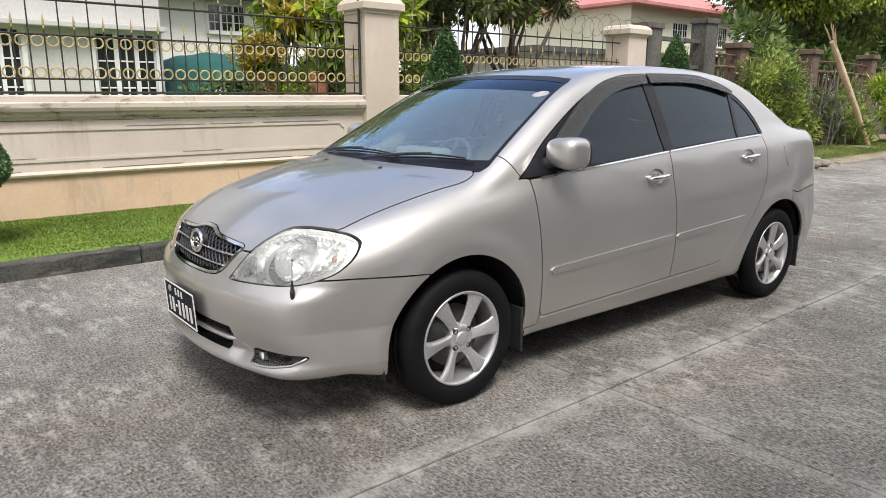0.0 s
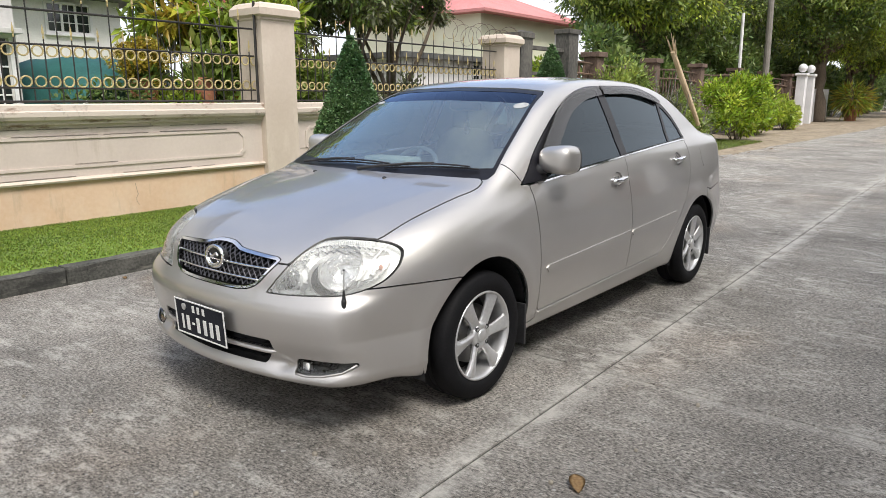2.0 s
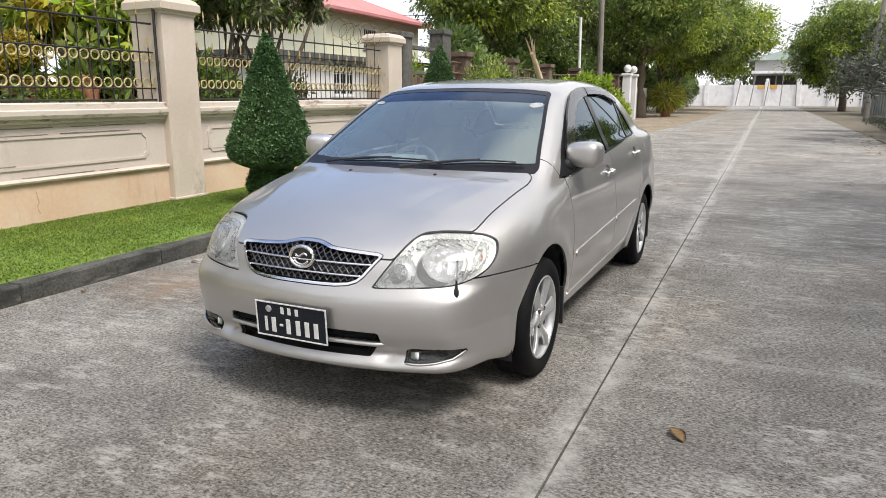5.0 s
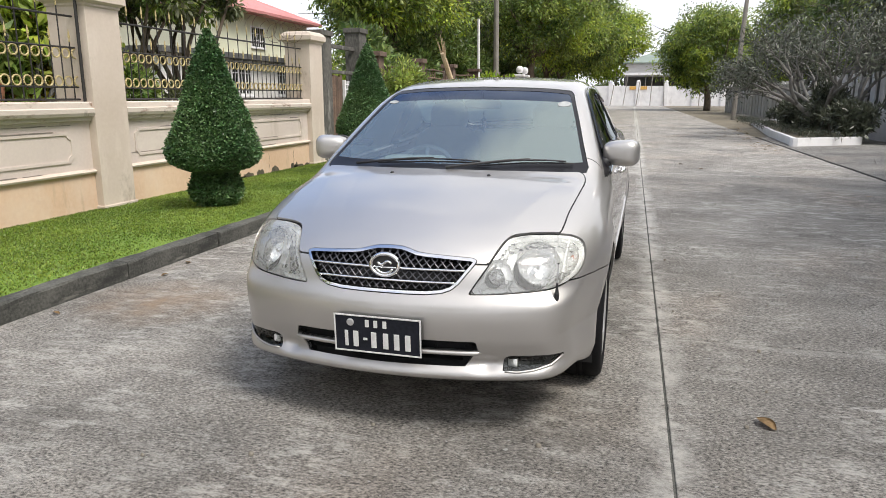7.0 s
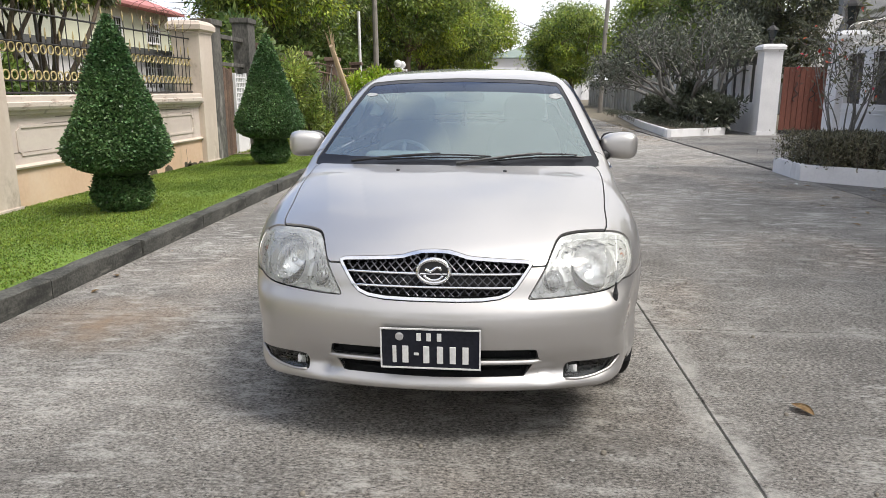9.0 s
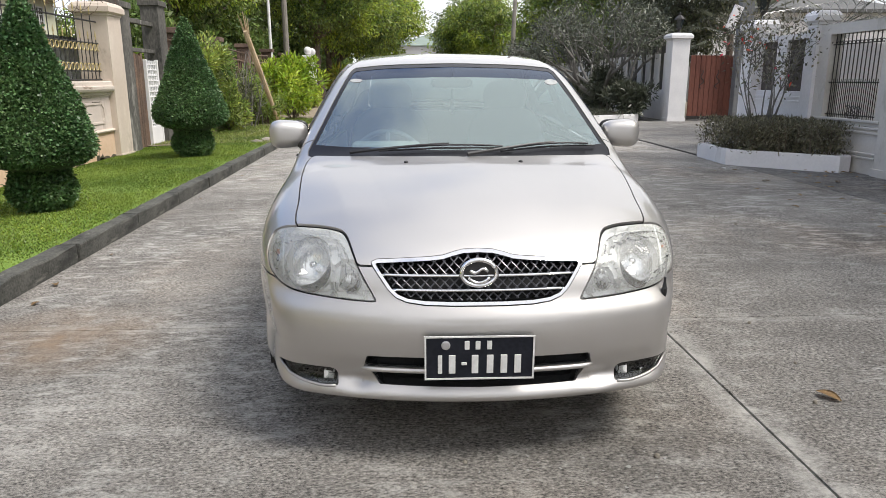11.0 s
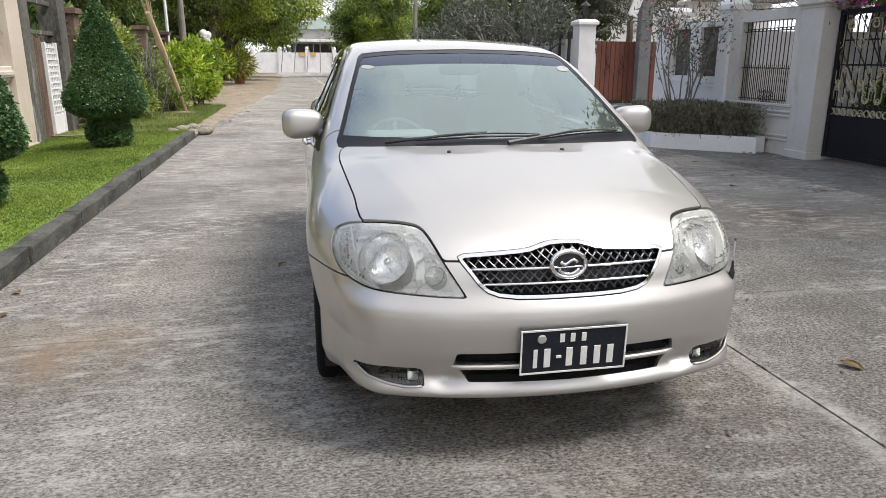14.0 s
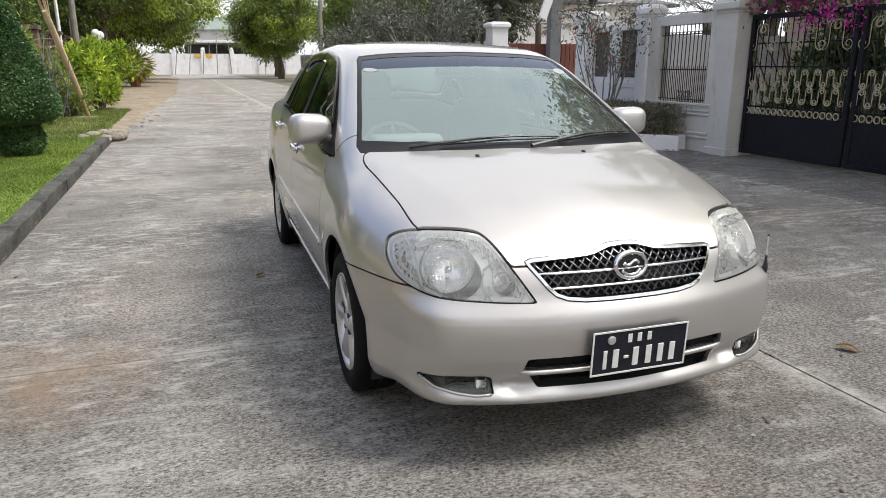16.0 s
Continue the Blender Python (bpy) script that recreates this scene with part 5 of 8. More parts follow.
v, f = clip(v, f, lambda p: p[:, 0] - 2.3)
shell_part("roof_lining", v, f, LINING, cab, car_body, -0.03, 0)
for s in (-1, 1):
    bm = bmesh.new()
    box(bm, 0.52, 2.40, s * 0.735 - 0.01, s * 0.735 + 0.01, 0.32, 0.925, 0.005)
    part("door_card", bm, TRIM_IN, cab)
mirror = new("rear_view_mirror")
mirror.parent = CAR
rounded_body("housing", (0.018, 0.115, 0.032), (0.93, 0.0, 1.285), BLACK_PLASTIC, mirror, 3.5)
bm = bmesh.new()
tube(bm, [(0.93, 0, 1.30), (0.90, 0, 1.37)], 0.008, 6)
part("stalk", bm, BLACK_PLASTIC, mirror)
orn = new("hanging_ornament")
orn.parent = CAR
bm = bmesh.new()
tube(bm, [(0.95, 0.0, 1.26), (0.95, 0.0, 1.20)], 0.002, 4)
turned(bm, [(0.004, 1.205), (0.018, 1.19), (0.012, 1.165), (0.024, 1.14), (0.004, 1.115)], 10, "z", (0.95, 0, 0))
part("charm", bm, BLACK_PLASTIC, orn)


# ---- ground, road and kerbs ----
def concrete_material(name, dark, light, worn):
    """Brushed road concrete: blotches, broom lines across the road, pale worn streaks and specks."""
    m = bpy.data.materials.new(name)
    m.use_nodes = True
    n, l = m.node_tree.nodes, m.node_tree.links
    b = n["Principled BSDF"]
    geo = n.new("ShaderNodeNewGeometry")

    def noise_at(scale3, detail, rough=0.5):
        mp, t = n.new("ShaderNodeMapping"), n.new("ShaderNodeTexNoise")
        mp.inputs["Scale"].default_value = scale3
        t.inputs["Scale"].default_value, t.inputs["Detail"].default_value, t.inputs["Roughness"].default_value = 1.0, detail, rough
        l.new(geo.outputs["Position"], mp.inputs["Vector"])
        l.new(mp.outputs["Vector"], t.inputs["Vector"])
        return t.outputs["Fac"]

    def ramp(fac, a, c, p0, p1):
        r = n.new("ShaderNodeValToRGB")
        r.color_ramp.elements[0].position, r.color_ramp.elements[1].position = p0, p1
        r.color_ramp.elements[0].color, r.color_ramp.elements[1].color = a, c
        l.new(fac, r.inputs["Fac"])
        return r.outputs["Color"]

    def blend(kind, fac, a, c):
        x = n.new("ShaderNodeMixRGB")
        x.blend_type = kind
        for k, v in enumerate((fac, a, c)):
            if isinstance(v, (int, float)):
                x.inputs[k].default_value = v
            elif isinstance(v, tuple):
                x.inputs[k].default_value = v
            else:
                l.new(v, x.inputs[k])
        return x.outputs["Color"]

    col = ramp(noise_at((1.1, 0.7, 1), 8, 0.66), rgb(dark), rgb(light), 0.34, 0.66)
    grain = ramp(noise_at((95, 55, 40), 6, 0.8), (0.12, 0.12, 0.12, 1), (2.3, 2.3, 2.3, 1), 0.38, 0.65)
    col = blend("MULTIPLY", 1.0, col, grain)
    broom = ramp(noise_at((85, 26, 8), 4, 0.65), (0.58, 0.58, 0.58, 1), (1.5, 1.5, 1.5, 1), 0.35, 0.65)
    col = blend("MULTIPLY", 0.8, col, broom)
    streak = ramp(noise_at((7.5, 3.0, 1), 9, 0.76), (0, 0, 0, 1), (1, 1, 1, 1), 0.52, 0.66)
    zone = ramp(noise_at((0.22, 0.30, 1), 3), (0.05, 0.05, 0.05, 1), (1, 1, 1, 1), 0.40, 0.62)
    fac = blend("MULTIPLY", 1.0, blend("MULTIPLY", 0.6, streak, grain), zone)
    col = blend("MIX", fac, col, rgb(worn))
    rub = ramp(noise_at((15, 5.5, 1), 9, 0.8), (0, 0, 0, 1), (1, 1, 1, 1), 0.50, 0.62)
    patch = ramp(noise_at((0.7, 0.9, 1), 4, 0.6), (0.05, 0.05, 0.05, 1), (0.95, 0.95, 0.95, 1), 0.45, 0.57)
    col = blend("MIX", blend("MULTIPLY", 1.0, rub, patch), col, rgb(worn))
    warm = ramp(noise_at((0.35, 0.5, 1), 4, 0.6), (0, 0, 0, 1), (0.5, 0.5, 0.5, 1), 0.52, 0.70)
    col = blend("MIX", warm, col, blend("MULTIPLY", 1.0, col, (1.15, 0.98, 0.84, 1)))
    lane = n.new("ShaderNodeSeparateXYZ")
    l.new(geo.outputs["Position"], lane.inputs[0])
    off_lane = n.new("ShaderNodeMath")
    off_lane.operation, off_lane.inputs[1].default_value = "SUBTRACT", 4.55
    l.new(lane.outputs["Y"], off_lane.inputs[0])
    off_abs = n.new("ShaderNodeMath")
    off_abs.operation = "ABSOLUTE"
    l.new(off_lane.outputs[0], off_abs.inputs[0])
    track = n.new("ShaderNodeMapRange")
    track.inputs["From Min"].default_value, track.inputs["From Max"].default_value = 0.2, 1.0
    track.inputs["To Min"].default_value, track.inputs["To Max"].default_value = 0.22, 0.0
    l.new(off_abs.outputs[0], track.inputs["Value"])
    scuff = ramp(noise_at((16, 2.6, 1), 8, 0.72), (0, 0, 0, 1), (1, 1, 1, 1), 0.48, 0.62)
    col = blend("MIX", blend("MULTIPLY", 1.0, scuff, track.outputs["Result"]), col, rgb(worn))
    speck = ramp(noise_at((42, 42, 42), 1), (0, 0, 0, 1), (1, 1, 1, 1), 0.70, 0.74)
    col = blend("MIX", speck, col, (0.42, 0.41, 0.39, 1))
    stain = ramp(noise_at((0.9, 1.3, 1), 5, 0.6), (0, 0, 0, 1), (0.55, 0.55, 0.55, 1), 0.60, 0.75)
    col = blend("MIX", stain, col, (0.085, 0.080, 0.075, 1))
    # pale chipped edges beside the joints, and a rust-brown spill
    xyz = n.new("ShaderNodeSeparateXYZ")
    l.new(geo.outputs["Position"], xyz.inputs[0])

    def calc(kind, a, c=0.0, clamp=False):
        x = n.new("ShaderNodeMath")
        x.operation, x.use_clamp = kind, clamp
        for k, v in enumerate((a, c)):
            if isinstance(v, (int, float)):
                x.inputs[k].default_value = v
            else:
                l.new(v, x.inputs[k])
        return x.outputs[0]

    along_y = calc("ABSOLUTE", calc("SUBTRACT", xyz.outputs["Y"], 1.775))
    along_x = calc("PINGPONG", calc("SUBTRACT", xyz.outputs["X"], 2.44), 4.5)
    near = calc("MAXIMUM", calc("SUBTRACT", 1.0, calc("DIVIDE", along_y, 0.13), True), calc("MULTIPLY", calc("SUBTRACT", 1.0, calc("DIVIDE", along_x, 0.10), True), 0.6))
    chip = ramp(noise_at((5, 5, 5), 7, 0.7), (0, 0, 0, 1), (1.5, 1.5, 1.5, 1), 0.40, 0.62)
    col = blend("MIX", calc("MULTIPLY", calc("MULTIPLY", near, chip, True), 0.75), col, rgb(worn))
    spot = n.new("ShaderNodeVectorMath")
    spot.operation, spot.inputs[1].default_value = "DISTANCE", (2.35, 4.95, 0)
    l.new(geo.outputs["Position"], spot.inputs[0])
    spill = calc("MULTIPLY", calc("SUBTRACT", 1.0, calc("DIVIDE", spot.outputs["Value"], 0.62), True), ramp(noise_at((3, 3, 3), 5, 0.6), (0.2, 0.2, 0.2, 1), (1, 1, 1, 1), 0.35, 0.65))
    col = blend("MIX", spill, col, (0.34, 0.235, 0.15, 1))
    l.new(col, b.inputs["Base Color"])
    b.inputs["Roughness"].default_value = 0.82
    bump = n.new("ShaderNodeBump")
    bump.inputs["Strength"].default_value, bump.inputs["Distance"].default_value = 0.8, 0.004
    hgt = blend("ADD", 0.6, grain, broom)
    l.new(hgt, bump.inputs["Height"])
    l.new(bump.outputs["Normal"], b.inputs["Normal"])
    return m


CONCRETE = concrete_material("road_concrete", (0.135, 0.125, 0.112), (0.285, 0.265, 0.238), (0.58, 0.56, 0.52))
# darker copy of the road concrete; forecourt tree shade put into its colour
CONCRETE_DRIVE_SHADED = concrete_material("shaded_drive_concrete", (0.09, 0.085, 0.079), (0.20, 0.19, 0.175), (0.36, 0.345, 0.32))
EARTH = material("verge_earth", (0.09, 0.075, 0.05), (0.22, 0.19, 0.14), rough=0.95, scale=1.2, fine=40, bump=0.01, space="Object")
KERB = material("kerb_concrete", (0.018, 0.019, 0.016), (0.10, 0.098, 0.086), rough=0.9, scale=3.5, fine=50, bump=0.006, vary=0.1)
weather(KERB, (0.20, 0.19, 0.165), (2.6, 14, 14), 0.56, 0.66, 0.6)
weather(KERB, (0.018, 0.018, 0.016), (1.6, 6, 6), 0.52, 0.66, 0.85)
VERGE = material("dusty_verge", (0.17, 0.135, 0.095), (0.36, 0.30, 0.225), rough=0.95, scale=1.6, fine=40, bump=0.01)
weather(VERGE, (0.13, 0.085, 0.045), (5, 5, 5), 0.54, 0.62, 0.7)
LAWN_SOIL = material("lawn_green", (0.085, 0.15, 0.015), (0.17, 0.25, 0.04), rough=0.9, scale=1.5, fine=60, bump=0.01)
BLADE = leaf_material("grass_blade", (0.085, 0.155, 0.018), (0.21, 0.30, 0.05), 0.35)
BLADE_DRY = leaf_material("dry_grass_blade", (0.09, 0.16, 0.025), (0.23, 0.29, 0.07), 0.3)

# one sheet to the horizon
bm = bmesh.new()
bmesh.ops.create_grid(bm, x_segments=24, y_segments=24, size=420, matrix=Matrix.Translation((60, 0, -0.03)))
tagged(part("ground", bm, EARTH), "dry brown earth under and beyond the road", "ground", kind="structure")

# lawn strip, falling from the kerb to the wall
bm = bmesh.new()
rows = []
for i in range(90):
    x = -9 + i * 0.239
    ring = []
    for y, z in ((5.66, 0.085), (5.73, 0.125), (6.3, 0.132), (6.9, 0.115), (7.5, 0.08), (8.05, 0.05)):
        ring.append(bm.verts.new((x, y, z + 0.012 * noise.noise((x * 1.3, y * 1.3, 0)))))
    rows.append(ring)
for a, c in zip(rows, rows[1:]):
    for k in range(5):
        bm.faces.new((a[k], c[k], c[k + 1], a[k + 1]))
lawn = tagged(part("lawn", bm, LAWN_SOIL, smooth=True), "closely trimmed bright green lawn strip beside the kerb", "lawn", kind="structure")


def grass(name, x0, x1, y0, y1, height_at, n, tall, mat, label):
    px, py = RNG.uniform(x0, x1, n), RNG.uniform(y0, y1, n)
    pz = height_at(px, py)
    p = np.stack([px, py, pz], 1)
    v, q = leaves(p, np.tile([0, 0, 0.8], (n, 1)), tall, 0.010, 0.0, 0.6)
    ob = new(name, quick_mesh(name, v, q, mat))
    return tagged(ob, label, "grass", kind="stuff")


def lawn_z(x, y):
    return np.interp(y, [5.66, 5.73, 6.3, 6.9, 7.5, 8.05], [0.085, 0.125, 0.132, 0.115, 0.08, 0.05])


grass("lawn_grass", -1.2, 12.25, 5.70, 7.9, lawn_z, 200000, 0.017, BLADE, "short dense green lawn grass")

# kerb along the lawn
kerb = thing("kerb", "weathered dark concrete kerb edging the lawn", "kerb", kind="structure")
kerb["kind"] = "structure"
kerb_meshes = []
for v in range(4):
    rnd = random.Random(40 + v)
    bm = bmesh.new()
    box(bm, 0.004, 1.196, 0, 0.14, -0.15, 0.13, 0.014, 2)
    bmesh.ops.subdivide_edges(bm, edges=[e for e in bm.edges if e.calc_length() > 0.6], cuts=7)
    for vert in bm.verts:
        if vert.co.z > 0.05:
            vert.co += Vector((0, rnd.uniform(-1, 1) * 0.006, rnd.uniform(-1, 0.4) * 0.007))
    me = bpy.data.meshes.new("kerb_stone")
    bm.to_mesh(me)
    bm.free()
    me.materials.append(KERB)
    kerb_meshes.append(me)
for i in range(18):
    ob = new("kerb_stone", kerb_meshes[i % 4])
    ob.location = (-9.25 + 1.2 * i, 5.545 + 0.006 * math.sin(i * 2.1), 0)
    ob.parent = kerb

# rough verge past the lawn
bm = bmesh.new()
rows = []
for i in range(70):
    x = 12.32 + i * 1.0
    edge = 5.55 - 0.9 * min(1, max(0, (x - 13) / 22)) + 0.22 * noise.noise((x * 0.6, 3, 0))
    ring = []
    for k in range(8):
        t = k / 7
        y = edge + t * (9.5 - edge)
        z = 0.004 + 0.10 * min(1, t * 5) * (0.7 + 0.5 * noise.noise((x * 0.9, y * 0.9, 7)))
        ring.append(bm.verts.new((x, y, z)))
    rows.append(ring)
for a, c in zip(rows, rows[1:]):
    for k in range(7):
        bm.faces.new((a[k], c[k], c[k + 1], a[k + 1]))
tagged(part("verge", bm, VERGE, smooth=True), "littered earth verge with patchy grass", "verge", kind="structure")
grass("verge_grass", 12.4, 21.5, 5.75, 8.0, lambda x, y: np.full(len(x), 0.06), 45000, 0.06, BLADE_DRY, "rough patchy grass on the earth verge")

# loose stones at the end of the kerb
STONE = material("rubble_stone", (0.16, 0.14, 0.11), (0.32, 0.29, 0.24), rough=0.9, scale=9, fine=60, bump=0.01, vary=0.2)
for i in range(14):
    rnd = random.Random(300 + i)
    bm = bmesh.new()
    bmesh.ops.create_icosphere(bm, subdivisions=2, radius=1.0)
    for v in bm.verts:
        v.co *= 1 + 0.35 * noise.noise(v.co * 1.7 + Vector((i * 5, 0, 0)))
    s = rnd.uniform(0.06, 0.14)
    bmesh.ops.scale(bm, vec=(s * 1.3, s, s * 0.6), verts=bm.verts)
    ob = tagged(part("stone", bm, STONE, smooth=True), "rough loose stone lying where the kerb ends", "stone", "rubble at the kerb")
    ob.location = (12.55 + rnd.uniform(0, 1.5), 5.75 + rnd.uniform(-0.35, 0.55), 0.045 + s * 0.2)

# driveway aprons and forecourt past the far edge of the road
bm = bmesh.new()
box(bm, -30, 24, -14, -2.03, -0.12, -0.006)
tagged(part("driveway", bm, CONCRETE_DRIVE_SHADED), "worn concrete forecourt before the gates, darkened in colour for tree shade", "driveway", kind="structure")
bm = bmesh.new()
tube(bm, [(x, -2.0 + 0.035 * noise.noise((x * 0.8, 0, 0)), -0.004) for x in np.arange(9.4, 24, 0.4)], 0.026, 6)
tagged(part("drain_joint", bm, material("joint_dirt", (0.02, 0.018, 0.016), (0.06, 0.055, 0.05), rough=0.95, scale=12, fine=60)), "dirt-filled joint between road and forecourt", "joint", kind="structure")


def slab(x0, x1, y0, y1, parent):
    bm = bmesh.new()
    g = 0.0055
    box(bm, x0 + g, x1 - g, y0 + g, y1 - g, -0.12, 0.0, 0.004, 2)
    ob = part("slab", bm, CONCRETE, parent)
    return ob


# ---- garden wall and railings ----
WALL_PALE = material("wall_pale_render", (0.54, 0.462, 0.415), (0.63, 0.545, 0.49), rough=0.85, scale=1.1, fine=30, bump=0.002, amount=0.3)
WALL_WARM = material("wall_warm_render", (0.60, 0.405, 0.275), (0.70, 0.51, 0.365), rough=0.85, scale=0.9, fine=24, bump=0.002, amount=0.3)
PILLAR_PAINT = material("pillar_render", (0.52, 0.435, 0.36), (0.60, 0.515, 0.44), rough=0.8, scale=1.2, fine=30, bump=0.0015, amount=0.3)
GRIME_SHADE = material("grime_shade", (0.10, 0.09, 0.08), (0.36, 0.31, 0.26), rough=0.9, scale=3.0, fine=26)
MOSS = material("moss_stain", (0.035, 0.035, 0.022), (0.15, 0.12, 0.085), rough=0.95, scale=9, fine=60, bump=0.003)
IRON = material("black_iron", (0.012, 0.012, 0.012), (0.035, 0.03, 0.027), rough=0.6, scale=8, fine=80, bump=0.001)
GOLD = material("gold_paint", (0.38, 0.29, 0.12), (0.55, 0.46, 0.25), rough=0.5, metal=0.15, scale=9, fine=90, vary=0.12)
WHITE_PAINT = material("white_paint", (0.66, 0.65, 0.66), (0.80, 0.79, 0.79), rough=0.7, scale=1.5, fine=30, bump=0.001, amount=0.3)
DARK_STAIN = material("stained_concrete", (0.03, 0.03, 0.028), (0.15, 0.14, 0.125), rough=0.95, scale=2.5, fine=30, bump=0.006, stretch=(1, 1, 0.4))
weather(WALL_PALE, (0.30, 0.23, 0.16), (3.0, 3.0, 0.5), 0.54, 0.72, 0.6)
weather(WALL_PALE, (0.66, 0.60, 0.52), (1.2, 1.2, 2.5), 0.55, 0.68, 0.5)
weather(WALL_WARM, (0.72, 0.62, 0.52), (1.6, 1.6, 1.0), 0.52, 0.70, 0.4)
weather(WALL_WARM, (0.30, 0.24, 0.17), (4.0, 4.0, 0.8), 0.57, 0.72, 0.5)
weather(PILLAR_PAINT, (0.20, 0.15, 0.10), (2.2, 2.2, 1.2), 0.57, 0.70, 0.75)
weather(PILLAR_PAINT, (0.68, 0.60, 0.52), (3.5, 3.5, 1.0), 0.52, 0.66, 0.5)
weather(DARK_STAIN, (0.40, 0.38, 0.35), (3.0, 3.0, 0.7), 0.58, 0.66, 0.7)
weather(WHITE_PAINT, (0.33, 0.31, 0.29), (1.5, 1.5, 0.5), 0.56, 0.75, 0.6)
COPING = material("coping_render", (0.51, 0.44, 0.385), (0.61, 0.535, 0.465), rough=0.85, scale=1.2, fine=30, bump=0.0015, amount=0.3)
weather(COPING, (0.16, 0.085, 0.045), (2.6, 2.6, 9.0), 0.56, 0.66, 0.8)
weather(COPING, (0.10, 0.09, 0.075), (5.0, 5.0, 3.0), 0.60, 0.70, 0.7)
WY = 7.87


def wall_run(x0, x1, panels):
    w = thing("wall_north", "beige rendered garden wall with moulded panels and a warm base", "wall", kind="structure")
    bm = bmesh.new()
    box(bm, x0, x1, WY, WY + 0.2, 0.50, 1.10, 0.0)
    part("wall_face", bm, WALL_PALE, w)
    bm = bmesh.new()
    box(bm, x0, x1, WY - 0.012, WY + 0.212, -0.2, 0.478, 0.004)
    part("wall_base", bm, WALL_WARM, w, "warm peach lower wall")
    bm = bmesh.new()
    prism(bm, [(WY - 0.045, 0.48), (WY - 0.052, 0.50), (WY - 0.035, 0.515), (WY - 0.015, 0.525), (WY + 0.2, 0.525), (WY + 0.2, 0.48)], x0, x1, "yz")
    part("base_moulding", bm, PILLAR_PAINT, w)
    bm = bmesh.new()
    prism(bm, [(WY - 0.012, 1.03), (WY - 0.015, 1.055), (WY - 0.045, 1.065), (WY - 0.05, 1.10), (WY - 0.085, 1.112), (WY - 0.10, 1.145), (WY - 0.10, 1.19), (WY - 0.075, 1.20), (WY - 0.07, 1.255), (WY - 0.055, 1.268), (WY + 0.27, 1.268), (WY + 0.27, 1.03)], x0, x1, "yz")
    part("coping", bm, COPING, w, "moulded coping with dark stains")
    # broken lines under the coping and along mouldings: grime plus painted overhang shade
    rnd = random.Random(int(x0 * 10) + 400)
    for zl, yl, most in ((1.016, WY - 0.003, 0.9), (0.528, WY - 0.018, 0.5), (0.950, WY - 0.014, 0.55), (0.652, WY - 0.004, 0.4)):
        x = x0 + 0.1
        while x < x1 - 0.3:
            ln = rnd.uniform(0.15, 0.9)
            if rnd.random() < most:
                bm = bmesh.new()
                box(bm, x, min(x + ln, x1 - 0.02), yl, yl + 0.02, zl, zl + rnd.uniform(0.004, 0.010))
                part("grime_shade_line", bm, GRIME_SHADE, w)
            x += ln + rnd.uniform(0.02, 0.25)
    # hairline cracks in the base
    for k in range(3):
        x = x0 + (x1 - x0) * (0.45 + 0.22 * k) + rnd.uniform(-0.2, 0.2)
        bm = bmesh.new()
        tube(bm, [(x + 0.02 * rnd.uniform(-1, 1), WY - 0.0125, z) for z in np.linspace(rnd.uniform(0.05, 0.2), rnd.uniform(0.3, 0.47), 7)], 0.0028, 4)
        part("crack", bm, GRIME_SHADE, w)
    # moss and damp patches at the foot
    for k in range(9 if x0 > 0 else 0):
        cx, w0, h0 = rnd.uniform(x1 - 2.6, x1), rnd.uniform(0.05, 0.2), rnd.uniform(0.03, 0.10)
        n = 16
        bm = bmesh.new()
        prism(bm, [(cx + w0 * math.cos(2 * math.pi * i / n) * rnd.uniform(0.7, 1.1), 0.07 + h0 * math.sin(2 * math.pi * i / n) * rnd.uniform(0.6, 1.2)) for i in range(n)], WY - 0.015, WY - 0.011)
        part("damp_patch", bm, MOSS, w)
    # raised frames with notched corners
    for a, c in panels:
        notch, z0, z1 = 0.055, 0.615, 0.945
        def loop(d):
            pts = []
            A, C, Z0, Z1, q = a + d, c - d, z0 + d, z1 - d, notch
            for cx, cz, sx, sz in ((A, Z0, 1, 1), (C, Z0, -1, 1), (C, Z1, -1, -1), (A, Z1, 1, -1)):
                arc = [(cx + sx * q, cz), (cx + sx * q * 0.85, cz + sz * q * 0.45), (cx + sx * q * 0.45, cz + sz * q * 0.85), (cx, cz + sz * q)]
                if (sx, sz) in ((1, 1), (-1, -1)):
                    arc = arc[::-1]
                pts += arc
            return pts
        bm = bmesh.new()
        o, i = loop(0.0), loop(0.03)
        def ring(pts, y):
            return [bm.verts.new((u, y, v)) for u, v in pts]
        r0, r1, r2, r3 = ring(o, WY + 0.002), ring(o, WY - 0.012), ring(i, WY - 0.012), ring(i, WY + 0.002)
        n = len(o)
        for p, q2 in ((r0, r1), (r1, r2), (r2, r3)):
            for k in range(n):
                bm.faces.new((p[k], p[(k + 1) % n], q2[(k + 1) % n], q2[k]))
        bmesh.ops.recalc_face_normals(bm, faces=bm.faces[:])
        part("panel_frame", bm, WALL_PALE, w)
    return w


wall_run(-9.0, 5.13, [(-3.9, 0.35), (0.75, 4.86)])
wall_run(5.66, 10.66, [(5.86, 10.40)])


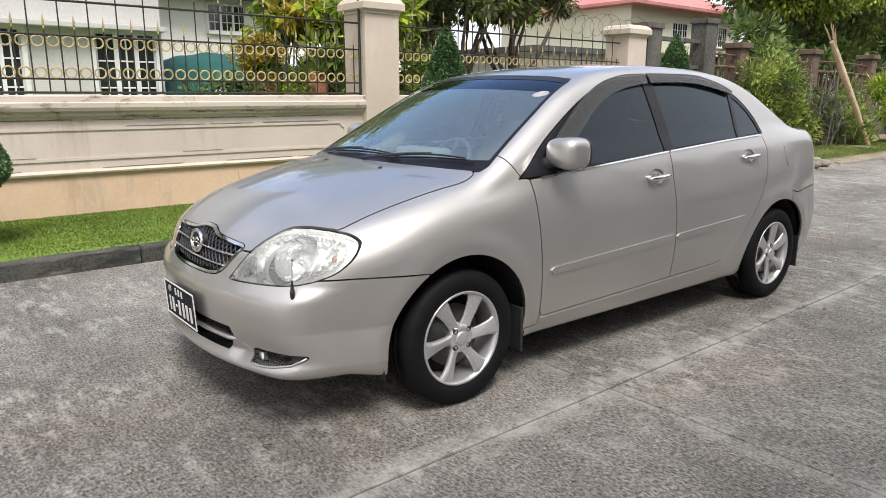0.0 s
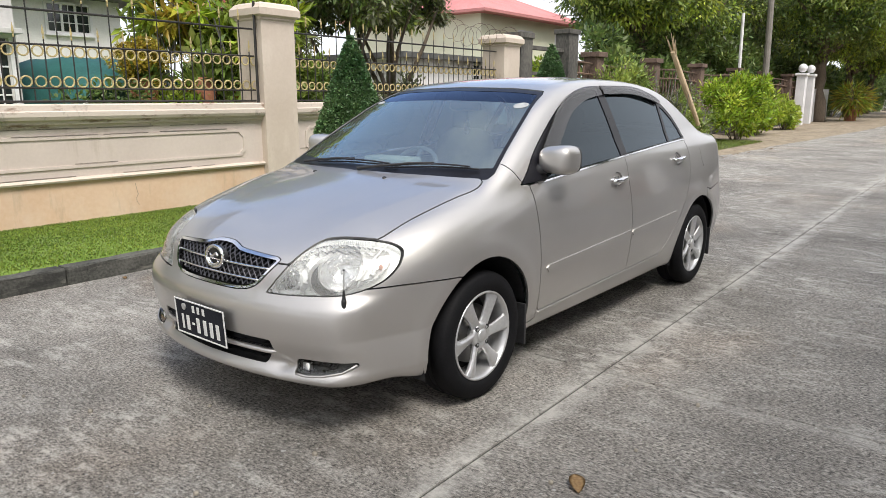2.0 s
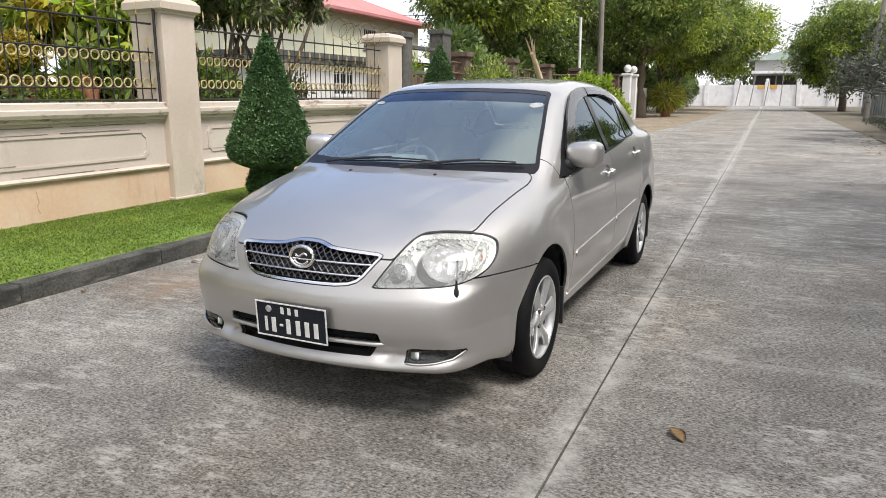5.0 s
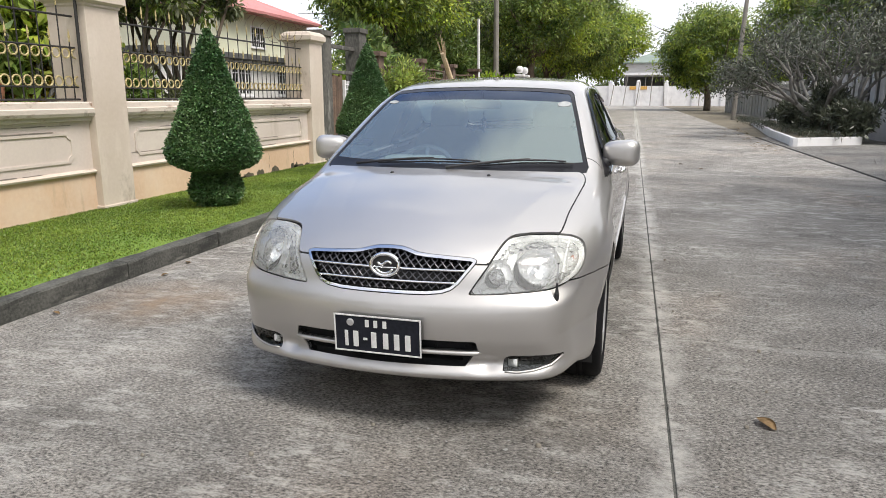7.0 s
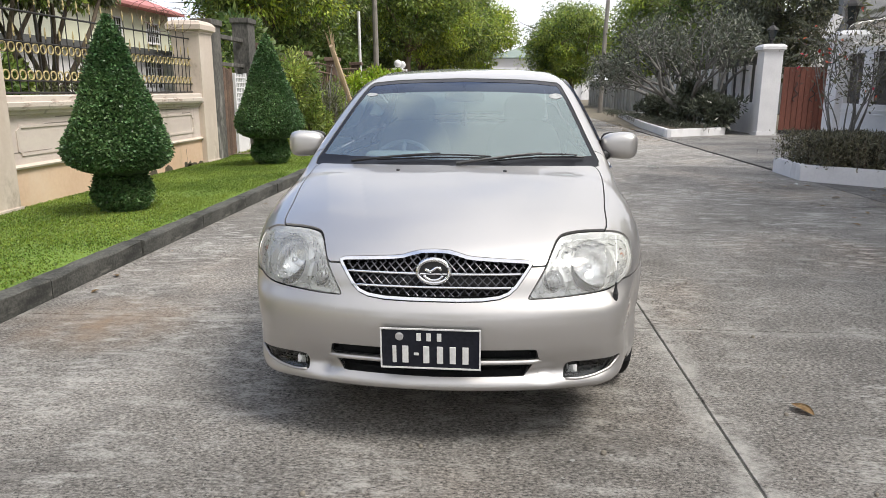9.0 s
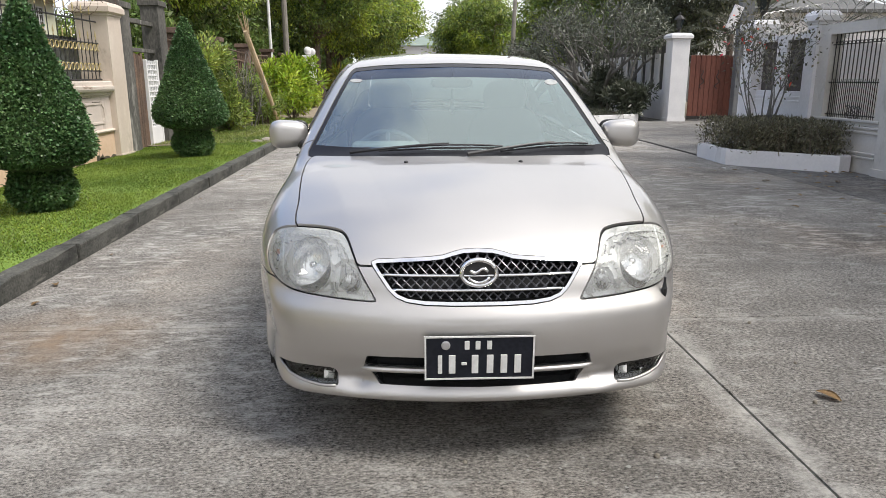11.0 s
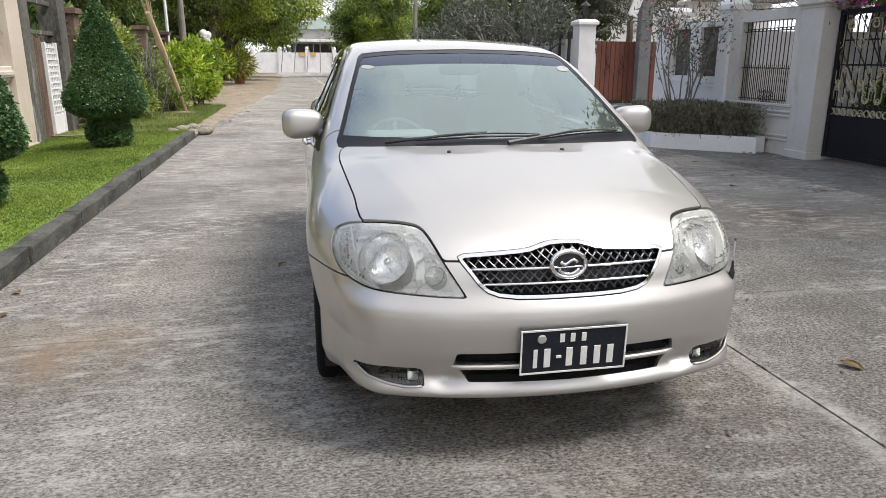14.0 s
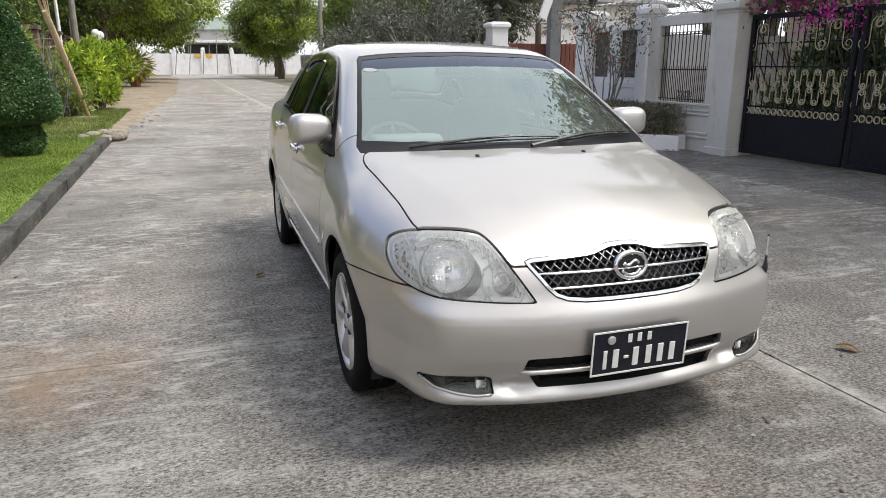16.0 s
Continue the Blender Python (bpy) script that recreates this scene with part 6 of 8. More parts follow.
def pillar(x0, x1, y0, y1, top, mat=None, label="beige rendered gate pillar with a moulded cap", cap=0.06, name="pillar", group=""):
    mat = mat or PILLAR_PAINT
    p = thing(name, label, "pillar", pose((x0 + x1) / 2, (y0 + y1) / 2, 0), group)
    hx, hy = (x1 - x0) / 2, (y1 - y0) / 2
    bm = bmesh.new()
    box(bm, -hx, hx, -hy, hy, -0.2, top - 0.20, 0.008)
    part("shaft", bm, mat, p)
    bm = bmesh.new()
    rows = [(0.0, top - 0.22), (0.014, top - 0.205), (0.014, top - 0.185), (cap, top - 0.155), (cap, top - 0.075), (cap * 0.75, top - 0.060), (cap * 0.35, top - 0.025), (-0.03, top), (-hx, top + 0.012)]
    rings = []
    for d, z in rows:
        X, Y = hx + d, max(0.01, hy + d)
        rings.append([bm.verts.new(q) for q in ((-X, -Y, z), (X, -Y, z), (X, Y, z), (-X, Y, z))] if d > -hx else None)
    rings = [r for r in rings if r]
    for a, c in zip(rings, rings[1:]):
        for k in range(4):
            bm.faces.new((a[k], a[(k + 1) % 4], c[(k + 1) % 4], c[k]))
    bm.faces.new(rings[-1])
    bmesh.ops.recalc_face_normals(bm, faces=bm.faces[:])
    part("cap", bm, mat, p)
    bm = bmesh.new()
    box(bm, -hx - 0.02, hx + 0.02, -hy - 0.02, hy + 0.02, -0.2, 0.10, 0.008)
    part("plinth", bm, mat, p)
    return p


pillar(5.13, 5.66, WY - 0.10, WY + 0.40, 2.50, group="wall pillars")
pillar(10.66, 11.20, WY - 0.10, WY + 0.40, 2.49, group="wall pillars")


def railing(x0, x1):
    """Iron railing with two rows of gilt rings and gilt spear tips."""
    r = thing("railing", "black iron railing with gilt rings and spear tips on the wall", "railing", group="garden railings")
    y = WY + 0.08
    def bar(a, c, rad, name="rail", mat=IRON, seg=6):
        bm = bmesh.new()
        tube(bm, [a, c], rad, seg)
        return part(name, bm, mat, r)
    for z, rad in ((1.292, 0.012), (1.425, 0.010), (1.845, 0.011), (2.175, 0.012)):
        bar((x0, y, z), (x1, y, z), rad)
    n = int((x1 - x0) / 0.135)
    pitch = (x1 - x0) / n
    tall = bmesh.new()
    tube(tall, [(0, 0, 1.28), (0, 0, 2.27)], 0.0075, 5)
    short = bmesh.new()
    tube(short, [(0, 0, 1.28), (0, 0, 1.90)], 0.0075, 5)
    spear = bmesh.new()
    turned(spear, [(0.006, 0.0), (0.010, 0.02), (0.005, 0.035), (0.013, 0.06), (0.009, 0.10), (0.0015, 0.145)], 6)
    hoop = bmesh.new()
    tube(hoop, [(0.052 * math.cos(a), 0, 0.052 * math.sin(a)) for a in np.linspace(0, 2 * math.pi, 15)[:-1]], 0.0095, 5, close=True)
    meshes = {}
    for key, bm, mat in (("bar", tall, IRON), ("short_bar", short, IRON), ("spear_tip", spear, GOLD), ("ring", hoop, GOLD)):
        me = bpy.data.meshes.new(key)
        bm.to_mesh(me)
        bm.free()
        me.materials.append(mat)
        meshes[key] = me
    def put(key, x, z=0.0):
        ob = new("bar" if key == "short_bar" else key, meshes[key])
        ob.location = (x, y, z)
        ob.parent = r
    for k in range(n):
        x = x0 + (k + 0.5) * pitch
        if k % 2 == 0:
            put("bar", x)
            put("spear_tip", x, 2.265)
        else:
            put("short_bar", x)
            put("spear_tip", x, 1.895)
        put("ring", x + pitch / 2, 1.487)
        put("ring", x + pitch / 2, 1.785)
    return r


railing(-0.6, 5.13)
railing(5.67, 10.65)
# the railing goes on out of view behind the camera's start
# grey pipe on the pillar
bm = bmesh.new()
tube(bm, [(5.09, WY - 0.02, 1.27), (5.09, WY - 0.02, 2.5)], 0.018, 8)
tagged(part("pipe", bm, IRON), "thin dark pipe fixed beside the pillar", "pipe")

# ---- clipped trees ----
def topiary(x, y, z, s=1.0, seed=1):
    th = thing("topiary_tree", "dark green bush clipped to a cone above a round foot", "topiary", pose(x, y, z), "clipped trees on the lawn")
    prof = [(0.02, 2.02), (0.075, 1.92), (0.15, 1.74), (0.25, 1.45), (0.345, 1.18), (0.43, 0.95), (0.50, 0.78), (0.53, 0.68), (0.53, 0.60), (0.49, 0.52), (0.39, 0.46), (0.25, 0.42)]
    foot = [(0.25, 0.42), (0.255, 0.36), (0.29, 0.28), (0.305, 0.20), (0.285, 0.12), (0.22, 0.04), (0.17, -0.03)]
    for nm, rows, count in (("cone", prof, 44000), ("foot", foot, 11000)):
        rows = [(r * s, h * s) for r, h in rows]
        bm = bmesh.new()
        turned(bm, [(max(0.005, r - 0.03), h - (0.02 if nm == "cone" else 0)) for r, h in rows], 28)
        rs, hs = np.array(rows).T
        arc = np.r_[0, np.cumsum(np.hypot(np.diff(rs), np.diff(hs)) * (rs[1:] + rs[:-1]))]
        u = RNG.random(count) * arc[-1]
        r, h = np.interp(u, arc, rs), np.interp(u, arc, hs)
        ang = RNG.random(count) * 2 * math.pi
        lump = 1 + 0.03 * np.sin(ang * 5 + h * 6 + seed) + 0.025 * np.sin(ang * 3 - h * 9 + seed * 2)
        r = r * lump + RNG.normal(size=count) * 0.012
        i = np.clip(np.searchsorted(arc, u) - 1, 0, len(rs) - 2)
        nr, nh = -(hs[i + 1] - hs[i]), (rs[i + 1] - rs[i])
        ln = np.hypot(nr, nh) + 1e-9
        way = np.stack([np.cos(ang) * nr / ln, np.sin(ang) * nr / ln, nh / ln], 1)
        p = np.stack([np.cos(ang) * r, np.sin(ang) * r, h], 1) - way * 0.02
        v, q = leaves(p, way * 0.5 + np.array([0, 0, 0.10]), 0.031, 0.023, 0.35, 0.6)
        ob = new(nm, quick_mesh(nm, v, q, LEAF_TOPIARY))
        ob.parent = th
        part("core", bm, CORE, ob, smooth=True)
    bm = bmesh.new()
    tube(bm, [(0, 0, -0.05), (0.01, 0, 0.6)], 0.05, 8)
    part("trunk", bm, BARK, th)
    return th


topiary(5.38, 6.46, 0.12, 0.95, 1)
topiary(10.0, 6.40, 0.12, 1.03, 2)
topiary(0.36, 6.45, 0.12, 0.95, 3)

# ---- neighbour's posts and gate ----
for x0, x1, top in ((11.27, 11.72, 2.55), (13.22, 13.64, 2.75)):
    bm = bmesh.new()
    box(bm, x0, x1, 7.80, 8.14, -0.2, top, 0.012)
    box(bm, x0 - 0.03, x1 + 0.03, 7.77, 8.17, top - 0.08, top + 0.02, 0.01)
    tagged(part("gate_post", bm, DARK_STAIN), "black mould-stained concrete gate post", "post", "neighbour gate posts")
for z0, z1 in ((2.28, 2.36), (1.78, 1.85)):
    bm = bmesh.new()
    box(bm, 11.72, 13.22, 7.92, 8.02, z0, z1, 0.01)
    tagged(part("gate_beam", bm, DARK_STAIN), "dark beam across the neighbour's gate posts", "beam", "neighbour gate beams")
gate = thing("lattice_gate", "small white painted lattice gate in peeling paint", "gate")
for x in (12.57, 13.17):
    bm = bmesh.new()
    box(bm, x - 0.03, x + 0.03, 7.88, 7.94, 0.05, 1.66, 0.006)
    part("stile", bm, WHITE_PAINT, gate)
bm = bmesh.new()
box(bm, 12.60, 13.14, 7.89, 7.93, 0.08, 0.42, 0.006)
part("bottom_panel", bm, WHITE_PAINT, gate)
for i in range(6):
    bm = bmesh.new()
    box(bm, 12.62 + i * 0.092, 12.644 + i * 0.092, 7.90, 7.92, 0.42, 1.64)
    part("slat", bm, WHITE_PAINT, gate)
for i in range(12):
    bm = bmesh.new()
    box(bm, 12.60, 13.14, 7.895, 7.925, 0.46 + i * 0.1, 0.482 + i * 0.1)
    part("cross_slat", bm, WHITE_PAINT, gate)
RUST = material("old_wood", (0.07, 0.045, 0.035), (0.19, 0.12, 0.08), rough=0.9, scale=3, fine=30, bump=0.004, vary=0.25)
door_old = thing("old_door", "weathered dark wooden door beside the lattice gate", "door")
for i in range(7):
    bm = bmesh.new()
    box(bm, 11.74 + i * 0.112, 11.846 + i * 0.112, 7.93, 7.97, 0.05, 1.76 - 0.02 * (i % 3), 0.004)
    part("plank", bm, RUST, door_old)

# ---- neighbour's old fence ----
BRICK = material("old_brick", (0.075, 0.048, 0.038), (0.19, 0.13, 0.10), rough=0.95, scale=3, fine=30, bump=0.006, vary=0.2)
fence = thing("old_fence", "weathered fence of brick posts, low wall and loose wooden slats", "fence")
for i in range(15):
    x = 13.35 + i * 2
    bm = bmesh.new()
    box(bm, x, x + 1.998, 8.15, 8.35, -0.1, 0.95 + 0.05 * noise.noise((x, 0, 0)), 0.01)
    part("low_wall", bm, DARK_STAIN, fence)
for i, x in enumerate((15.3, 18.9, 22.7, 26.8, 31.0, 35.0, 39.5)):
    bm = bmesh.new()
    box(bm, x - 0.18, x + 0.18, 8.05, 8.42, -0.1, 2.28, 0.012)
    box(bm, x - 0.24, x + 0.24, 7.99, 8.48, 2.28, 2.40, 0.015)
    part("post", bm, BRICK, fence)
rnd = random.Random(5)
for i in range(110):
    x = 13.5 + i * 0.24
    h = rnd.uniform(1.75, 2.2)
    bm = bmesh.new()
    box(bm, x, x + rnd.uniform(0.05, 0.10), 8.2, 8.225, 0.94, h)
    part("slat", bm, RUST, fence)
for z in (1.25, 1.85, 2.1):
    bm = bmesh.new()
    tube(bm, [(x, 8.18, z + 0.04 * math.sin(x)) for x in np.arange(13.4, 42, 1.2)], 0.025, 5)
    part("rail", bm, RUST, fence)

# broken trunk leaning at the fence
WOOD_RAW = material("split_wood", (0.45, 0.33, 0.20), (0.66, 0.52, 0.36), rough=0.8, scale=4, fine=50, bump=0.006, stretch=(1, 1, 0.2))
st = thing("broken_trunk", "pale splintered trunk leaning against the old fence", "tree trunk")
bm = bmesh.new()
tube(bm, [(18.9, 6.55, -0.05), (18.25, 6.67, 0.8), (17.5, 6.83, 1.75), (17.0, 6.95, 2.45)], [0.05, 0.06, 0.075, 0.06], 9)
part("trunk", bm, WOOD_RAW, st)
for k in range(5):
    bm = bmesh.new()
    tube(bm, [(17.15 + 0.04 * k, 6.9 + 0.02 * k, 2.2), (16.85 - 0.03 * k, 6.95 + 0.05 * (k - 2), 2.72 + 0.09 * (k % 3))], [0.03, 0.005], 5)
    part("splinter", bm, WOOD_RAW, st)

tw = thing("dead_branches", "tangle of bare grey branches by the old fence", "branches", pose(17.6, 7.2, 0))
for k in range(16):
    rnd = random.Random(860 + k)
    bm = bmesh.new()
    a = Vector((rnd.uniform(-1.6, 2.4), rnd.uniform(-0.5, 0.5), -0.02))
    e = a + Vector((rnd.uniform(-0.9, 0.9), rnd.uniform(-0.4, 0.4), rnd.uniform(0.9, 2.1)))
    limb(bm, a, e, 0.018, 0.006, 0.15, 6, 860 + k)
    for j in range(3):
        m = a.lerp(e, rnd.uniform(0.4, 0.8))
        limb(bm, m, m + Vector((rnd.uniform(-0.5, 0.5), rnd.uniform(-0.3, 0.3), rnd.uniform(0.1, 0.6))), 0.008, 0.003, 0.1, 4, 900 + k * 3 + j)
    part("branch", bm, BARK_GREY, tw)
shrub("light_bush", (21.4, 6.5, 0.0), (1.6, 1.0, 1.15), 5200, (0.16, 0.06), LEAF_BRIGHT, "bright yellow-green bush growing on the verge", seed=4)
shrub("light_bush", (25.2, 6.9, 0.0), (1.9, 0.8, 1.0), 4200, (0.17, 0.065), LEAF_BRIGHT, "bright yellow-green bush growing on the verge", seed=14)
shrub("hedge_bush", (15.7, 7.6, 0.0), (1.7, 0.62, 1.2), 6500, (0.12, 0.045), LEAF_MID, "light green rounded bush against the old fence", seed=5)
shrub("hedge_bush", (14.2, 9.0, 0.2), (1.2, 0.7, 1.0), 6000, (0.12, 0.045), LEAF_LIGHT, "light green rounded bush behind the old fence", seed=6)
for i, (x, y, h) in enumerate(((21.0, 10.0, 1.7), (26.5, 10.6, 2.2), (32.5, 10.6, 2.4), (39.0, 10.8, 2.4), (46.0, 10.6, 2.4), (52.5, 10.4, 2.2), (59.0, 10.2, 2.2), (66.0, 10.0, 2.2), (74.0, 9.6, 2.2), (82.0, 9.4, 2.2))):
    shrub("back_hedge", (x, y, 0), (3.8, 1.2, h), 8000, (0.24, 0.10), LEAF_DARK, "dark overgrown bushes behind the old fence", seed=130 + i, group="bushes behind the fence")
shrub("light_bush", (30.5, 7.2, 0.0), (1.7, 0.6, 0.7), 3000, (0.18, 0.065), LEAF_LIGHT, "bright yellow-green bush growing on the verge", seed=15)
shrub("weed_clump", (17.9, 7.4, 0.0), (1.2, 0.5, 0.75), 2600, (0.16, 0.035), LEAF_OLIVE, "dry straggling weeds under the broken trunk", seed=10)
shrub("weed_clump", (19.6, 7.5, 0.0), (1.2, 0.5, 0.8), 2600, (0.16, 0.035), LEAF_MID, "straggling weeds along the old fence", seed=11)
shrub("weed_clump", (18.8, 6.9, 0.0), (0.9, 0.6, 0.6), 1500, (0.14, 0.04), LEAF_MID, "straggling weeds round the broken trunk", seed=7)
shrub("weed_clump", (16.4, 7.3, 0.0), (0.9, 0.5, 0.5), 1500, (0.14, 0.04), LEAF_MID, "straggling weeds at the fence foot", seed=8)
shrub("weed_clump", (13.9, 7.5, 0.0), (0.5, 0.35, 0.3), 900, (0.12, 0.035), LEAF_MID, "low weeds by the neighbour's gate", seed=9)

# ---- garden behind the railings ----
bm = bmesh.new()
box(bm, -9, 11.3, 8.1, 30, -0.1, 0.05)
tagged(part("garden_ground", bm, LAWN_SOIL), "garden lawn behind the wall", "garden", kind="structure")
shrub("garden_shrub", (5.1, 9.6, 0.5), (0.55, 0.5, 0.55), 4000, (0.09, 0.04), LEAF_LIGHT, "rounded yellow-green garden shrub behind the railing", seed=21, group="garden shrubs")
shrub("garden_shrub", (4.3, 9.3, 0.5), (0.5, 0.4, 0.38), 2500, (0.09, 0.04), LEAF_LIGHT, "rounded yellow-green garden shrub behind the railing", seed=22, group="garden shrubs")
shrub("garden_shrub", (6.3, 9.6, 0.5), (0.6, 0.5, 0.5), 2500, (0.10, 0.05), LEAF_YELLOW, "yellow-leaved garden shrub behind the railing", seed=23, group="garden shrubs")
shrub("garden_shrub", (7.4, 9.3, 0.0), (0.9, 0.5, 1.0), 5000, (0.12, 0.05), LEAF_MID, "tall loose green garden shrub behind the railing", seed=27, group="garden shrubs")
shrub("garden_shrub", (9.4, 9.3, 0.0), (0.9, 0.5, 0.95), 4000, (0.11, 0.045), LEAF_OLIVE, "tall loose olive garden shrub behind the railing", seed=28, group="garden shrubs")
shrub("ball_bush", (4.55, 9.65, 1.42), (0.36, 0.34, 0.36), 6000, (0.05, 0.028), LEAF_YELLOW, "ball-clipped yellow-green bush behind the railing", seed=201, group="garden shrubs")
shrub("croton_bush", (6.7, 9.9, 0.9), (0.5, 0.4, 0.5), 1800, (0.16, 0.07), LEAF_YELLOW, "yellow-leaved croton bush behind the railing", seed=202, group="garden shrubs")
shrub("garden_shrub", (5.6, 9.5, 1.0), (0.6, 0.4, 0.6), 600, (0.22, 0.08), LEAF_MID, "broad-leaved green garden plant behind the railing", seed=203, group="garden shrubs")
shrub("garden_shrub", (4.0, 9.3, 0.5), (0.8, 0.35, 0.5), 3000, (0.09, 0.04), LEAF_DARK, "dark green garden shrub behind the railing", seed=204, group="garden shrubs")
shrub("garden_shrub", (7.3, 9.6, 0.8), (0.6, 0.4, 0.6), 1800, (0.14, 0.055), LEAF_LIGHT, "light green garden shrub behind the railing", seed=205, group="garden shrubs")
TERRACOTTA = material("terracotta", (0.30, 0.11, 0.06), (0.42, 0.19, 0.11), rough=0.8, scale=4, fine=40)
for x, y, r in ((5.35, 9.5, 0.20), (5.9, 9.7, 0.24), (4.6, 9.7, 0.18)):
    jar = thing("clay_pot", "brown clay pot on a stand behind the railing", "pot", pose(x, y, 0.05), "garden pots")
    bm = bmesh.new()
    turned(bm, [(r * 0.6, 0.0), (r * 0.7, 0.9), (r * 0.62, 0.95)], 16)
    part("stand", bm, WALL_WARM, jar)
    bm = bmesh.new()
    turned(bm, [(r * 0.6, 0.955), (r * 0.95, 1.2), (r * 1.05, 1.38), (r * 0.9, 1.52), (r * 1.0, 1.56), (r * 0.85, 1.56)], 20)
    part("bowl", bm, TERRACOTTA, jar, smooth=True)
    ob = new("planting", quick_mesh("planting", *leaves(np.array([[0, 0, 1.5]]) + RNG.normal(size=(160, 3)) * np.array([0.09, 0.09, 0.03]), RNG.normal(size=(160, 3)) * 0.5 + np.array([0, 0, 1.0]), 0.34, 0.06, 0.8, 0.4), LEAF_MID))
    ob.parent = jar
for x, y, z in ((6.1, 9.55, 2.45), (6.35, 9.6, 2.62), (5.85, 9.6, 2.7)):
    fl = thing("flower_spray", "spray of pink frangipani blossom over the railing", "blossom", pose(x, y, z), "pink blossoms")
    ob = new("petal_cluster", quick_mesh("petal_cluster", *leaves(RNG.normal(size=(70, 3)) * 0.06, RNG.normal(size=(70, 3)), 0.055, 0.04, 0.0), PETAL_PINK))
    ob.parent = fl
    bm = bmesh.new()
    limb(bm, (0, 0, 0.02), (0.12, 0.1, -0.55), 0.012, 0.018, 0.1, 4, 5)
    part("stem", bm, BARK_GREY, fl)
tree("frangipani", (6.4, 9.7, 0), 2.6, 0.07, (0, 0, 2.55), (1.15, 0.9, 0.75), 60, 40, (0.24, 0.07), LEAF_LIGHT, BARK_GREY, "broad-leaved frangipani with pale branches behind the railing", seed=31, droop=0.3, clump_r=0.22)
tree("croton", (5.6, 10.6, 0), 2.4, 0.05, (0, 0, 2.7), (0.95, 0.8, 0.7), 40, 40, (0.26, 0.075), LEAF_YELLOW, BARK_GREY, "yellow and red leaved croton behind the railing", seed=32, droop=0.3, clump_r=0.2)
tree("garden_tree", (8.5, 9.9, 0), 3.4, 0.11, (0, 0, 3.3), (1.6, 1.3, 1.0), 110, 80, (0.14, 0.05), LEAF_OLIVE, BARK, "thin-crowned garden tree with dark branches", seed=33, fork=0.3)
tree("garden_tree", (10.3, 10.2, 0), 3.6, 0.12, (0, 0, 3.4), (1.7, 1.3, 1.0), 110, 80, (0.14, 0.05), LEAF_OLIVE, BARK, "thin-crowned garden tree with dark branches", seed=34, fork=0.3)
tree("garden_tree", (7.3, 11.5, 0), 4.6, 0.12, (0, 0, 4.2), (2.2, 1.6, 1.4), 130, 90, (0.16, 0.055), LEAF_MID, BARK, "leafy garden tree behind the railing", seed=35, fork=0.3)

# ---- houses behind ----
HOUSE_GREY = material("house_grey_wall", (0.50, 0.49, 0.48), (0.60, 0.59, 0.575), rough=0.85, scale=0.8, fine=20, bump=0.002)
HOUSE_WHITE = material("house_white_wall", (0.68, 0.66, 0.64), (0.80, 0.78, 0.76), rough=0.85, scale=0.8, fine=20, bump=0.002)
HOUSE_CREAM = material("house_cream_wall", (0.68, 0.68, 0.50), (0.78, 0.78, 0.62), rough=0.85, scale=0.8, fine=20)
ROOF_RED = material("red_roof", (0.42, 0.15, 0.14), (0.56, 0.25, 0.24), rough=0.8, scale=0.7, fine=12, bump=0.004)
ROOF_DARK = material("dark_roof", (0.06, 0.06, 0.06), (0.13, 0.13, 0.125), rough=0.8, scale=0.7, fine=12)
PANE = material("dark_window_glass", (0.015, 0.02, 0.022), (0.03, 0.035, 0.035), rough=0.08, scale=2, fine=20, coat=0.5)


def window(parent, x0, x1, z0, z1, y, bars=3, muntins=2):
    """A window facing -y, with its frame, panes and glazing bars."""
    w = new("window")
    w.parent = parent
    bm = bmesh.new()
    f = 0.07
    for a in ((x0 - f, x1 + f, z1, z1 + f), (x0 - f, x1 + f, z0 - f, z0), (x0 - f, x0, z0, z1), (x1, x1 + f, z0, z1)):
        box(bm, a[0], a[1], y - 0.05, y + 0.05, a[2], a[3])
    part("window_frame", bm, WHITE_PAINT, w)
    bm = bmesh.new()
    box(bm, x0 - f - 0.03, x1 + f + 0.03, y - 0.10, y, z0 - f - 0.05, z0 - f - 0.002)
    part("window_sill", bm, WHITE_PAINT, w)
    step = (x1 - x0) / bars
    for i in range(bars):
        a, c = x0 + i * step, x0 + (i + 1) * step
        bm = bmesh.new()
        box(bm, a + 0.035, c - 0.035, y - 0.012, y + 0.012, z0 + 0.01, z1 - 0.01)
        part("pane", bm, PANE, w)
        if i:
            bm = bmesh.new()
            box(bm, a - 0.034, a + 0.034, y - 0.04, y + 0.04, z0, z1)
            part("mullion", bm, WHITE_PAINT, w)
        bm = bmesh.new()
        box(bm, (a + c) / 2 - 0.012, (a + c) / 2 + 0.012, y - 0.03, y - 0.013, z0, z1)
        for k in range(1, muntins + 1):
            zz = z0 + (z1 - z0) * k / (muntins + 1)
            box(bm, a + 0.036, (a + c) / 2 - 0.0125, y - 0.03, y - 0.013, zz - 0.012, zz + 0.012)
            box(bm, (a + c) / 2 + 0.0125, c - 0.036, y - 0.03, y - 0.013, zz - 0.012, zz + 0.012)
        part("glazing_bar", bm, WHITE_PAINT, w)


